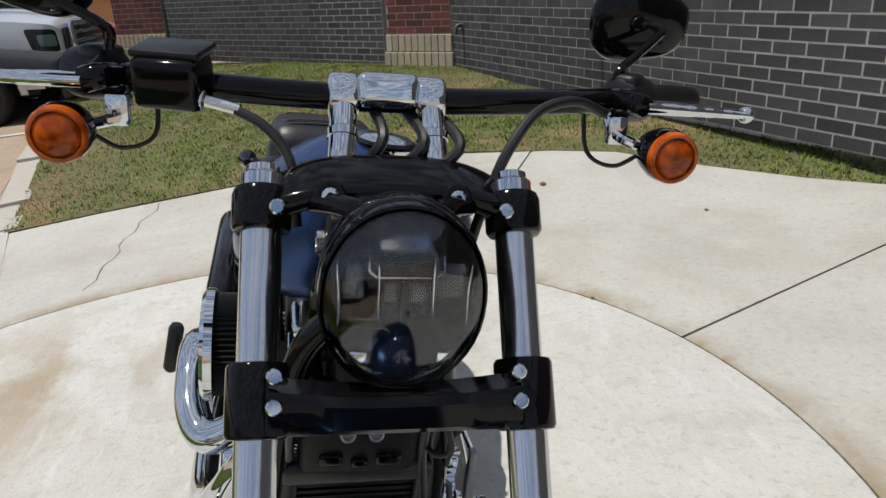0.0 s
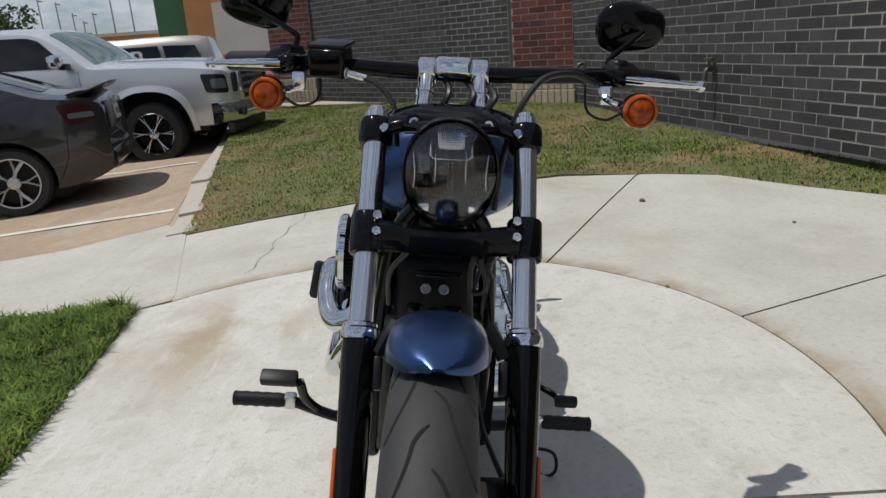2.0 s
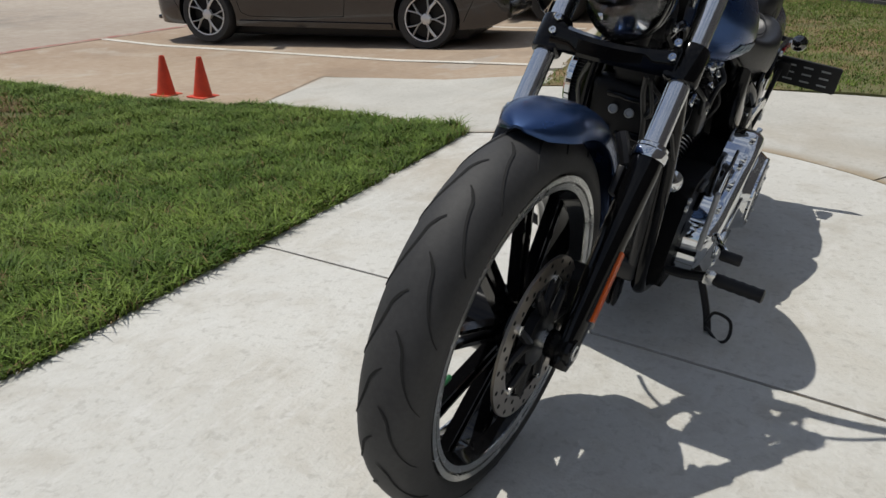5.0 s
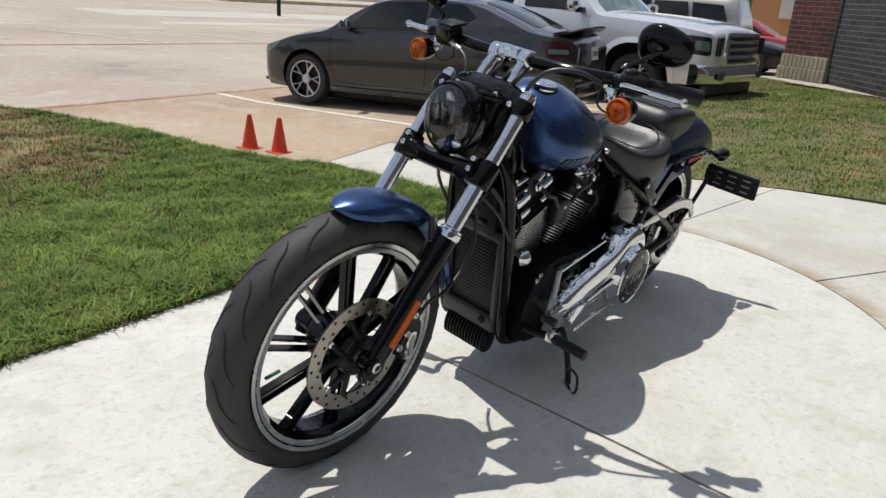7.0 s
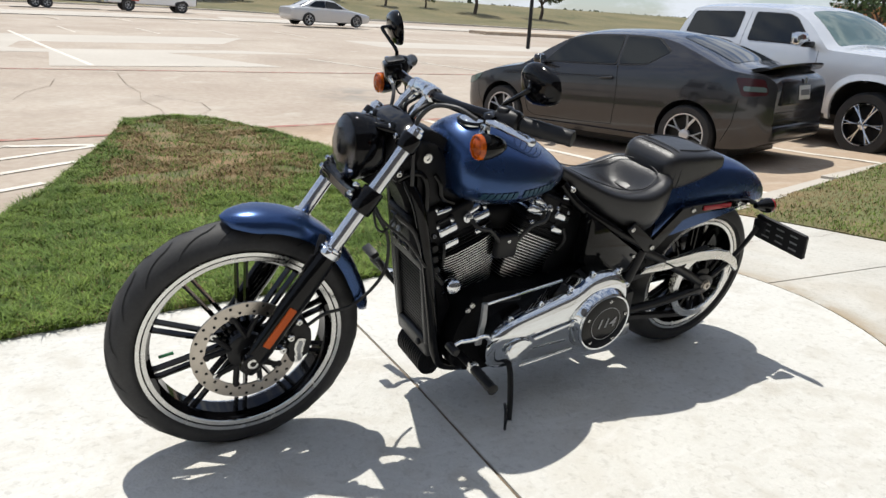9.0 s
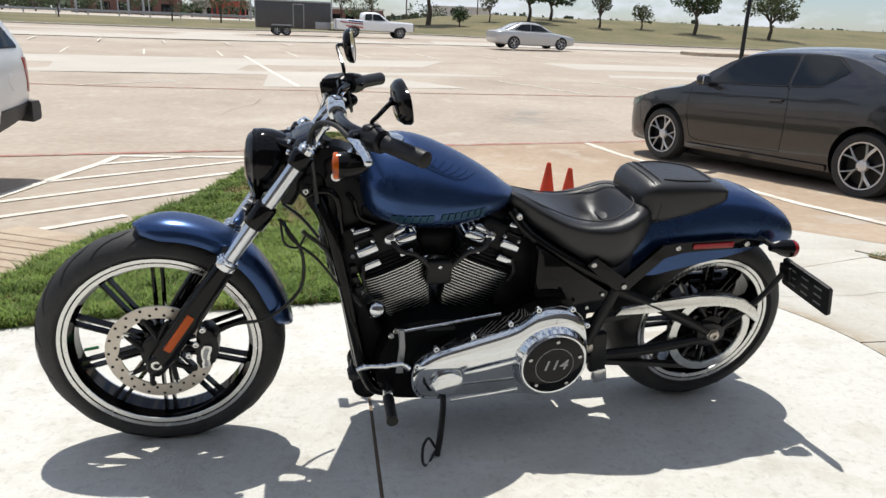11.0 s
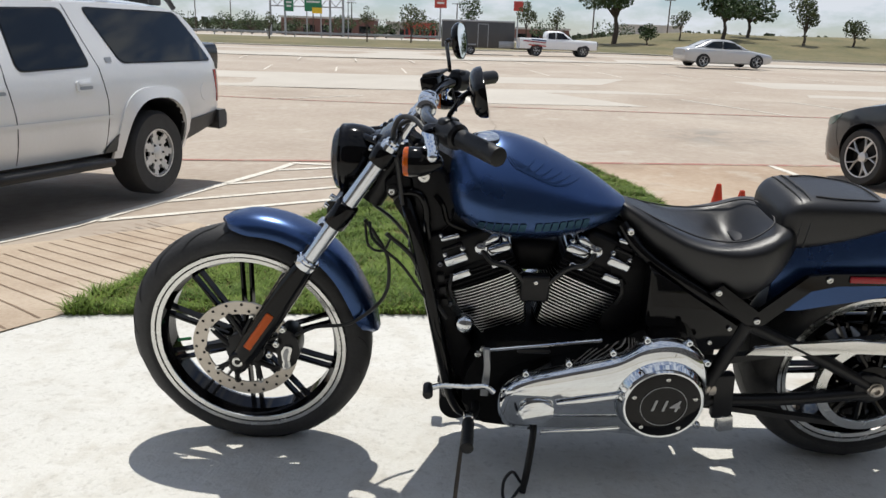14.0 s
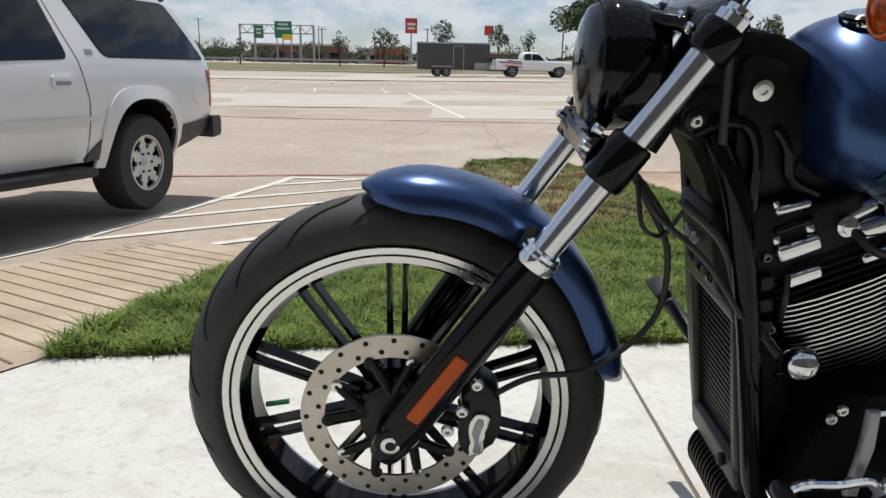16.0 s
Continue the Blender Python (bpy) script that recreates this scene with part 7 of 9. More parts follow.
def car_wheel(parent, at, R, w, side, spokes, rim_r, material, style="split"):
    """A road wheel: tyre, rim, spokes; side is the way it faces."""
    c = Vector(at)
    rot = pose(*at, 0, 0, 90 * side)       # own x points outward
    prof = [(rim_r, -w / 2 + 0.02), (R * 0.93, -w / 2), (R, -w * 0.36), (R, w * 0.36), (R * 0.93, w / 2), (rim_r + 0.01, w / 2 - 0.004), (rim_r, w / 2 - 0.02)]
    bm = turned(bmesh.new(), prof, (0, 0, 0), 48)
    bmesh.ops.transform(bm, matrix=rot, verts=bm.verts)
    wh = part("wheel", bm, M["rubber"], parent, "", 40)
    bm = turned(bmesh.new(), [(rim_r, w / 2 - 0.03), (rim_r, w / 2 - 0.010), (rim_r - 0.018, w / 2 - 0.012), (rim_r - 0.03, -w / 2 + 0.05), (rim_r - 0.02, -w / 2 + 0.03)], (0, 0, 0), 48)
    stack(bm, (w / 2 - 0.10, 0, 0), (1, 0, 0), [(0, rim_r - 0.03), (0.01, rim_r - 0.03)], 40)
    bmesh.ops.transform(bm, matrix=rot, verts=bm.verts)
    part("rim", bm, M["satin"], wh, "", 40)
    bm = turned(bmesh.new(), [(rim_r + 0.001, w / 2 - 0.012), (rim_r, w / 2 - 0.004), (rim_r - 0.014, w / 2 - 0.006), (rim_r - 0.014, w / 2 - 0.014)], (0, 0, 0), 48)
    bmesh.ops.transform(bm, matrix=rot, verts=bm.verts)
    part("rim_lip", bm, material, wh)
    if style == "broad":          # a dished face with round-ended slots and a ring of nuts
        face = bmesh.new()
        n = spokes * 12
        rows = []
        for f, dx in ((0.20, -0.020), (0.34, -0.026), (0.52, -0.024), (0.72, -0.020), (0.90, -0.014), (0.965, -0.012)):
            rows.append([face.verts.new((w / 2 + dx, rim_r * f * math.cos(2 * math.pi * i / n), rim_r * f * math.sin(2 * math.pi * i / n))) for i in range(n)])
        for k in range(len(rows) - 1):
            for i in range(n):
                slot = (k == 3 and 2 <= i % 12 <= 9) or (k == 2 and 4 <= i % 12 <= 7)
                if not slot:
                    face.faces.new((rows[k][i], rows[k][(i + 1) % n], rows[k + 1][(i + 1) % n], rows[k + 1][i]))
        grown = bmesh.ops.extrude_face_region(face, geom=list(face.faces))
        for v in grown["geom"]:
            if isinstance(v, bmesh.types.BMVert):
                v.co.x -= 0.02
        bmesh.ops.recalc_face_normals(face, faces=list(face.faces))
        bmesh.ops.transform(face, matrix=rot, verts=face.verts)
        part("wheel_face", face, material, wh, "slotted alloy wheel face", 40)
        for i in range(6):
            a = 2 * math.pi * i / 6
            nut = bolt(bmesh.new(), (w / 2 - 0.026, rim_r * 0.36 * math.cos(a), rim_r * 0.36 * math.sin(a)), (1, 0, 0), 0.011, 0.012)
            bmesh.ops.transform(nut, matrix=rot, verts=nut.verts)
            part("wheel_nut", nut, M["trim"], wh)
        spokes = 0
    for i in range(spokes):
        bm = bmesh.new()
        a = 2 * math.pi * i / spokes
        pts = ((0.05, 0), (0.45, 0), (0.98, 0.24 if style == "split" else 0.10))
        for sg in (-1, 1):
            P = []
            for f, da in pts:
                r = rim_r * f
                aa = a + sg * (da * (1 if f > 0.6 else 0.35) + (0.035 if f < 0.6 else 0))
                P.append(Vector((w / 2 - 0.022 - 0.02 * (1 - f) * 0.3, r * math.cos(aa), r * math.sin(aa))))
            hose(bm, P, rim_r * (0.066 if style == "split" else 0.095), 6, 3, flat=0.6)
        bmesh.ops.transform(bm, matrix=rot, verts=bm.verts)
        part("spoke", bm, material, wh, "", 50)
    bm = stack(bmesh.new(), (w / 2 - 0.05, 0, 0), (1, 0, 0), [(0, rim_r * 0.26), (0.03, rim_r * 0.24), (0.04, rim_r * 0.12)], 20)
    bmesh.ops.transform(bm, matrix=rot, verts=bm.verts)
    part("hub_cap", bm, material, wh)
    return wh


def pane(parent, pts, material, name="window", out=0.006, label="", trim=None):
    """A flat or gently bent pane from a loop of points, with thickness, pushed outward."""
    P = [Vector(p) for p in pts]
    c = sum(P, Vector()) / len(P)
    n = (P[1] - P[0]).cross(P[2] - P[0]).normalized()
    if n.dot(Vector((0, c.y, 0.3 + 0 * c.z)) + Vector((c.x * 0.2, 0, 0))) < 0:
        n = -n
    bm = bmesh.new()
    skin(bm, [[p - n * 0.02 for p in P], [p + n * out for p in P], [c + (p - c) * 0.985 + n * (out + 0.003) for p in P]])
    return part(name, bm, material, parent, label, 20)


def car(name, label, at, rows, top, paint, wb, track, R, rim_r, wheels, panes, k=4, category="car", wheel_w=0.23, arch=0.05, group="", aft=0.0):
    """rows: the lower body; top: the cabin's rows; panes: loops of window corners on the left side (mirrored) or across."""
    th = thing(name, label, category, group, at)
    body = part("body", skin(bmesh.new(), body_rings(rows, k)), paint, th, "", 32)
    if top:
        part("cabin", skin(bmesh.new(), body_rings(top, k)), paint, th, "", 32)
    for x in (wb / 2, -wb / 2 - aft):
        for s in (1, -1):
            face = float(np.interp(-x, [-r[0] for r in rows], [r[5] for r in rows]))
            yw = face + 0.034 - wheel_w / 2
            # a black disc behind the tyre paints the shadow of the arch gap
            bm = stack(bmesh.new(), (x, s * (face - 0.30), R), (0, s, 0), [(0, R + arch), (0.296, R + arch), (0.304, R + arch - 0.012)], 40)
            sill = float(np.interp(-x, [-r[0] for r in rows], [r[1] for r in rows])) + 0.02
            bmesh.ops.bisect_plane(bm, geom=bm.verts[:] + bm.edges[:] + bm.faces[:], plane_co=(0, 0, sill), plane_no=(0, 0, 1), clear_inner=True)
            part("wheel_arch", bm, M["plastic"], body, "", 30)
            car_wheel(th, (x, s * yw, R), R, wheel_w, s, wheels[0], rim_r, M[wheels[1]], wheels[2])
    for nm, mt, loop, both in panes:
        pane(th, loop, M[mt], nm)
        if both:
            pane(th, [(x, -y, z) for x, y, z in loop], M[mt], nm)
    return th


def at_ground(x, y, heading, pitch=0.0, roll=0.0):
    return pose(x, y, level(x, y), 0, 0, heading) @ pose(0, 0, 0, roll, pitch, 0)


# the near vehicles: one lofted shell with cut wheel wells, panes and gaps laid on its surface
class Shell:
    """The surface of a car body: top line, bottom line, plan width and belt height along x."""
    def __init__(self, top, bottom, plan, belt, tum, crown):
        self.x0, self.x1 = top[-1][0], top[0][0]
        self.top, self.bot, self.plan, self.belt = (line_of(p) for p in (top, bottom, plan, belt))
        self.tum, self.crown = tum, crown

    def edge(self, x):
        return self.top(x) - self.crown

    def side(self, x, z):
        """The half-width at the height z."""
        W, zb, zk = self.plan(x), self.bot(x), self.belt(x)
        zm = zb + 0.55 * (min(zk, self.edge(x)) - zb)
        if z < zm:
            return W * (1 - 0.075 * ((zm - z) / max(0.05, zm - zb)) ** 2)
        if z <= zk:
            return W * (1 - 0.03 * ((z - zm) / max(0.05, zk - zm)) ** 2)
        return W * 0.97 - self.tum * (z - zk)

    def roof(self, x, y):
        """The height of the top at the lateral place y."""
        e = self.edge(x)
        w = self.side(x, e)
        return e + self.crown * (1 - min(1, abs(y) / w) ** 2.6)

    def rings(self, n):
        out = []
        for i in range(n + 1):
            f = i / n
            x = self.x0 + (self.x1 - self.x0) * (0.5 - 0.5 * math.cos(math.pi * f)) * 0.5 + (self.x1 - self.x0) * f * 0.5
            zb, e = self.bot(x), self.edge(x)
            half = [(self.side(x, zb) * 0.80, zb - 0.01)] + [(self.side(x, zb + (e - zb) * g), zb + (e - zb) * g) for g in (0.0, 0.04, 0.12, 0.24, 0.36, 0.48, 0.58, 0.66, 0.74, 0.82, 0.90, 0.96)]
            we = self.side(x, e)
            half += [(we * g, self.roof(x, we * g)) for g in (1.0, 0.985, 0.95, 0.88, 0.76, 0.58, 0.36, 0.12)]
            out.append([Vector((x, y, z)) for y, z in half] + [Vector((x, -y, z)) for y, z in half[::-1]])
        return out


def round_poly(pts, r=0.05):
    out = []
    n = len(pts)
    for i in range(n):
        a, b, c = (Vector((*pts[(i + k) % n], 0)) for k in (-1, 0, 1))
        p = b + (a - b).normalized() * min(r, 0.45 * (a - b).length)
        q = b + (c - b).normalized() * min(r, 0.45 * (c - b).length)
        for u in (0, 0.25, 0.5, 0.75, 1):
            v = p * (1 - u) ** 2 + b * 2 * u * (1 - u) + q * u * u
            out.append((v.x, v.y))
    return out


def laid(sh, name, outline, material, parent, s=1, off=0.004, deep=0.012, on="side", step=0.09, label=""):
    """A panel of the outline laid on the shell's flank (x, z) or on its top (x, y)."""
    bm = bmesh.new()
    bm.faces.new([bm.verts.new((a, b, 0)) for a, b in outline])
    for ax in (0, 1):
        v = [p[ax] for p in outline]
        for c in np.arange(math.floor(min(v) / step) * step + step, max(v), step):
            co, no = [0, 0, 0], [0, 0, 0]
            co[ax], no[ax] = c, 1
            bmesh.ops.bisect_plane(bm, geom=bm.verts[:] + bm.edges[:] + bm.faces[:], plane_co=co, plane_no=no, dist=1e-5)
    rim = [e for e in bm.edges if e.is_boundary]
    low = {v for v in bmesh.ops.extrude_edge_only(bm, edges=rim)["geom"] if isinstance(v, bmesh.types.BMVert)}
    for v in bm.verts:
        a, b = v.co.x, v.co.y
        o = off - (deep if v in low else 0)
        v.co = Vector((a, s * (sh.side(a, b) + o), b)) if on == "side" else Vector((a, b, sh.roof(a, b) + o))
    return part(name, bm, material, parent, label, 30)


def gap_line(sh, name, pts, parent, s, w=0.006, material=None, off=0.0015):
    L = [Vector((*p, 0)) for p in pts]
    left, right = [], []
    for i, p in enumerate(L):
        d = (L[min(i + 1, len(L) - 1)] - L[max(i - 1, 0)]).normalized()
        nrm = Vector((-d.y, d.x, 0)) * w / 2
        left.append((p.x + nrm.x, p.y + nrm.y))
        right.append((p.x - nrm.x, p.y - nrm.y))
    return laid(sh, name, left + right[::-1], material or M["groove"], parent, s, off, 0.006)


def well(x, z, a, b, e, n=28):
    """The outline of a wheel well: an arch of half-width a and height b, squarer with a larger e."""
    out = []
    for i in range(n):
        t = 2 * math.pi * i / n
        c, q = math.cos(t), math.sin(t)
        out.append((x + a * math.copysign(abs(c) ** (2 / e), c), z + b * math.copysign(abs(q) ** (2 / e), q)))
    return out


def shell_car(name, label, category, at, sh, paint, axles, R, rim_r, arch, wheels, wheel_w=0.23, n=64):
    th = thing(name, label, category, "", at)
    body = finish(skin(bmesh.new(), sh.rings(n)), "body", [paint, M["plastic"]], None, "", 0)
    bm = bmesh.new()
    for x in axles:
        W = sh.plan(x)
        for s in (1, -1):
            o = well(x, R, *arch)
            skin(bm, [[Vector((a, s * (W - 0.34), b)) for a, b in o], [Vector((a, s * (W + 0.25), b)) for a, b in o]])
    cutter = finish(bm, "cutter", [paint, M["plastic"]], None, "", 0)
    for f in cutter.data.polygons:
        f.material_index = 1
    md = body.modifiers.new("wells", "BOOLEAN")
    md.operation, md.solver, md.object = "DIFFERENCE", "EXACT", cutter
    me = bpy.data.meshes.new_from_object(body.evaluated_get(bpy.context.evaluated_depsgraph_get()))
    body.modifiers.clear()
    body.data = me
    bpy.data.objects.remove(cutter)
    me.shade_smooth()
    me.set_sharp_from_angle(angle=radians(32))
    body.parent = th
    x0, x1 = sh.x0 + 0.45, sh.x1 - 0.45
    part("underbody", bx((x1 - x0, 1.30, 0.16), ((x0 + x1) / 2, 0, sh.bot(0) - 0.03), (0, 0, 0), 0.03), M["plastic"], th)
    for x in axles:
        part("axle_beam", rod(bmesh.new(), (x, -0.72, R), (x, 0.72, R), 0.07, seg=12), M["plastic"], th)
        for s in (1, -1):
            car_wheel(th, (x, s * (sh.plan(x) - wheel_w / 2 - 0.012), R), R, wheel_w, s, wheels[0], rim_r, M[wheels[1]], wheels[2])
    return th, body


def side_window(sh, pts, th, s, r=0.05, trim=0.014):
    c = Vector((sum(p[0] for p in pts) / len(pts), sum(p[1] for p in pts) / len(pts)))
    grow = [(p[0] + math.copysign(trim, p[0] - c.x), p[1] + math.copysign(trim, p[1] - c.y)) for p in pts]
    fr = laid(sh, "window_frame", round_poly(grow, r), M["plastic"], th, s, 0.002, 0.01)
    laid(sh, "pane", round_poly(pts, r), M["car_glass"], fr, s, 0.0045, 0.006)


def on_side(sh, x, z, s, out=0.0):
    return (x, s * (sh.side(x, z) + out), z)


# dark grey coupe in the nearest bay
csh = Shell([(2.19, 0.60), (2.13, 0.69), (1.98, 0.79), (1.55, 0.93), (1.08, 1.015), (0.97, 1.06), (0.8, 1.17), (0.6, 1.29), (0.4, 1.38), (0.15, 1.43), (-0.2, 1.445), (-0.65, 1.44), (-1.0, 1.395), (-1.35, 1.28), (-1.7, 1.145), (-1.95, 1.10), (-2.12, 1.08), (-2.20, 1.03), (-2.23, 0.97)],
            [(2.19, 0.28), (2.05, 0.21), (1.0, 0.20), (-1.0, 0.20), (-1.9, 0.23), (-2.23, 0.33)],
            [(2.19, 0.54), (2.14, 0.66), (2.0, 0.79), (1.65, 0.875), (1.35, 0.895), (0.6, 0.885), (0, 0.88), (-0.8, 0.89), (-1.35, 0.91), (-1.8, 0.875), (-2.1, 0.79), (-2.23, 0.70)],
            [(2.2, 0.80), (1.0, 0.965), (0.6, 0.99), (-0.4, 1.025), (-1.0, 1.05), (-1.5, 1.07), (-2.23, 1.07)], 0.58, 0.075)
cp, cbody = shell_car("coupe", "dark grey metallic two-door coupe with a rear spoiler", "car", pose(-5.335, 6.518, -0.290, 0, 0, 194.2) @ pose(0, 0, 0, 0, 1.5, 0), csh, M["car_grey"],
                      (1.35, -1.35), 0.325, 0.236, (0.375, 0.385, 2.0), (5, "wheel", "split"))
laid(csh, "windscreen", round_poly([(0.95, 0.60), (0.42, 0.50), (0.42, -0.50), (0.95, -0.60)], 0.06), M["shield"], cp, 1, 0.004, 0.01, "top")
laid(csh, "rear_window", round_poly([(-1.00, 0.50), (-1.00, -0.50), (-1.72, -0.60), (-1.72, 0.60)], 0.08), M["car_glass"], cp, 1, 0.004, 0.01, "top")
for s in (1, -1):
    side_window(csh, [(0.68, 1.015), (0.40, 1.285), (0.20, 1.335), (-0.35, 1.35), (-0.37, 1.04)], cp, s, 0.04)
    side_window(csh, [(-0.41, 1.04), (-0.40, 1.35), (-0.82, 1.335), (-1.03, 1.20), (-0.78, 1.06)], cp, s, 0.04)
    gap_line(csh, "door_gap", [(0.93, 0.93), (0.955, 0.80), (0.95, 0.60), (0.90, 0.36), (0.80, 0.315)], cp, s)
    gap_line(csh, "door_gap", [(-0.40, 1.02), (-0.425, 0.80), (-0.42, 0.55), (-0.38, 0.33)], cp, s)
    gap_line(csh, "door_gap", [(0.80, 0.315), (0.20, 0.31), (-0.38, 0.33)], cp, s)
    gap_line(csh, "bumper_gap", [(-1.76, 0.30), (-1.86, 0.50), (-1.90, 0.76)], cp, s)
    gap_line(csh, "bumper_gap", [(1.72, 0.36), (1.80, 0.52), (1.83, 0.70)], cp, s)
    laid(csh, "sill", round_poly([(0.95, 0.205), (0.95, 0.262), (-0.95, 0.262), (-0.95, 0.205)], 0.02), M["car_grey"], cp, s, 0.022, 0.03)
    # flat black patch paints the shade of the hollow behind the handle
    h = laid(csh, "handle_recess", round_poly([(-0.19, 0.835), (-0.19, 0.895), (-0.37, 0.905), (-0.37, 0.845)], 0.03), M["car_black"], cp, s, 0.002, 0.004)
    part("door_handle", bx((0.17, 0.022, 0.026), on_side(csh, -0.28, 0.872, s, 0.018), (0, 2, 0), 0.009, 3), M["car_grey"], h)
    tl = laid(csh, "tail_light", round_poly([(-1.84, 0.985), (-2.12, 0.98), (-2.17, 0.82), (-1.93, 0.79)], 0.04), M["dark_lens"], cp, s, 0.006, 0.02, label="dark smoked tail light with a clear band")
    laid(csh, "clear_band", round_poly([(-1.93, 0.90), (-2.14, 0.90), (-2.155, 0.85), (-1.935, 0.85)], 0.02), M["shield"], tl, s, 0.009, 0.005)
    laid(csh, "head_light", round_poly([(1.74, 0.80), (2.04, 0.72), (2.09, 0.62), (1.90, 0.66)], 0.04), M["shield"], cp, s, 0.006, 0.02, label="clear swept head light")
    mr = part("door_mirror", bx((0.11, 0.20, 0.125), (0.66, s * 0.985, 1.04), (0, 0, s * 12), 0.045, 4), M["car_grey"], cp)
    part("mirror_foot", bx((0.08, 0.12, 0.04), (0.68, s * 0.885, 0.995), (0, 0, s * 12), 0.015, 3), M["car_black"], mr)
    part("mirror_glass", bx((0.01, 0.165, 0.095), (0.606, s * 0.99, 1.04), (0, 0, s * 12), 0.004), M["mirror"], mr)
bm = bmesh.new()
rings = []
for i in range(15):
    y = -0.72 + 1.44 * i / 14
    f = abs(y) / 0.72
    x0, z0 = -2.02 + 0.10 * f * f, 1.088 - 0.02 * f * f
    x1, z1 = -2.29 + 0.16 * f ** 3, 1.155 - 0.06 * f ** 3
    rings.append([Vector((x0, y, z0)), Vector(((x0 + x1) / 2, y, (z0 + z1) / 2 + 0.012)), Vector((x1, y, z1)), Vector((x1 + 0.01, y, z1 - 0.022)), Vector((x0 - 0.05, y, z0 - 0.03))])
part("spoiler", skin(bm, rings), M["car_black"], cp, "black rear spoiler lip", 30)
# the shade on the coupe's rear is put into black panels
part("tailgate_panel", bx((0.03, 1.16, 0.26), (-2.228, 0, 0.84), (0, 6, 0), 0.012, 3), M["car_black"], cp, "black tailgate panel that carries the rear's shade")
np_ = part("number_plate", bx((0.012, 0.30, 0.15), (-2.252, 0, 0.84), (0, 6, 0), 0.003), M["plate_white"], cp, "white number plate with a grey bar")
part("plate_bar", bx((0.006, 0.24, 0.06), (-2.259, 0, 0.84), (0, 6, 0)), M["print_grey"], np_)
part("badge", stack(bmesh.new(), (-2.245, 0, 0.965), (-1, 0, 0), [(0, 0.035), (0.006, 0.035), (0.008, 0.028)], 20), M["galv"], cp)
part("rear_bumper", bx((0.10, 1.36, 0.17), (-2.205, 0, 0.42), (0, 0, 0), 0.04, 3), M["car_black"], cp, "black lower rear bumper that carries the rear's shade")
for z in (0.56, 0.64):
    part("bumper_crease", bx((0.012, 1.30, 0.008), (-2.232, 0, z), (0, 0, 0), 0.003), M["car_black"], cp)
part("front_lip", bx((0.16, 1.22, 0.05), (2.13, 0, 0.26), (0, 0, 0), 0.02, 3), M["car_grey"], cp)
part("lower_grille", bx((0.03, 0.90, 0.14), (2.19, 0, 0.38), (0, -5, 0), 0.02, 3), M["plastic"], cp)

# silver pickup in the next bay, facing the kerb
psh = Shell([(2.92, 1.02), (2.88, 1.17), (2.78, 1.24), (2.2, 1.31), (1.5, 1.345), (1.16, 1.36), (1.05, 1.41), (0.8, 1.61), (0.55, 1.77), (0.25, 1.855), (-0.5, 1.88), (-1.2, 1.87), (-1.48, 1.83), (-1.56, 1.65), (-1.62, 1.38), (-1.72, 1.34), (-2.4, 1.335), (-3.0, 1.33), (-3.06, 1.25)],
            [(2.92, 0.62), (2.75, 0.50), (2.3, 0.46), (-2.8, 0.50), (-3.06, 0.58)],
            [(2.92, 0.72), (2.86, 0.86), (2.7, 0.96), (2.35, 1.0), (1.82, 1.015), (1.2, 1.0), (-1.5, 1.0), (-2.0, 1.01), (-2.9, 1.0), (-3.06, 0.95)],
            [(2.92, 1.25), (1.0, 1.30), (-0.4, 1.33), (-1.5, 1.36), (-3.06, 1.40)], 0.36, 0.085)
tk, tbody = shell_car("pickup_truck", "silver full-size pickup truck with chrome wheels parked in a bay", "truck", pose(-5.258, 9.963, -0.25, 0, 0, -3.0), psh, M["car_silver"],
                      (1.82, -1.83), 0.405, 0.272, (0.53, 0.545, 2.5), (6, "chrome", "wide"), 0.28)
laid(psh, "windscreen", round_poly([(1.12, 0.74), (0.50, 0.62), (0.50, -0.62), (1.12, -0.74)], 0.07), M["shield"], tk, 1, 0.004, 0.01, "top")
laid(psh, "bonnet_bulge", round_poly([(1.25, 0.50), (2.6, 0.44), (2.6, -0.44), (1.25, -0.50)], 0.12), M["car_silver"], tk, 1, 0.018, 0.03, "top")
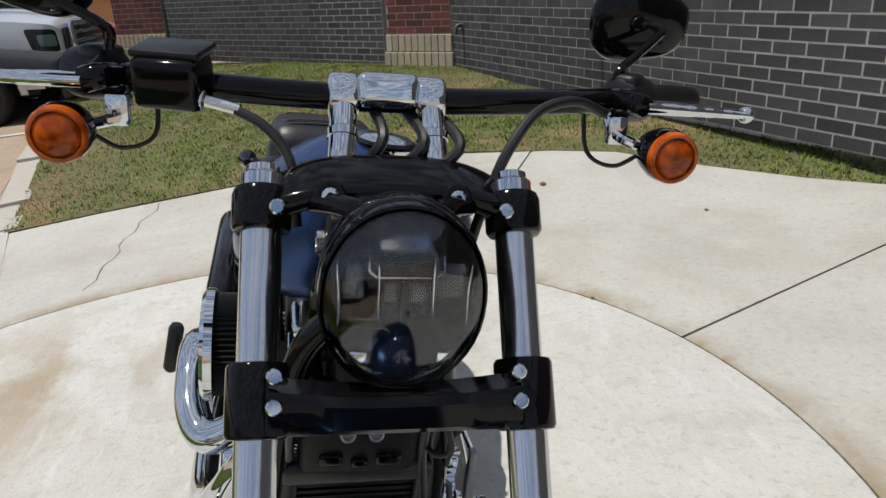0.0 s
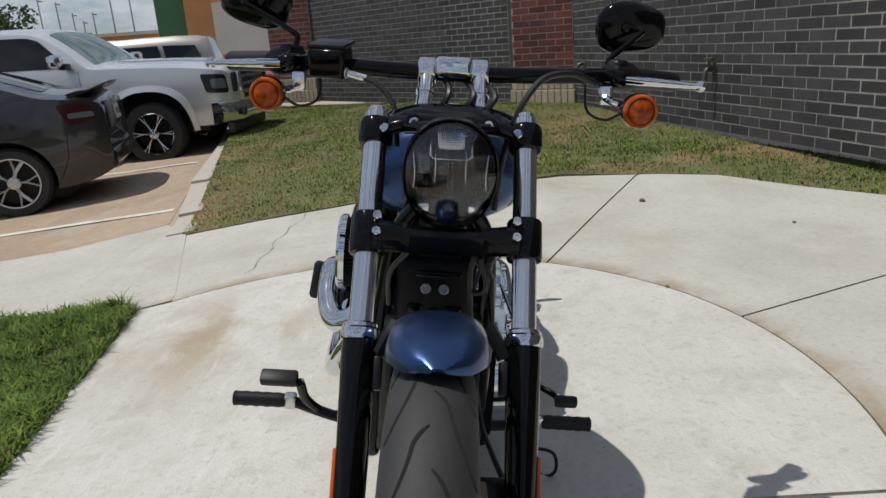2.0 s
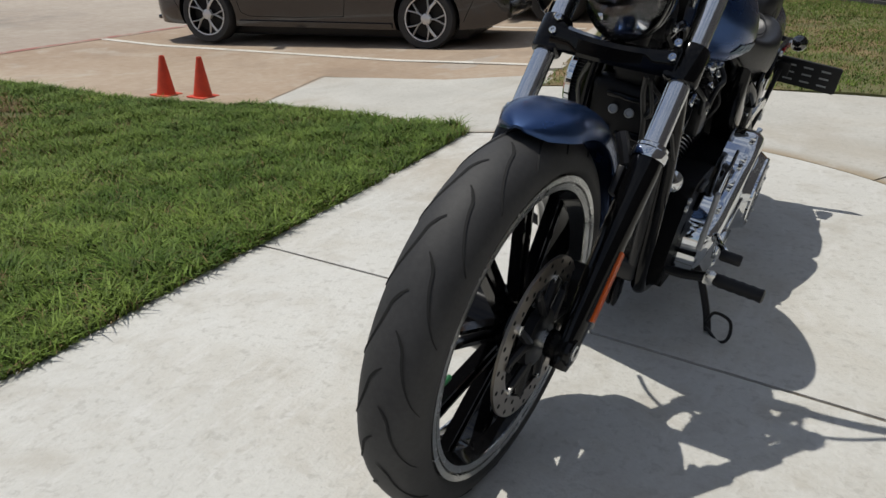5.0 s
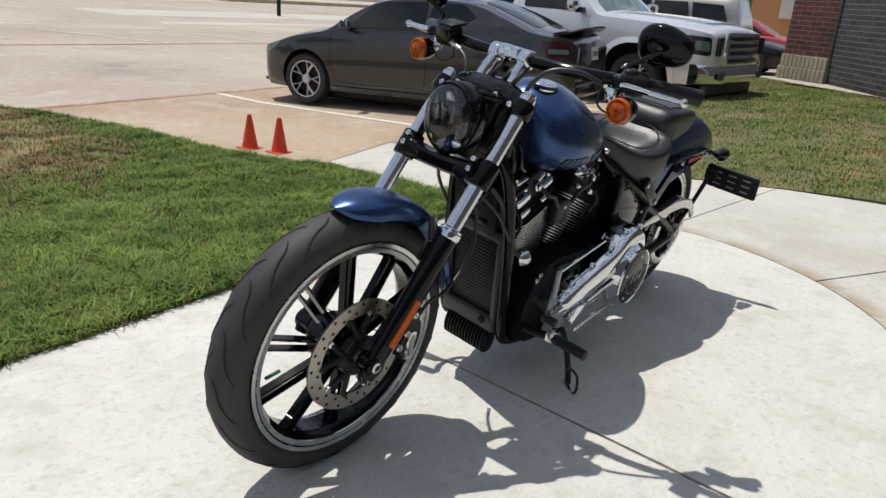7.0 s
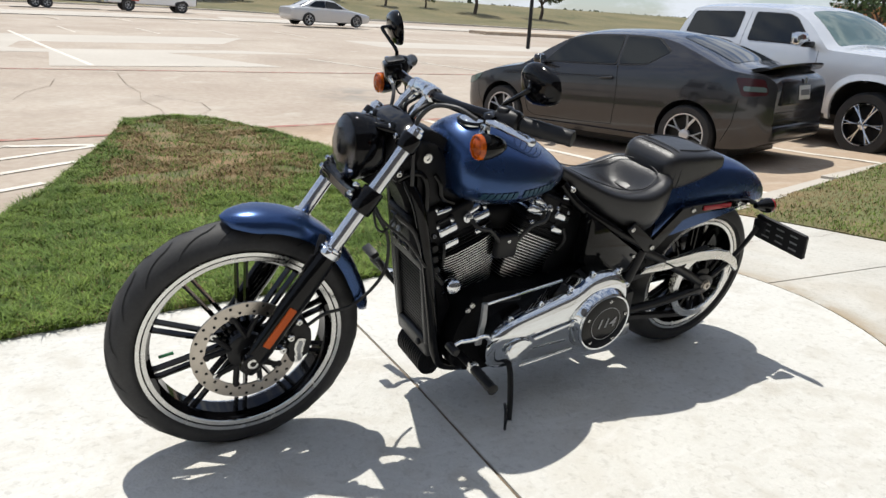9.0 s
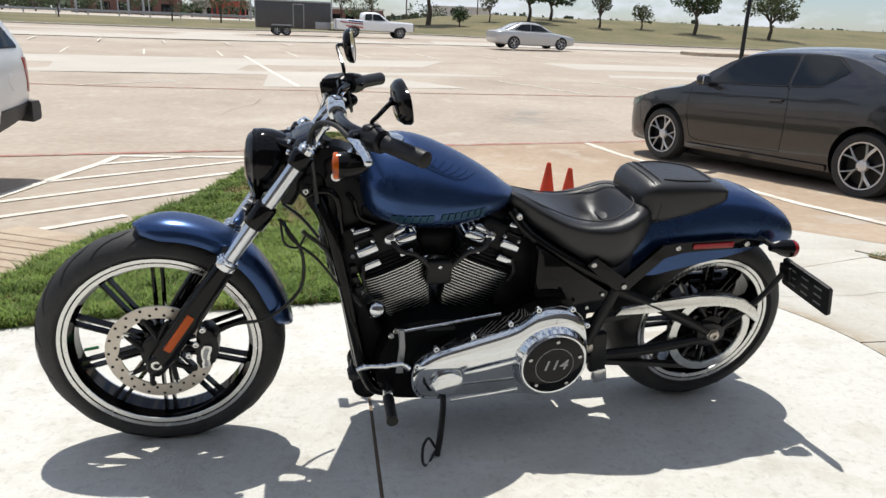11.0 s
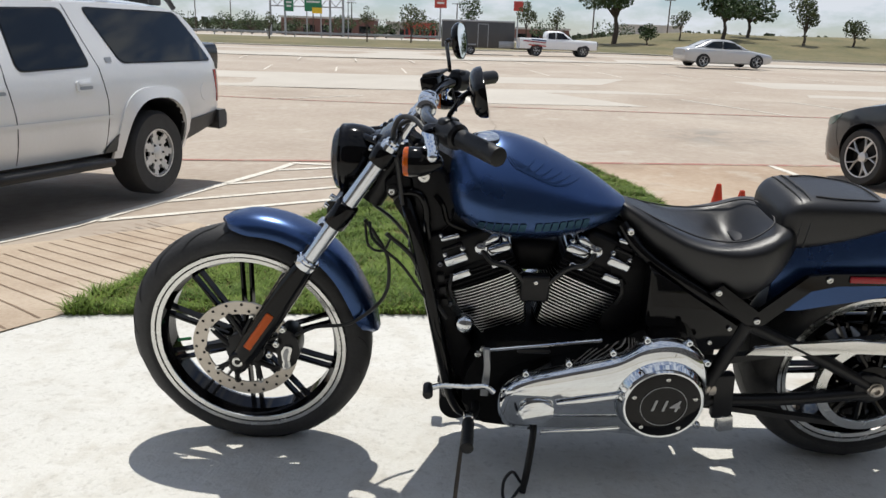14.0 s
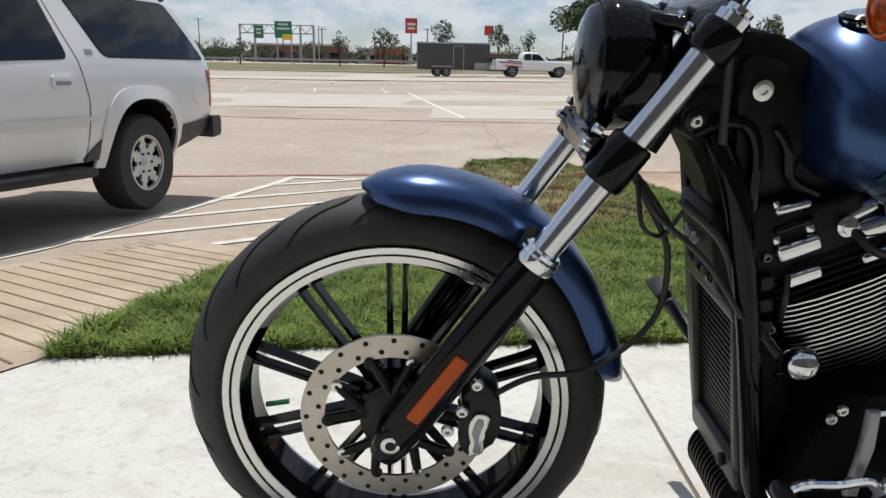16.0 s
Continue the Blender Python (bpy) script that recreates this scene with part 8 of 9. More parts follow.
for s in (1, -1):
    side_window(psh, [(0.86, 1.325), (0.46, 1.66), (0.30, 1.71), (-0.24, 1.725), (-0.22, 1.345)], tk, s, 0.05)
    side_window(psh, [(-0.46, 1.36), (-0.46, 1.725), (-1.40, 1.71), (-1.46, 1.40)], tk, s, 0.06)
    for pts in ([(0.98, 1.26), (1.0, 0.9), (0.96, 0.55)], [(-0.33, 1.74), (-0.34, 1.2), (-0.34, 0.55)], [(-1.44, 1.30), (-1.36, 1.0), (-1.30, 0.6)], [(-1.64, 1.30), (-1.64, 0.56)]):
        gap_line(psh, "door_gap", pts, tk, s)
    # squared flare round each wheel well
    for x in (1.82, -1.83):
        o1, o2 = well(x, 0.405, 0.60, 0.62, 2.6, 40)[:21], well(x, 0.405, 0.53, 0.545, 2.5, 40)[:21]
        rings = [[Vector((a, s * (psh.side(a, b) - 0.01), b)), Vector((a, s * (psh.side(a, b) + 0.012), b)), Vector((c, s * (psh.side(c, d) + 0.030), d)), Vector((c, s * (psh.side(c, d) - 0.02), d))] for (a, b), (c, d) in zip(o1, o2)]
        part("wheel_flare", skin(bmesh.new(), rings), M["car_silver"], tk, "", 40)
    hlp = laid(psh, "head_light", round_poly([(2.54, 1.12), (2.84, 1.10), (2.86, 0.86), (2.60, 0.88)], 0.04), M["car_black"], tk, s, 0.010, 0.03, label="head light in a black surround")
    laid(psh, "lamp_lens", round_poly([(2.66, 1.05), (2.83, 1.05), (2.845, 0.92), (2.68, 0.93)], 0.03), M["shield"], hlp, s, 0.015, 0.008)
    part("head_light", bx((0.06, 0.22, 0.25), (2.90, s * 0.70, 0.99), (0, 0, -s * 10), 0.02, 3), M["car_black"], tk, "head light in a black surround")
    part("fog_light", bx((0.05, 0.22, 0.10), (2.965, s * 0.66, 0.60), (0, 0, -s * 8), 0.02), M["trim"], tk)
    mr = part("door_mirror", bx((0.12, 0.25, 0.17), (0.84, s * 1.20, 1.40), (0, 0, -s * 6), 0.05, 4), M["chrome"], tk, "chrome door mirror")
    part("mirror_glass", bx((0.012, 0.21, 0.13), (0.778, s * 1.20, 1.40), (0, 0, -s * 6), 0.004), M["mirror"], mr)
    part("mirror_arm", bx((0.10, 0.20, 0.08), (0.86, s * 1.06, 1.335), (0, 0, 0), 0.025, 3), M["car_black"], mr)
    part("door_handle", bx((0.18, 0.03, 0.035), on_side(psh, -0.12, 1.18, s, 0.018), (0, 0, 0), 0.012), M["chrome"], tk)
    part("running_board", bx((2.2, 0.16, 0.05), (0.0, s * 0.98, 0.42), (0, 0, 0), 0.02), M["trim"], tk)
gr = part("grille", bx((0.08, 1.16, 0.46), (2.915, 0, 0.95), (0, -3, 0), 0.04, 3), M["chrome"], tk, "chrome barred grille")
for i in range(4):
    part("grille_bar", bx((0.04, 1.02, 0.060), (2.955, 0, 0.80 + 0.10 * i), (0, -3, 0), 0.012), M["car_black"], gr)
rings = []
for i in range(17):
    y = -1.0 + 2.0 * i / 16
    f = abs(y)
    x = 2.98 - 0.42 * max(0, f - 0.62) ** 1.6 * 2.2
    rings.append([Vector((x - 0.14, y, 0.47)), Vector((x - 0.02, y, 0.50)), Vector((x, y, 0.58)), Vector((x - 0.01, y, 0.70)), Vector((x - 0.05, y, 0.745)), Vector((x - 0.14, y, 0.74))])
part("bumper", skin(bmesh.new(), rings), M["chrome"], tk, "chrome front bumper", 40)
part("air_dam", bx((0.12, 1.6, 0.16), (2.80, 0, 0.40), (0, 0, 0), 0.04), M["trim"], tk)

# white long estate
ssh = Shell([(2.70, 0.90), (2.64, 1.00), (2.45, 1.06), (1.6, 1.12), (1.05, 1.15), (0.96, 1.19), (0.65, 1.43), (0.35, 1.60), (0.05, 1.68), (-0.6, 1.725), (-1.4, 1.775), (-2.0, 1.79), (-2.28, 1.775), (-2.45, 1.70), (-2.62, 1.53), (-2.78, 1.33), (-2.86, 1.18), (-2.89, 1.02)],
            [(2.7, 0.52), (2.4, 0.44), (0.0, 0.44), (-1.0, 0.45), (-2.0, 0.48), (-2.89, 0.62)],
            [(2.70, 0.78), (2.58, 0.92), (2.2, 0.98), (1.65, 1.0), (0.0, 1.0), (-2.2, 1.0), (-2.6, 0.985), (-2.8, 0.955), (-2.89, 0.90)],
            [(2.7, 1.0), (1.0, 1.09), (0.0, 1.10), (-1.0, 1.16), (-2.2, 1.21), (-2.89, 1.24)], 0.32, 0.075)
sv, sbody = shell_car("suv", "white long sport utility vehicle with grey trim and a roof rack", "car", pose(-3.495, -3.497, -0.272, 0, 0, -13.8) @ pose(0, 0, 0, 0, -2.2, 0), ssh, M["car_white"],
                      (1.65, -1.70), 0.39, 0.225, (0.47, 0.515, 2.5), (7, "wheel", "broad"), 0.27)
laid(ssh, "windscreen", round_poly([(1.0, 0.72), (0.42, 0.62), (0.42, -0.62), (1.0, -0.72)], 0.07), M["shield"], sv, 1, 0.004, 0.01, "top")
for s in (1, -1):
    side_window(ssh, [(0.74, 1.12), (0.32, 1.47), (0.08, 1.53), (0.045, 1.12)], sv, s, 0.06)
    side_window(ssh, [(-0.135, 1.13), (-0.125, 1.55), (-0.74, 1.60), (-0.87, 1.18)], sv, s, 0.07)
    side_window(ssh, [(-1.27, 1.21), (-0.99, 1.625), (-2.27, 1.68), (-2.70, 1.26)], sv, s, 0.07)
    gap_line(ssh, "door_gap", [(0.02, 1.56), (-0.005, 1.25), (0.0, 1.06), (-0.045, 0.80), (-0.07, 0.46)], sv, s, 0.008, M["trim"])
    gap_line(ssh, "door_gap", [(-0.78, 1.64), (-0.88, 1.38), (-0.97, 1.16), (-1.025, 0.90), (-1.02, 0.50), (-0.99, 0.46)], sv, s, 0.008, M["trim"])
    gap_line(ssh, "side_crease", [(1.1, 0.72), (0.25, 0.735), (-1.08, 0.765)], sv, s, 0.03, M["car_white"], 0.006)
    for x in (1.65, -1.70):
        o1, o2 = well(x, 0.39, 0.555, 0.61, 3.0, 40)[:21], well(x, 0.39, 0.47, 0.515, 2.5, 40)[:21]
        rings = [[Vector((a, s * (ssh.side(a, b) - 0.01), b)), Vector((a, s * (ssh.side(a, b) + 0.014), b)), Vector((c, s * (ssh.side(c, d) + 0.034), d)), Vector((c, s * (ssh.side(c, d) - 0.02), d))] for (a, b), (c, d) in zip(o1, o2)]
        part("wheel_flare", skin(bmesh.new(), rings), M["car_white"], sv, "white squared wheel arch flare", 40)
    laid(ssh, "rear_trim", round_poly([(-2.16, 0.45), (-2.13, 0.66), (-2.84, 0.74), (-2.86, 0.62)], 0.02), M["trim"], sv, s, 0.014, 0.03, label="dark grey lower trim")
    laid(ssh, "front_trim", round_poly([(-1.00, 0.45), (-1.04, 0.52), (-1.20, 0.64), (-1.235, 0.46)], 0.02), M["trim"], sv, s, 0.014, 0.03)
    part("running_board", bx((2.3, 0.20, 0.07), (0.15, s * 0.96, 0.385), (0, 0, 0), 0.025, 3), M["plastic"], sv, "black running board")
    laid(ssh, "tail_light", round_poly([(-2.72, 1.16), (-2.83, 1.16), (-2.86, 0.84), (-2.78, 0.83)], 0.02), M["red_lens"], sv, s, 0.006, 0.02, label="tall red tail light")
    for x, z in ((0.10, 0.99), (-0.77, 1.02)):
        h = laid(ssh, "door_handle", round_poly([(x + 0.10, z - 0.05), (x + 0.10, z + 0.035), (x - 0.09, z + 0.045), (x - 0.09, z - 0.04)], 0.03), M["car_white"], sv, s, 0.014, 0.02)
        laid(ssh, "handle_cup", round_poly([(x + 0.075, z - 0.032), (x + 0.075, z - 0.006), (x - 0.07, z + 0.0), (x - 0.07, z - 0.026)], 0.012), M["galv"], h, s, 0.0165, 0.004)
        laid(ssh, "handle_bar", round_poly([(x + 0.075, z + 0.006), (x + 0.075, z + 0.022), (x - 0.07, z + 0.028), (x - 0.07, z + 0.012)], 0.008), M["car_white"], h, s, 0.022, 0.01)
    rail = []
    for x in (0.30, 0.05, -0.6, -1.3, -1.9, -2.25, -2.38):
        e = ssh.edge(x)
        rail.append(Vector((x, s * (ssh.side(x, e) - 0.07), ssh.top(x) + (0.045 if -2.3 < x < 0.2 else -0.01))))
    rl = part("roof_rail", hose(bmesh.new(), rail, 0.026, 10, 5), M["trim"], sv, "dark grey roof rail", 60)
    for x in (0.05, -0.70, -1.38, -2.10):
        e = ssh.edge(x)
        part("rail_foot", bx((0.16, 0.05, 0.10), (x, s * (ssh.side(x, e) - 0.07), ssh.top(x) + 0.0), (0, 2, 0), 0.02, 3), M["trim"], rl)
    laid(ssh, "fuel_door", [(-2.50 + 0.085 * math.cos(a * math.pi / 12), 0.94 + 0.085 * math.sin(a * math.pi / 12)) for a in range(24)], M["car_white"], sv, s, 0.003, 0.005, step=0.3)
    laid(ssh, "badge", round_poly([(-1.07, 1.205), (-1.07, 1.245), (-1.15, 1.25), (-1.15, 1.21)], 0.008), M["galv"], sv, s, 0.004, 0.004)
rings = []
for i in range(17):
    y = -0.99 + 1.98 * i / 16
    x = -3.02 + 0.16 * max(0, abs(y) - 0.75) ** 1.3 * 4
    rings.append([Vector((x + 0.16, y, 0.54)), Vector((x + 0.02, y, 0.56)), Vector((x, y, 0.60)), Vector((x, y, 0.70)), Vector((x + 0.03, y, 0.745)), Vector((x + 0.16, y, 0.74))])
part("rear_bumper", skin(bmesh.new(), rings), M["trim"], sv, "dark grey rear bumper", 40)


def saloon(name, label, at, paint, L=4.7, H=1.42, group=""):
    """A plain four-door car, seen from afar."""
    f = L / 4.7
    h = H / 1.42
    return car(name, label, at,
               [(2.32 * f, 0.36, 0.55, 0.66, 0.60, 0.70, 0.5), (2.2 * f, 0.24, 0.62, 0.72, 0.78, 0.82, 0.62), (1.4 * f, 0.2, 0.74, 0.86, 0.86, 0.90, 0.72), (0.8 * f, 0.2, 0.84, 0.93, 0.86, 0.90, 0.76), (-0.8 * f, 0.2, 0.90, 0.97, 0.86, 0.90, 0.78), (-1.5 * f, 0.22, 0.90, 1.0, 0.85, 0.89, 0.74), (-2.2 * f, 0.3, 0.88, 0.98, 0.78, 0.83, 0.66), (-2.36 * f, 0.42, 0.78, 0.92, 0.62, 0.74, 0.58)],
               [(1.0 * f, 0.88, 0.92, 0.94, 0.74, 0.74, 0.6), (0.3 * f, 0.9, 1.1 * h, 1.30 * h, 0.8, 0.7, 0.56), (-0.2 * f, 0.9, 1.12 * h, 1.42 * h, 0.8, 0.68, 0.54), (-0.9 * f, 0.9, 1.12 * h, 1.40 * h, 0.8, 0.68, 0.54), (-1.4 * f, 0.92, 1.06 * h, 1.2 * h, 0.78, 0.68, 0.54), (-1.85 * f, 0.95, 0.98, 1.0, 0.72, 0.68, 0.56)],
               paint, 2.85 * f, 1.56, 0.33, 0.235, (5, "wheel", "split"),
               [("window", "car_glass", [(0.66 * f, 0.765, 0.97), (0.2 * f, 0.705, 1.26 * h), (-0.36 * f, 0.68, 1.33 * h), (-0.38 * f, 0.775, 0.97)], True),
                ("window", "car_glass", [(-0.44 * f, 0.775, 0.97), (-0.42 * f, 0.68, 1.33 * h), (-0.95 * f, 0.68, 1.30 * h), (-1.35 * f, 0.73, 1.04)], True),
                ("windscreen", "shield", [(0.95 * f, 0.56, 0.96), (0.95 * f, -0.56, 0.96), (0.28 * f, -0.52, 1.30 * h), (0.28 * f, 0.52, 1.30 * h)], False),
                ("rear_window", "car_glass", [(-0.98 * f, 0.48, 1.385 * h), (-0.98 * f, -0.48, 1.385 * h), (-1.72 * f, -0.54, 1.06), (-1.72 * f, 0.54, 1.06)], False)], 3, group=group)


def wagon(name, label, at, paint, H=1.8):
    return car(name, label, at,
               [(2.35, 0.5, 0.85, 0.98, 0.74, 0.82, 0.66), (2.2, 0.4, 0.92, 1.04, 0.88, 0.92, 0.78), (0.9, 0.38, 1.0, 1.1, 0.9, 0.94, 0.82), (-2.0, 0.4, 1.04, 1.12, 0.9, 0.94, 0.84), (-2.3, 0.5, 1.0, 1.1, 0.84, 0.9, 0.8)],
               [(0.95, 1.04, 1.08, 1.12, 0.84, 0.82, 0.66), (0.2, 1.04, 1.4, H - 0.05, 0.88, 0.78, 0.6), (-0.3, 1.04, 1.42, H, 0.88, 0.77, 0.6), (-1.9, 1.04, 1.42, H, 0.88, 0.77, 0.6), (-2.15, 1.04, 1.36, H - 0.2, 0.87, 0.79, 0.62), (-2.26, 1.04, 1.15, 1.2, 0.86, 0.82, 0.68)],
               paint, 2.9, 1.62, 0.37, 0.23, (5, "wheel", "wide"),
               [("window", "car_glass", [(0.6, 0.86, 1.13), (0.2, 0.76, 1.58), (-0.3, 0.755, 1.63), (-0.32, 0.875, 1.13)], True),
                ("window", "car_glass", [(-0.4, 0.875, 1.13), (-0.38, 0.755, 1.63), (-1.1, 0.755, 1.63), (-1.2, 0.875, 1.13)], True),
                ("window", "car_glass", [(-1.28, 0.875, 1.13), (-1.2, 0.755, 1.63), (-1.85, 0.76, 1.6), (-2.05, 0.86, 1.14)], True),
                ("windscreen", "shield", [(0.92, 0.64, 1.14), (0.92, -0.64, 1.14), (0.24, -0.56, 1.72), (0.24, 0.56, 1.72)], False)], 3)


saloon("saloon", "black four-door saloon parked nose to the kerb", at_ground(-5.9, 12.5, 7.9), M["car_black"])
wagon("suv", "pewter sport utility vehicle parked tail to the kerb", at_ground(-6.5, 15.6, 187.9), M["car_tan"])
saloon("saloon", "black saloon parked nose to the kerb farther off", at_ground(-6.2, 18.7, 7.9), M["car_black"], 4.6)
saloon("saloon", "red saloon parked at the far bays", at_ground(-6.3, 22.2, 7.9), M["car_red"], 4.5)
saloon("saloon", "silver four-door saloon standing across the far bays", at_ground(-38.9, 15.6, 98.0), M["car_pearl"], 5.0, 1.44)

# pickup with an enclosed trailer, far across the lot
pk = car("pickup_truck", "white pickup truck with a red and blue striped bed", at_ground(-54.8, 9.0, 92.0),
         [(2.75, 0.6, 0.95, 1.1, 0.8, 0.86, 0.72), (2.6, 0.48, 1.0, 1.16, 0.92, 0.97, 0.84), (0.9, 0.46, 1.06, 1.22, 0.97, 1.0, 0.88), (-2.7, 0.5, 1.1, 1.28, 0.97, 1.0, 0.92), (-2.85, 0.58, 1.08, 1.26, 0.92, 0.97, 0.9)],
         [(0.95, 1.1, 1.2, 1.24, 0.9, 0.86, 0.7), (0.2, 1.12, 1.45, 1.76, 0.92, 0.8, 0.62), (-0.4, 1.12, 1.46, 1.82, 0.92, 0.78, 0.6), (-0.95, 1.12, 1.46, 1.78, 0.92, 0.78, 0.6), (-1.05, 1.12, 1.3, 1.45, 0.9, 0.78, 0.6)],
         M["car_white"], 3.5, 1.74, 0.40, 0.24, (6, "wheel", "wide"),
         [("window", "car_glass", [(0.66, 0.88, 1.24), (0.22, 0.78, 1.66), (-0.28, 0.77, 1.70), (-0.3, 0.9, 1.24)], True), ("window", "car_glass", [(-0.38, 0.9, 1.24), (-0.36, 0.77, 1.70), (-0.85, 0.77, 1.68), (-0.9, 0.9, 1.25)], True),
          ("windscreen", "shield", [(0.92, 0.7, 1.24), (0.92, -0.7, 1.24), (0.26, -0.58, 1.74), (0.26, 0.58, 1.74)], False)], 3, "truck", 0.26, 0.09)
for s in (1, -1):
    for i, (mt, z) in enumerate((("car_red", 1.02), ("plate_white", 0.88), ("sign_red", 0.76), ("blue", 1.14))):
        part("stripe", bx((1.7 - 0.2 * i, 0.012, 0.09), (-1.9 + 0.1 * i, s * 1.003, z), (0, 4, 0)), M[mt], pk, "painted stripe")
part("grille_guard", bx((0.12, 1.7, 0.55), (2.78, 0, 0.85), (0, 0, 0), 0.04), M["car_black"], pk, "black grille guard")
tr = thing("cargo_trailer", "charcoal enclosed cargo trailer with a white roof edge", "trailer", at=at_ground(-56.6, 3.0, 92.0))
part("trailer_body", bx((5.5, 2.1, 1.95), (0, 0, 1.48), (0, 0, 0), 0.04), M["trailer"], tr)
part("roof_edge", bx((5.55, 2.14, 0.12), (0, 0, 2.46), (0, 0, 0), 0.03), M["galv"], tr, "white roof edge")
part("nose_guard", bx((1.2, 2.12, 0.5), (2.18, 0, 0.80), (0, 0, 0), 0.02), M["galv"], tr, "bright tread plate")
for s in (1, -1):
    part("side_door", bx((0.75, 0.02, 1.6), (0.35, s * 1.055, 1.42), (0, 0, 0), 0.005), M["trailer"], tr)
    for dx in (-0.385, 0.385):
        part("door_frame", bx((0.05, 0.03, 1.66), (0.35 + dx, s * 1.06, 1.42)), M["galv"], tr)
    part("door_frame", bx((0.8, 0.03, 0.05), (0.35, s * 1.06, 2.25)), M["galv"], tr)
    part("mudguard", bx((1.5, 0.12, 0.12), (-0.9, s * 1.08, 0.74), (0, 0, 0), 0.04), M["galv"], tr)
    for x in (-1.25, -0.55):
        car_wheel(tr, (x, s * 1.02, 0.34), 0.34, 0.2, s, 5, 0.2, M["wheel"], "wide")
part("drawbar", bx((1.3, 0.10, 0.10), (3.3, 0, 0.5)), M["trim"], tr)

# ---- the far side: verge, trees, road signs, buildings ----
sheet("verge", [(-66, -300), (-66, 18), (-60, 28), (-52, 64), (-47, 300), (-110, 300), (-110, -300)], M["meadow"], 0.06, 0.1, 8.0, "dry green grass verge beyond the lot", "verge")
sheet("kerb", [(-65.6, -300), (-65.6, 18), (-59.6, 28), (-51.6, 64), (-46.6, 300), (-47.0, 300), (-52.0, 64), (-60.0, 28), (-66.0, 18), (-66.0, -300)], M["lot_pale"], 0.12, 0.2, 12, "pale kerb along the far verge", "kerb")
sheet("island", [(-38, 26), (-37.2, 40), (-40, 40.5), (-41, 34), (-40, 26)], M["ramp"], 0.12, 0.2, 4, "low kerbed island far across the lot", "island")
sheet("road", [(-112, -300), (-112, 300), (-140, 300), (-140, -300)], M["lot_pale"], 0.05, 0, 12, "pale highway beyond the verge", "road")


def bank_level(x, y):
    """The grass bank that rises towards the road beyond the parking lot."""
    f = max(0, min(1, (-68 - x) / 34)) * max(0, min(1, (y - 12) / 22))
    return level(x, y) + 0.07 + 2.0 * f * f * (3 - 2 * f) + 0.12 * noise.noise((x * 0.08, y * 0.08, 2))


sheet("verge", [(-67, 12), (-61, 30), (-53, 66), (-48, 300), (-112, 300), (-112, 12)], M["meadow"], 0.0, 0.0, 3.0, "dry green grass bank rising towards the road", "verge", height=bank_level)
random.seed(11)


def leaf_cloud(n, centres, spread, size, squash=0.8):
    V, F = [], []
    rng = np.random.default_rng(int(1000 * size) + n)
    for i in range(n):
        c = centres[i % len(centres)]
        d = rng.normal(size=3)
        d /= np.linalg.norm(d)
        p = np.array(c[:3]) + d * c[3] * rng.uniform(0.35, 1.0) ** 0.6 * np.array((1, 1, squash)) * spread
        a, b = rng.normal(size=3), rng.normal(size=3)
        a /= np.linalg.norm(a)
        b -= a * a.dot(b)
        b /= np.linalg.norm(b)
        s = size * rng.uniform(0.6, 1.5)
        k = len(V)
        V += [tuple(p + a * s), tuple(p + b * s * 0.6), tuple(p - a * s), tuple(p - b * s * 0.6)]
        F.append((k, k + 1, k + 2, k + 3))
    me = bpy.data.meshes.new("crown")
    me.from_pydata(V, [], F)
    return me


def tree(x, y, H, R, material, label, trunk=0.16, n=1500, seed=1, slim=False, bare=0.35):
    rng = random.Random(seed)
    z = bank_level(x, y) if -112 < x < -60 and y > 12 else level(x, y) + 0.03
    H -= max(0, z - level(x, y) - 0.1)
    th = thing("tree", label, "tree", at=pose(x, y, z))
    bm = bmesh.new()
    fork = H * bare
    hose(bm, [(0, 0, -0.1), (0.05 * R, 0.03 * R, fork * 0.6), (0, 0, fork), (0.02, -0.05 * R, H * 0.7)], [trunk, trunk * 0.85, trunk * 0.7, trunk * 0.3], 8, 4)
    cs = []
    m = 7 if not slim else 6
    for i in range(m):
        a = 2 * math.pi * i / m + rng.uniform(-0.4, 0.4)
        r = R * rng.uniform(0.35, 0.75)
        z = fork + (H - fork) * rng.uniform(0.25, 0.8)
        e = (r * math.cos(a), r * math.sin(a), z)
        hose(bm, [(0, 0, fork * rng.uniform(0.85, 1.1)), (e[0] * 0.5, e[1] * 0.5, fork + (z - fork) * 0.65), e], [trunk * 0.4, trunk * 0.25, trunk * 0.1], 6, 3)
        cs.append((*e, R * rng.uniform(0.32, 0.52)))
    cs.append((0, 0, H * 0.86, R * 0.42))
    cs.append((0, 0, fork + (H - fork) * 0.5, R * 0.5))
    part("trunk", bm, M["bark"], th)
    me = leaf_cloud(n, cs, 1.0, 0.16 * (R / 3) ** 0.5, 0.75 if not slim else 1.2)
    me.materials.append(M[material])
    cr = new("crown", me)
    cr.parent = th
    return th


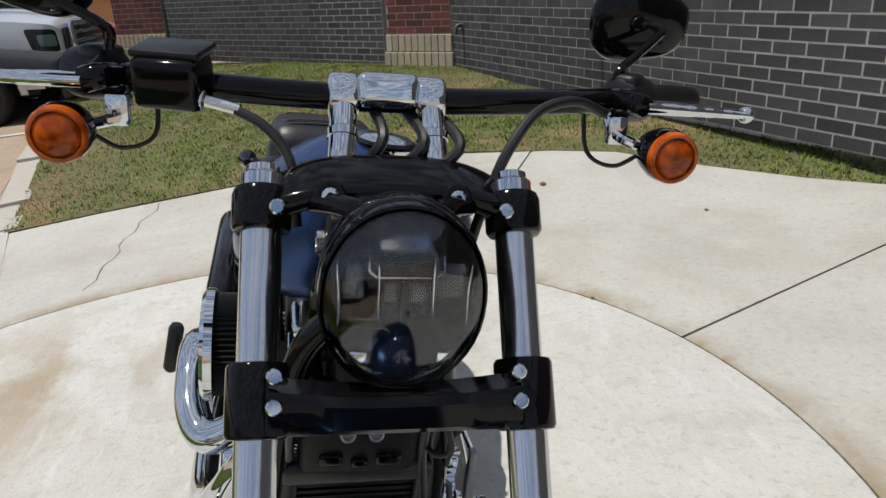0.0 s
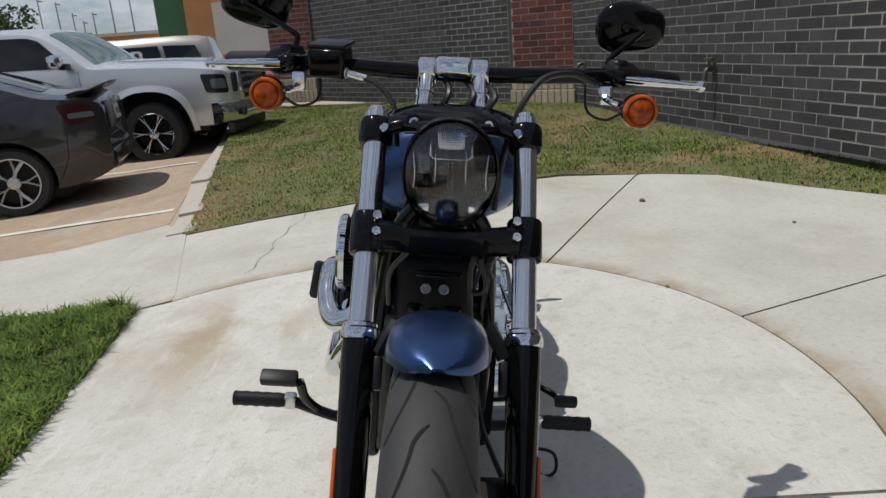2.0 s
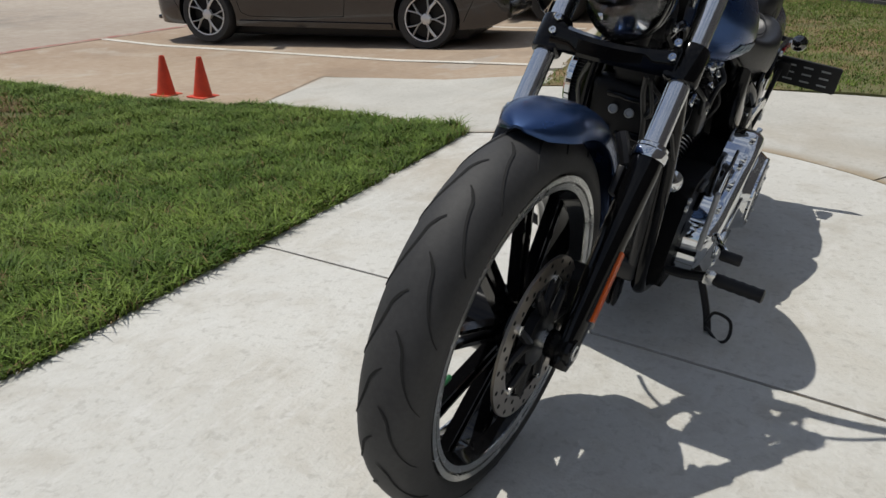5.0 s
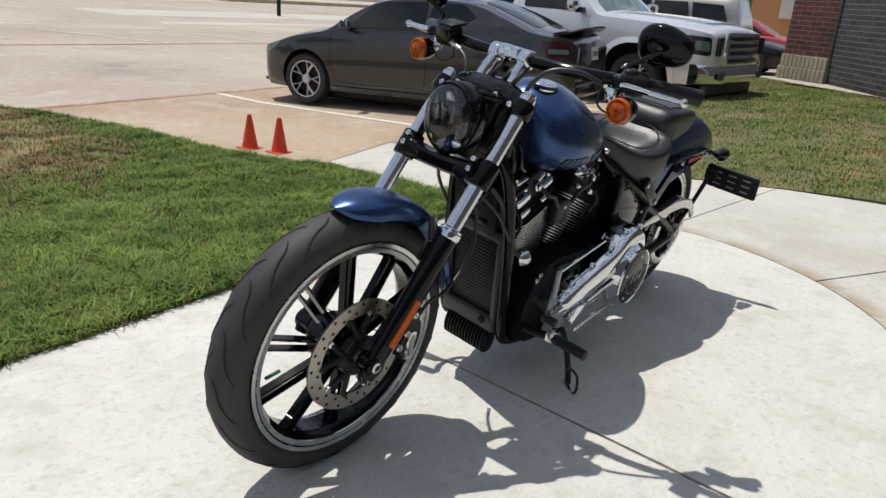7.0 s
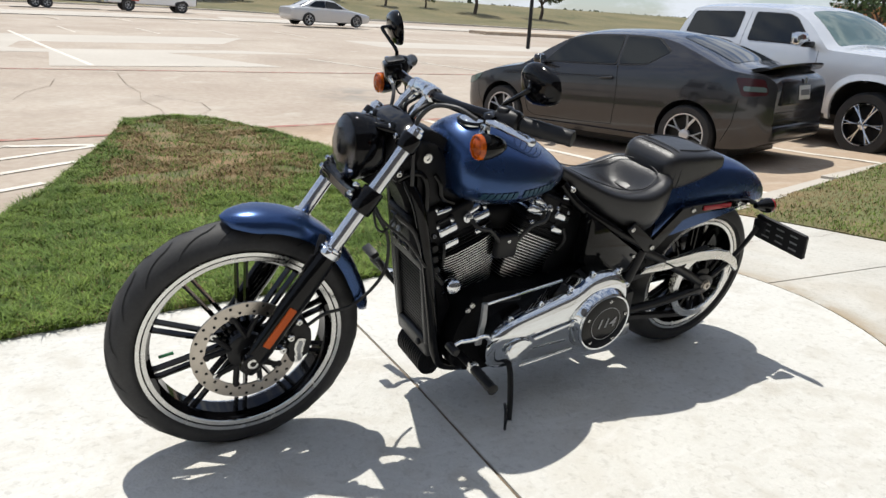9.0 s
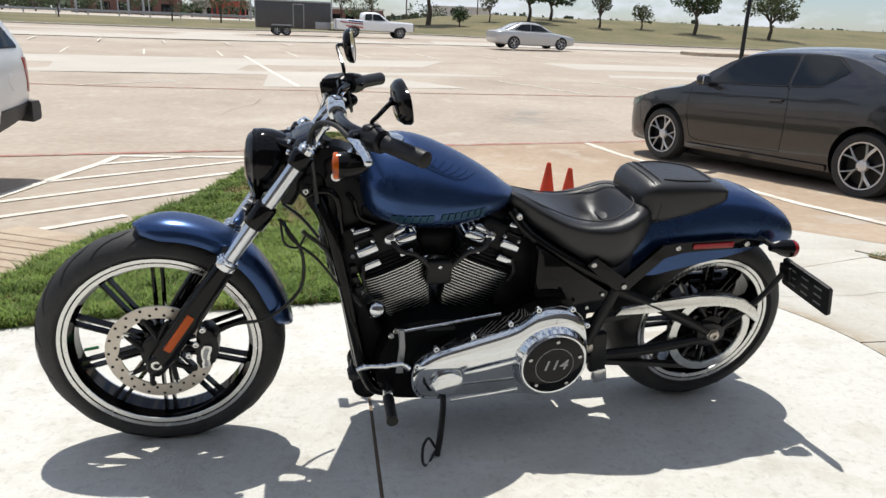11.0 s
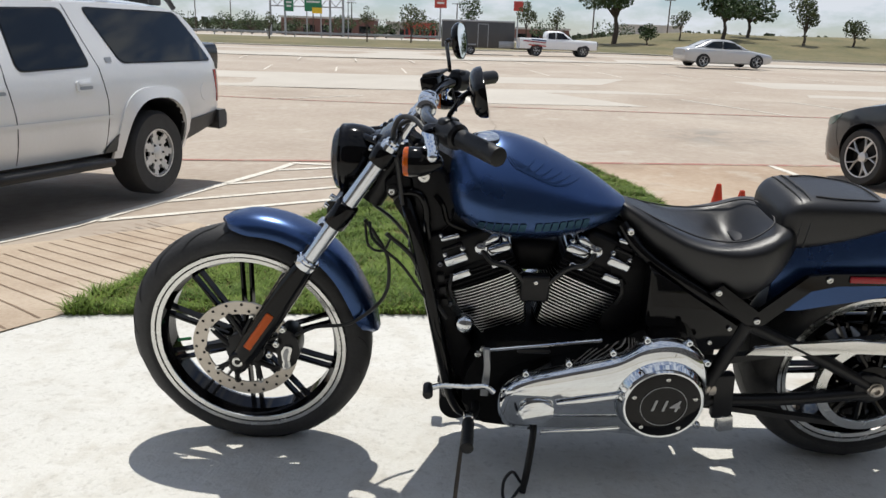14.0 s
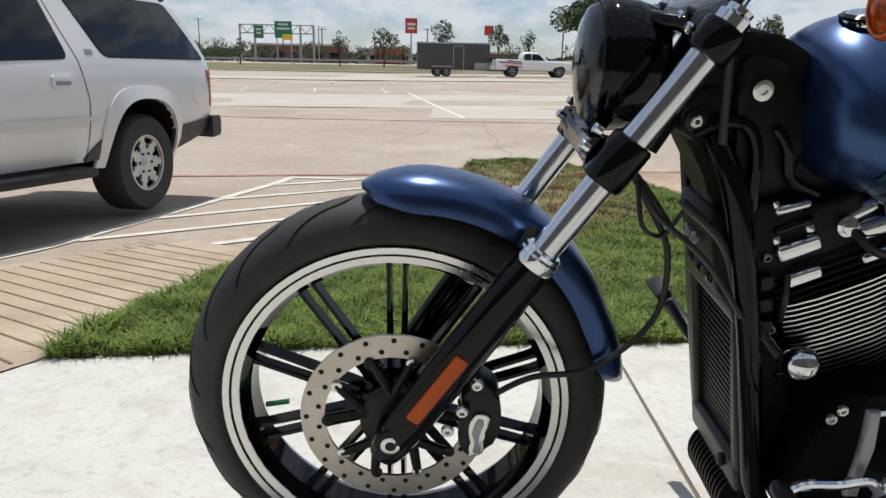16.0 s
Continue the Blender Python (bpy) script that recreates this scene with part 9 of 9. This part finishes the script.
tree(-88, 20.6, 8.2, 4.2, "leaf", "large spreading dark green tree on the verge", 0.32, 4200, 3)
tree(-86, 24, 2.6, 1.6, "leaf", "low dark green bush on the verge", 0.10, 900, 5, bare=0.12)
tree(-88, 33.5, 6.8, 3.4, "leaf", "round dark green tree on the verge", 0.24, 2600, 8)
tree(-92, 38, 6.6, 3.0, "leaf", "dark green tree on the verge", 0.22, 2300, 9)
tree(-84, 41.3, 6.4, 1.8, "leaf_pale", "tall pale green tree on the verge", 0.16, 1600, 13, True, 0.2)
tree(-84, 47, 3.4, 1.6, "leaf_pale", "small pale tree on the verge", 0.12, 900, 17, True)
tree(-80, 52, 6.6, 3.4, "leaf", "broad green tree on the verge", 0.24, 2300, 19)
tree(-78, 61, 6.0, 3.2, "leaf_pale", "broad pale green tree on the verge", 0.22, 2000, 23)
tree(-90, 29, 4.2, 1.3, "leaf_pale", "slim pale young tree on the verge", 0.09, 700, 29, True)
tree(-90, 14, 4.4, 1.2, "leaf_pale", "slim pale young tree on the verge", 0.09, 500, 31, True)
tree(-90, 10.3, 5.0, 1.5, "leaf_pale", "slim young tree on the verge", 0.10, 800, 37, True)
tree(-90, 3.5, 5.6, 1.5, "leaf", "slim young green tree on the verge", 0.10, 900, 41, True)
tree(-84, -3.4, 4.2, 1.7, "leaf_pale", "young pale tree in a mulch ring on the verge", 0.09, 700, 43, True)
tree(-84, -8.4, 4.0, 1.0, "leaf_pale", "young slender tree in a mulch ring on the verge", 0.08, 450, 47, True)
tree(-84, -19.5, 2.9, 1.0, "leaf_pale", "young slender tree on the verge", 0.08, 400, 53, True)
tree(-34, 62, 6.0, 3.4, "leaf", "broad green tree beyond the parked cars", 0.22, 2600, 59)

# low trees by the far shops
for k, (x, y, H, R) in enumerate(((-175, -62, 4.2, 4.5), (-178, -52, 4.0, 5), (-172, -44, 4.6, 4.2), (-180, -36, 3.8, 4.5), (-176, -24, 4.4, 4.6), (-182, -14, 3.6, 4.2), (-178, -4, 4.2, 5), (-174, 8, 3.8, 4.4), (-180, 24, 4.4, 5), (-172, 40, 4.6, 5))):
    tree(x, y, H, R, "leaf", "round dark green tree near the far shops", 0.2, 700, 61 + k, bare=0.15)

# guard rail along the road
gr = thing("guard_rail", "long galvanised guard rail along the road", "guard rail")
part("rail", bx((0.06, 240, 0.32), (-111, -20, level(-111, 0) + 0.62), (0, 0, 0), 0.02), M["galv"], gr)
for k in range(60):
    part("post", bx((0.12, 0.15, 0.75), (-111.1, -138 + 4 * k, level(-111, 0) + 0.37)), M["galv"], gr)

# sign gantry
X = -150
zg = level(X, 0)
gt = thing("sign_gantry", "galvanised truss gantry with green highway signs", "road sign")
for y in (-34.5, -31.6, -22.6, -20.0):
    part("gantry_leg", rod(bmesh.new(), (X, y, zg), (X, y, 8.0), 0.22, seg=10), M["galv"], gt)
for z in (7.9, 6.3):
    part("chord", rod(bmesh.new(), (X, -34.7, z), (X, -19.8, z), 0.14, seg=8), M["galv"], gt)
for k in range(11):
    y = -34.5 + 1.45 * k
    part("lattice", rod(bmesh.new(), (X, y, 6.4 if k % 2 else 8.0), (X, min(-19.9, y + 1.45), 8.0 if k % 2 else 6.4), 0.08, seg=6), M["galv"], gt)
part("sign_panel", bx((0.12, 1.8, 2.4), (X + 0.4, -30.7, 6.5), (0, 0, 0), 0.02), M["sign_green"], gt, "green highway sign with pale bars")
part("sign_panel", bx((0.12, 3.4, 3.2), (X + 0.4, -25.9, 7.0), (0, 0, 0), 0.02), M["sign_green"], gt, "green highway sign with pale bars")
part("exit_panel", bx((0.14, 2.0, 1.1), (X + 0.46, -25.1, 5.6), (0, 0, 0), 0.02), M["sign_yellow"], gt, "yellow panel")
for y, z, w in ((-30.7, 7.0, 1.1), (-30.7, 6.3, 0.9), (-25.9, 8.0, 2.0), (-25.9, 7.2, 2.6)):
    part("sign_bar", bx((0.05, w, 0.35), (X + 0.49, y, z)), M["plate_white"], gt)
for y in (-27.2, -24.4):
    part("sign_post", rod(bmesh.new(), (X + 0.3, y, zg), (X + 0.3, y, 6.0), 0.12, seg=8), M["galv"], gt)


def pole(x, y, h, r, name, label, category, arm=0.0, material="galv"):
    th = thing(name, label, category, at=pose(x, y, level(x, y)))
    part("pole", rod(bmesh.new(), (0, 0, 0), (0, 0, h), r, r * 0.7, 8), M[material], th)
    if arm:
        part("arm", bx((0.12, arm, 0.12), (0, arm / 2 if name == "street_lamp" else 0, h - 0.2)), M[material], th)
    return th


pole(-150, -19.0, 7.2, 0.12, "street_lamp", "tall galvanised street lamp by the road", "street lamp", 1.4)
for x, y, h in ((-200, -66, 10.5), (-205, -58, 11), (-190, -33, 8.5), (-180, -22, 8), (-170, 3, 8.0), (-150, 30, 10), (-150, 45, 9), (-190, -75, 9)):
    pole(x, y, h, 0.16, "utility_pole", "wooden utility pole with a cross arm", "utility pole", 2.2, "bark")
for x, h in ((-36.8, 7.6), (-35.3, 6.4), (-33.2, 6.4), (-31.2, 9.5), (-29.2, 8.0), (-38.6, 8.0), (-34.3, 5.6)):
    pole(x, 80, h, 0.10, "street_lamp", "tall thin lot lamp pole beyond the cars", "street lamp", 0.9)
pole(-25.5, 20.0, 7.5, 0.09, "street_lamp", "dark lot lamp pole on a round concrete foot", "street lamp", 0.0, "satin")
sg = pole(-150, -0.6, 6.2, 0.2, "pole_sign", "red and white shop sign on a pole", "sign")
part("sign_face", bx((0.3, 2.4, 2.9), (0, 0, 7.6), (0, 0, 0), 0.05), M["sign_red"], sg, "red sign face")
part("sign_bar", bx((0.1, 1.6, 0.5), (0.2, 0, 7.9)), M["plate_white"], sg)
part("sign_bar", bx((0.1, 1.4, 0.4), (0.2, 0, 7.1)), M["plate_white"], sg)
sg = pole(-130, 13.0, 5.6, 0.15, "pole_sign", "small dark red sign on a pole", "sign")
part("sign_face", bx((0.3, 1.6, 1.6), (0, 0, 6.0), (0, 0, 0), 0.05), M["sign_red"], sg)


def shop(x, y, w, d, h, material, label, roof="shop_white", bays=5):
    b = thing("shop", label, "building", at=pose(x, y, level(x, y)))
    part("wall", bx((d, w, h), (0, 0, h / 2)), M[material], b, smooth=0)
    part("roof", bx((d + 0.6, w + 0.6, 0.5), (0, 0, h + 0.25)), M[roof], b, smooth=0)
    for i in range(bays):
        part("window", bx((0.2, w / bays * 0.6, h * 0.4), (d / 2 + 0.02, -w / 2 + w / bays * (i + 0.5), h * 0.42)), M["car_glass"], b, smooth=0)
    return b


shop(-200, -30, 24, 12, 4.2, "shop_red", "dark red brick shop front by the road")
shop(-205, -8, 14, 12, 3.6, "shop_white", "pale low shop by the road")
shop(-195, -6, 8, 8, 4.0, "sign_red", "red and white striped shop by the road", bays=6)
shop(-220, 60, 16, 12, 5.0, "shop_white", "pale building beyond the trees")
shop(-215, 20, 30, 12, 3.2, "shop_red", "long low brick building by the road", bays=8)
b = thing("building", "orange brick building with a green clad end", "building", at=pose(-11.0, 44, level(-11, 44)))
part("wall", bx((5.5, 6, 5.4), (0.6, 3, 2.7)), M["shop_orange"], b, smooth=0)
part("wall", bx((2.4, 5, 5.2), (-2.8, 3, 2.6)), M["shop_green"], b, "green cladding", smooth=0)
part("parapet", bx((4.2, 6.3, 2.9), (1.6, 2.9, 2.9)), M["shop_white"], b, "pale band", smooth=0)
for k in range(4):
    part("railing_post", bx((0.06, 0.06, 0.8), (0.3 + 0.5 * k, -0.2, 4.9)), M["shop_white"], b)
for x, y, w, h in ((-28, 70, 9, 3.6), (-40, 74, 12, 4.0), (-20, 66, 8, 3.0)):
    bb = thing("building", "low tan building beyond the parked cars", "building", at=pose(x, y, level(x, y)))
    part("wall", bx((w, 6, h), (0, 3, h / 2)), M["shop_orange"], bb, smooth=0)
    part("roof", bx((w + 0.5, 6.5, 0.3), (0, 3, h + 0.15)), M["shop_white"], bb, smooth=0)
# low line of woods at the horizon
V, F = [], []
rng = np.random.default_rng(5)
for i in range(9000):
    a = rng.uniform(-1, 1)
    y = a * 330
    x = -260 - 60 * rng.random() + abs(a) * 30
    h = 3.6 + 2.2 * noise.noise((y * 0.03, 1.0, 0)) + 2.2 * noise.noise((y * 0.11, 2.0, 0))
    p = np.array((x, y, 0.8 + h * rng.random() ** 0.7))
    u, v = rng.normal(size=3), rng.normal(size=3)
    u /= np.linalg.norm(u)
    v /= np.linalg.norm(v)
    s = rng.uniform(0.7, 1.7)
    k = len(V)
    V += [tuple(p + u * s), tuple(p + v * s), tuple(p - u * s), tuple(p - v * s)]
    F.append((k, k + 1, k + 2, k + 3))
for i in range(4000):
    x = -120 + 240 * rng.random()
    y = 150 + 30 * rng.random()
    p = np.array((x, y, 0.5 + (4 + 2 * noise.noise((x * 0.05, 5.0, 0))) * rng.random() ** 0.7))
    u, v = rng.normal(size=3), rng.normal(size=3)
    u /= np.linalg.norm(u)
    v /= np.linalg.norm(v)
    s = rng.uniform(0.6, 1.4)
    k = len(V)
    V += [tuple(p + u * s), tuple(p + v * s), tuple(p - u * s), tuple(p - v * s)]
    F.append((k, k + 1, k + 2, k + 3))
me = bpy.data.meshes.new("woods")
me.from_pydata(V, [], F)
me.materials.append(M["far_tree"])
tagged(new("woods", me), "low hazy line of woods at the horizon", "trees", "", "stuff")
# canopy and black pickup behind the white estate
cn = thing("canopy", "black pitched canopy tent behind the white vehicle", "canopy", at=pose(-11.0, -6.6, level(-11, -7.2), 0, 0, -13))
bm = bmesh.new()
skin(bm, [[Vector((-1.5 * k, -1.5 * k, z)), Vector((1.5 * k, -1.5 * k, z)), Vector((1.5 * k, 1.5 * k, z)), Vector((-1.5 * k, 1.5 * k, z))] for k, z in ((1.0, 2.05), (1.0, 2.25), (0.45, 2.55), (0.03, 2.75))])
part("canopy_top", bm, M["plastic"], cn, smooth=0)
for sx in (1, -1):
    for sy in (1, -1):
        part("canopy_leg", rod(bmesh.new(), (sx * 1.45, sy * 1.45, 0), (sx * 1.45, sy * 1.45, 2.1), 0.025, seg=8), M["satin"], cn)
car("pickup_truck", "black pickup truck parked behind the white vehicle", at_ground(-16.8, -7.6, -13),
    [(2.7, 0.6, 0.95, 1.1, 0.8, 0.86, 0.72), (2.6, 0.48, 1.0, 1.16, 0.92, 0.97, 0.84), (0.9, 0.46, 1.06, 1.22, 0.97, 1.0, 0.88), (-2.7, 0.5, 1.1, 1.28, 0.97, 1.0, 0.92), (-2.85, 0.58, 1.08, 1.26, 0.92, 0.97, 0.9)],
    [(0.95, 1.1, 1.2, 1.24, 0.9, 0.86, 0.7), (0.2, 1.12, 1.45, 1.76, 0.92, 0.8, 0.62), (-0.9, 1.12, 1.46, 1.80, 0.92, 0.78, 0.6), (-1.05, 1.12, 1.3, 1.45, 0.9, 0.78, 0.6)],
    M["car_black"], 3.5, 1.74, 0.40, 0.24, (6, "wheel", "wide"), [("window", "car_glass", [(0.66, 0.88, 1.24), (0.22, 0.78, 1.66), (-0.8, 0.77, 1.68), (-0.85, 0.9, 1.24)], True)], 3, "truck", 0.26, 0.09)

# ---- grass blades ----
def inside(px, py, poly):
    r = np.zeros(len(px), bool)
    n = len(poly)
    for i in range(n):
        (x0, y0), (x1, y1) = poly[i], poly[(i + 1) % n]
        c = ((y0 > py) != (y1 > py)) & (px < (x1 - x0) * (py - y0) / (y1 - y0 + 1e-12) + x0)
        r ^= c
    return r


def blades(name, poly, height, count, h0, material, keep, seed, label, width=0.0035, flop=1.15):
    """Grass over an outline: tapered, bent blades of two faces; keep(x, y) thins them out."""
    rng = np.random.default_rng(seed)
    xs, ys = [p[0] for p in poly], [p[1] for p in poly]
    px, py = rng.uniform(min(xs), max(xs), count * 2), rng.uniform(min(ys), max(ys), count * 2)
    ok = inside(px, py, poly)
    px, py = px[ok], py[ok]
    k = np.array([keep(a, b) for a, b in zip(px, py)])
    ok = rng.random(len(px)) < k
    px, py = px[ok], py[ok]
    pz = np.array([height(a, b) for a, b in zip(px, py)]) - 0.004
    n = len(px)
    az = rng.uniform(0, 2 * np.pi, n)
    clump = np.array([0.7 + 0.9 * abs(noise.noise((a * 3.1, b * 3.1, 7))) + 0.5 * abs(noise.noise((a * 9.0, b * 9.0, 2))) for a, b in zip(px, py)])
    h = h0 * clump * rng.uniform(0.55, 1.25, n)
    lean = rng.uniform(0.3, flop, n) * h
    w = width * rng.uniform(0.7, 1.4, n)
    dx, dy = np.cos(az), np.sin(az)
    sx, sy = -dy, dx
    V = np.empty((n, 5, 3))
    for i, (f, ww, z) in enumerate(((0, -1, 0), (0, 1, 0), (0.38, 0.8, 0.62), (0.38, -0.8, 0.62), (1.0, 0, 0.92))):
        V[:, i, 0] = px + dx * lean * f + sx * w * ww
        V[:, i, 1] = py + dy * lean * f + sy * w * ww
        V[:, i, 2] = pz + h * z
    V = V.reshape(-1, 3)
    base = np.arange(n) * 5
    loops = np.stack([base, base + 1, base + 2, base + 3, base + 3, base + 2, base + 4], 1).ravel()
    me = bpy.data.meshes.new(name)
    me.vertices.add(len(V))
    me.vertices.foreach_set("co", V.ravel())
    me.loops.add(len(loops))
    me.loops.foreach_set("vertex_index", loops.astype(np.int32))
    starts = np.stack([np.arange(n) * 7, np.arange(n) * 7 + 4], 1).ravel()
    me.polygons.add(len(starts))
    me.polygons.foreach_set("loop_start", starts.astype(np.int32))
    me.update(calc_edges=True)
    me.validate()
    me.materials.append(material)
    return tagged(new(name, me), label, "grass", "", "stuff")


def dry(x, y):
    """How dry the lawn is: a wide uneven patch with ragged edges."""
    d = ((x + 6.2) / 2.2) ** 2 + ((y - 1.25 + 0.16 * (x + 6.2)) / 0.85) ** 2
    return max(0, min(1, 2.05 - d + 1.1 * noise.noise((x * 1.6, y * 1.6, 4)) + 0.9 * noise.noise((x * 4.6, y * 4.6, 8))))


def bare(x, y):
    return max(0, min(1, 6 * (dry(x, y) * (0.55 + noise.noise((x * 2.4, y * 2.4, 21))) - 0.55)))


def spots(x, y):
    return 0.25 if noise.noise((x * 2.3, y * 2.3, 11)) > 0.42 else 0.80 + 0.9 * noise.noise((x * 6.5, y * 6.5, 5))


NEAR = [(x + 0.022, y) for x, y in LAWN[:4]] + LAWN[4:8] + [(-4.67, -0.30)] + LAWN[15:]
FARL = LAWN[7:15] + [(-4.67, -0.30)]
blades("grass", NEAR, lawn_level, 175000, 0.046, M["grass"], lambda x, y: (1 - 0.85 * dry(x, y)) * spots(x, y), 1, "thick green mown grass with a few dry spots", 0.0027, 2.0)
blades("grass", NEAR, lawn_level, 34000, 0.036, M["grass_dry"], lambda x, y: 0.5 + 0.5 * dry(x, y), 2, "dry blades among the green grass", 0.0024, 2.2)
blades("grass", FARL, lawn_level, 100000, 0.044, M["grass"], lambda x, y: (1 - 0.93 * dry(x, y)) * spots(x, y), 3, "green mown grass thinning towards bare soil", 0.0032, 1.9)
blades("grass", FARL, lawn_level, 70000, 0.030, M["grass_dry"], lambda x, y: (0.22 + 0.50 * dry(x, y)) * (1 - bare(x, y)), 4, "dry straw-coloured grass round the bare soil", 0.0030, 2.2)
blades("grass", BACK, back_level, 170000, 0.030, M["grass"], lambda x, y: (0.62 + 0.9 * noise.noise((x * 0.9, y * 0.9, 9))) * spots(x, y), 5, "patchy green grass in front of the wall", 0.0026, 2.0)
blades("grass", BACK, back_level, 80000, 0.020, M["grass_dry"], lambda x, y: 0.62 - 0.8 * noise.noise((x * 0.9, y * 0.9, 9)), 6, "dry grass in front of the wall", 0.0026, 2.2)
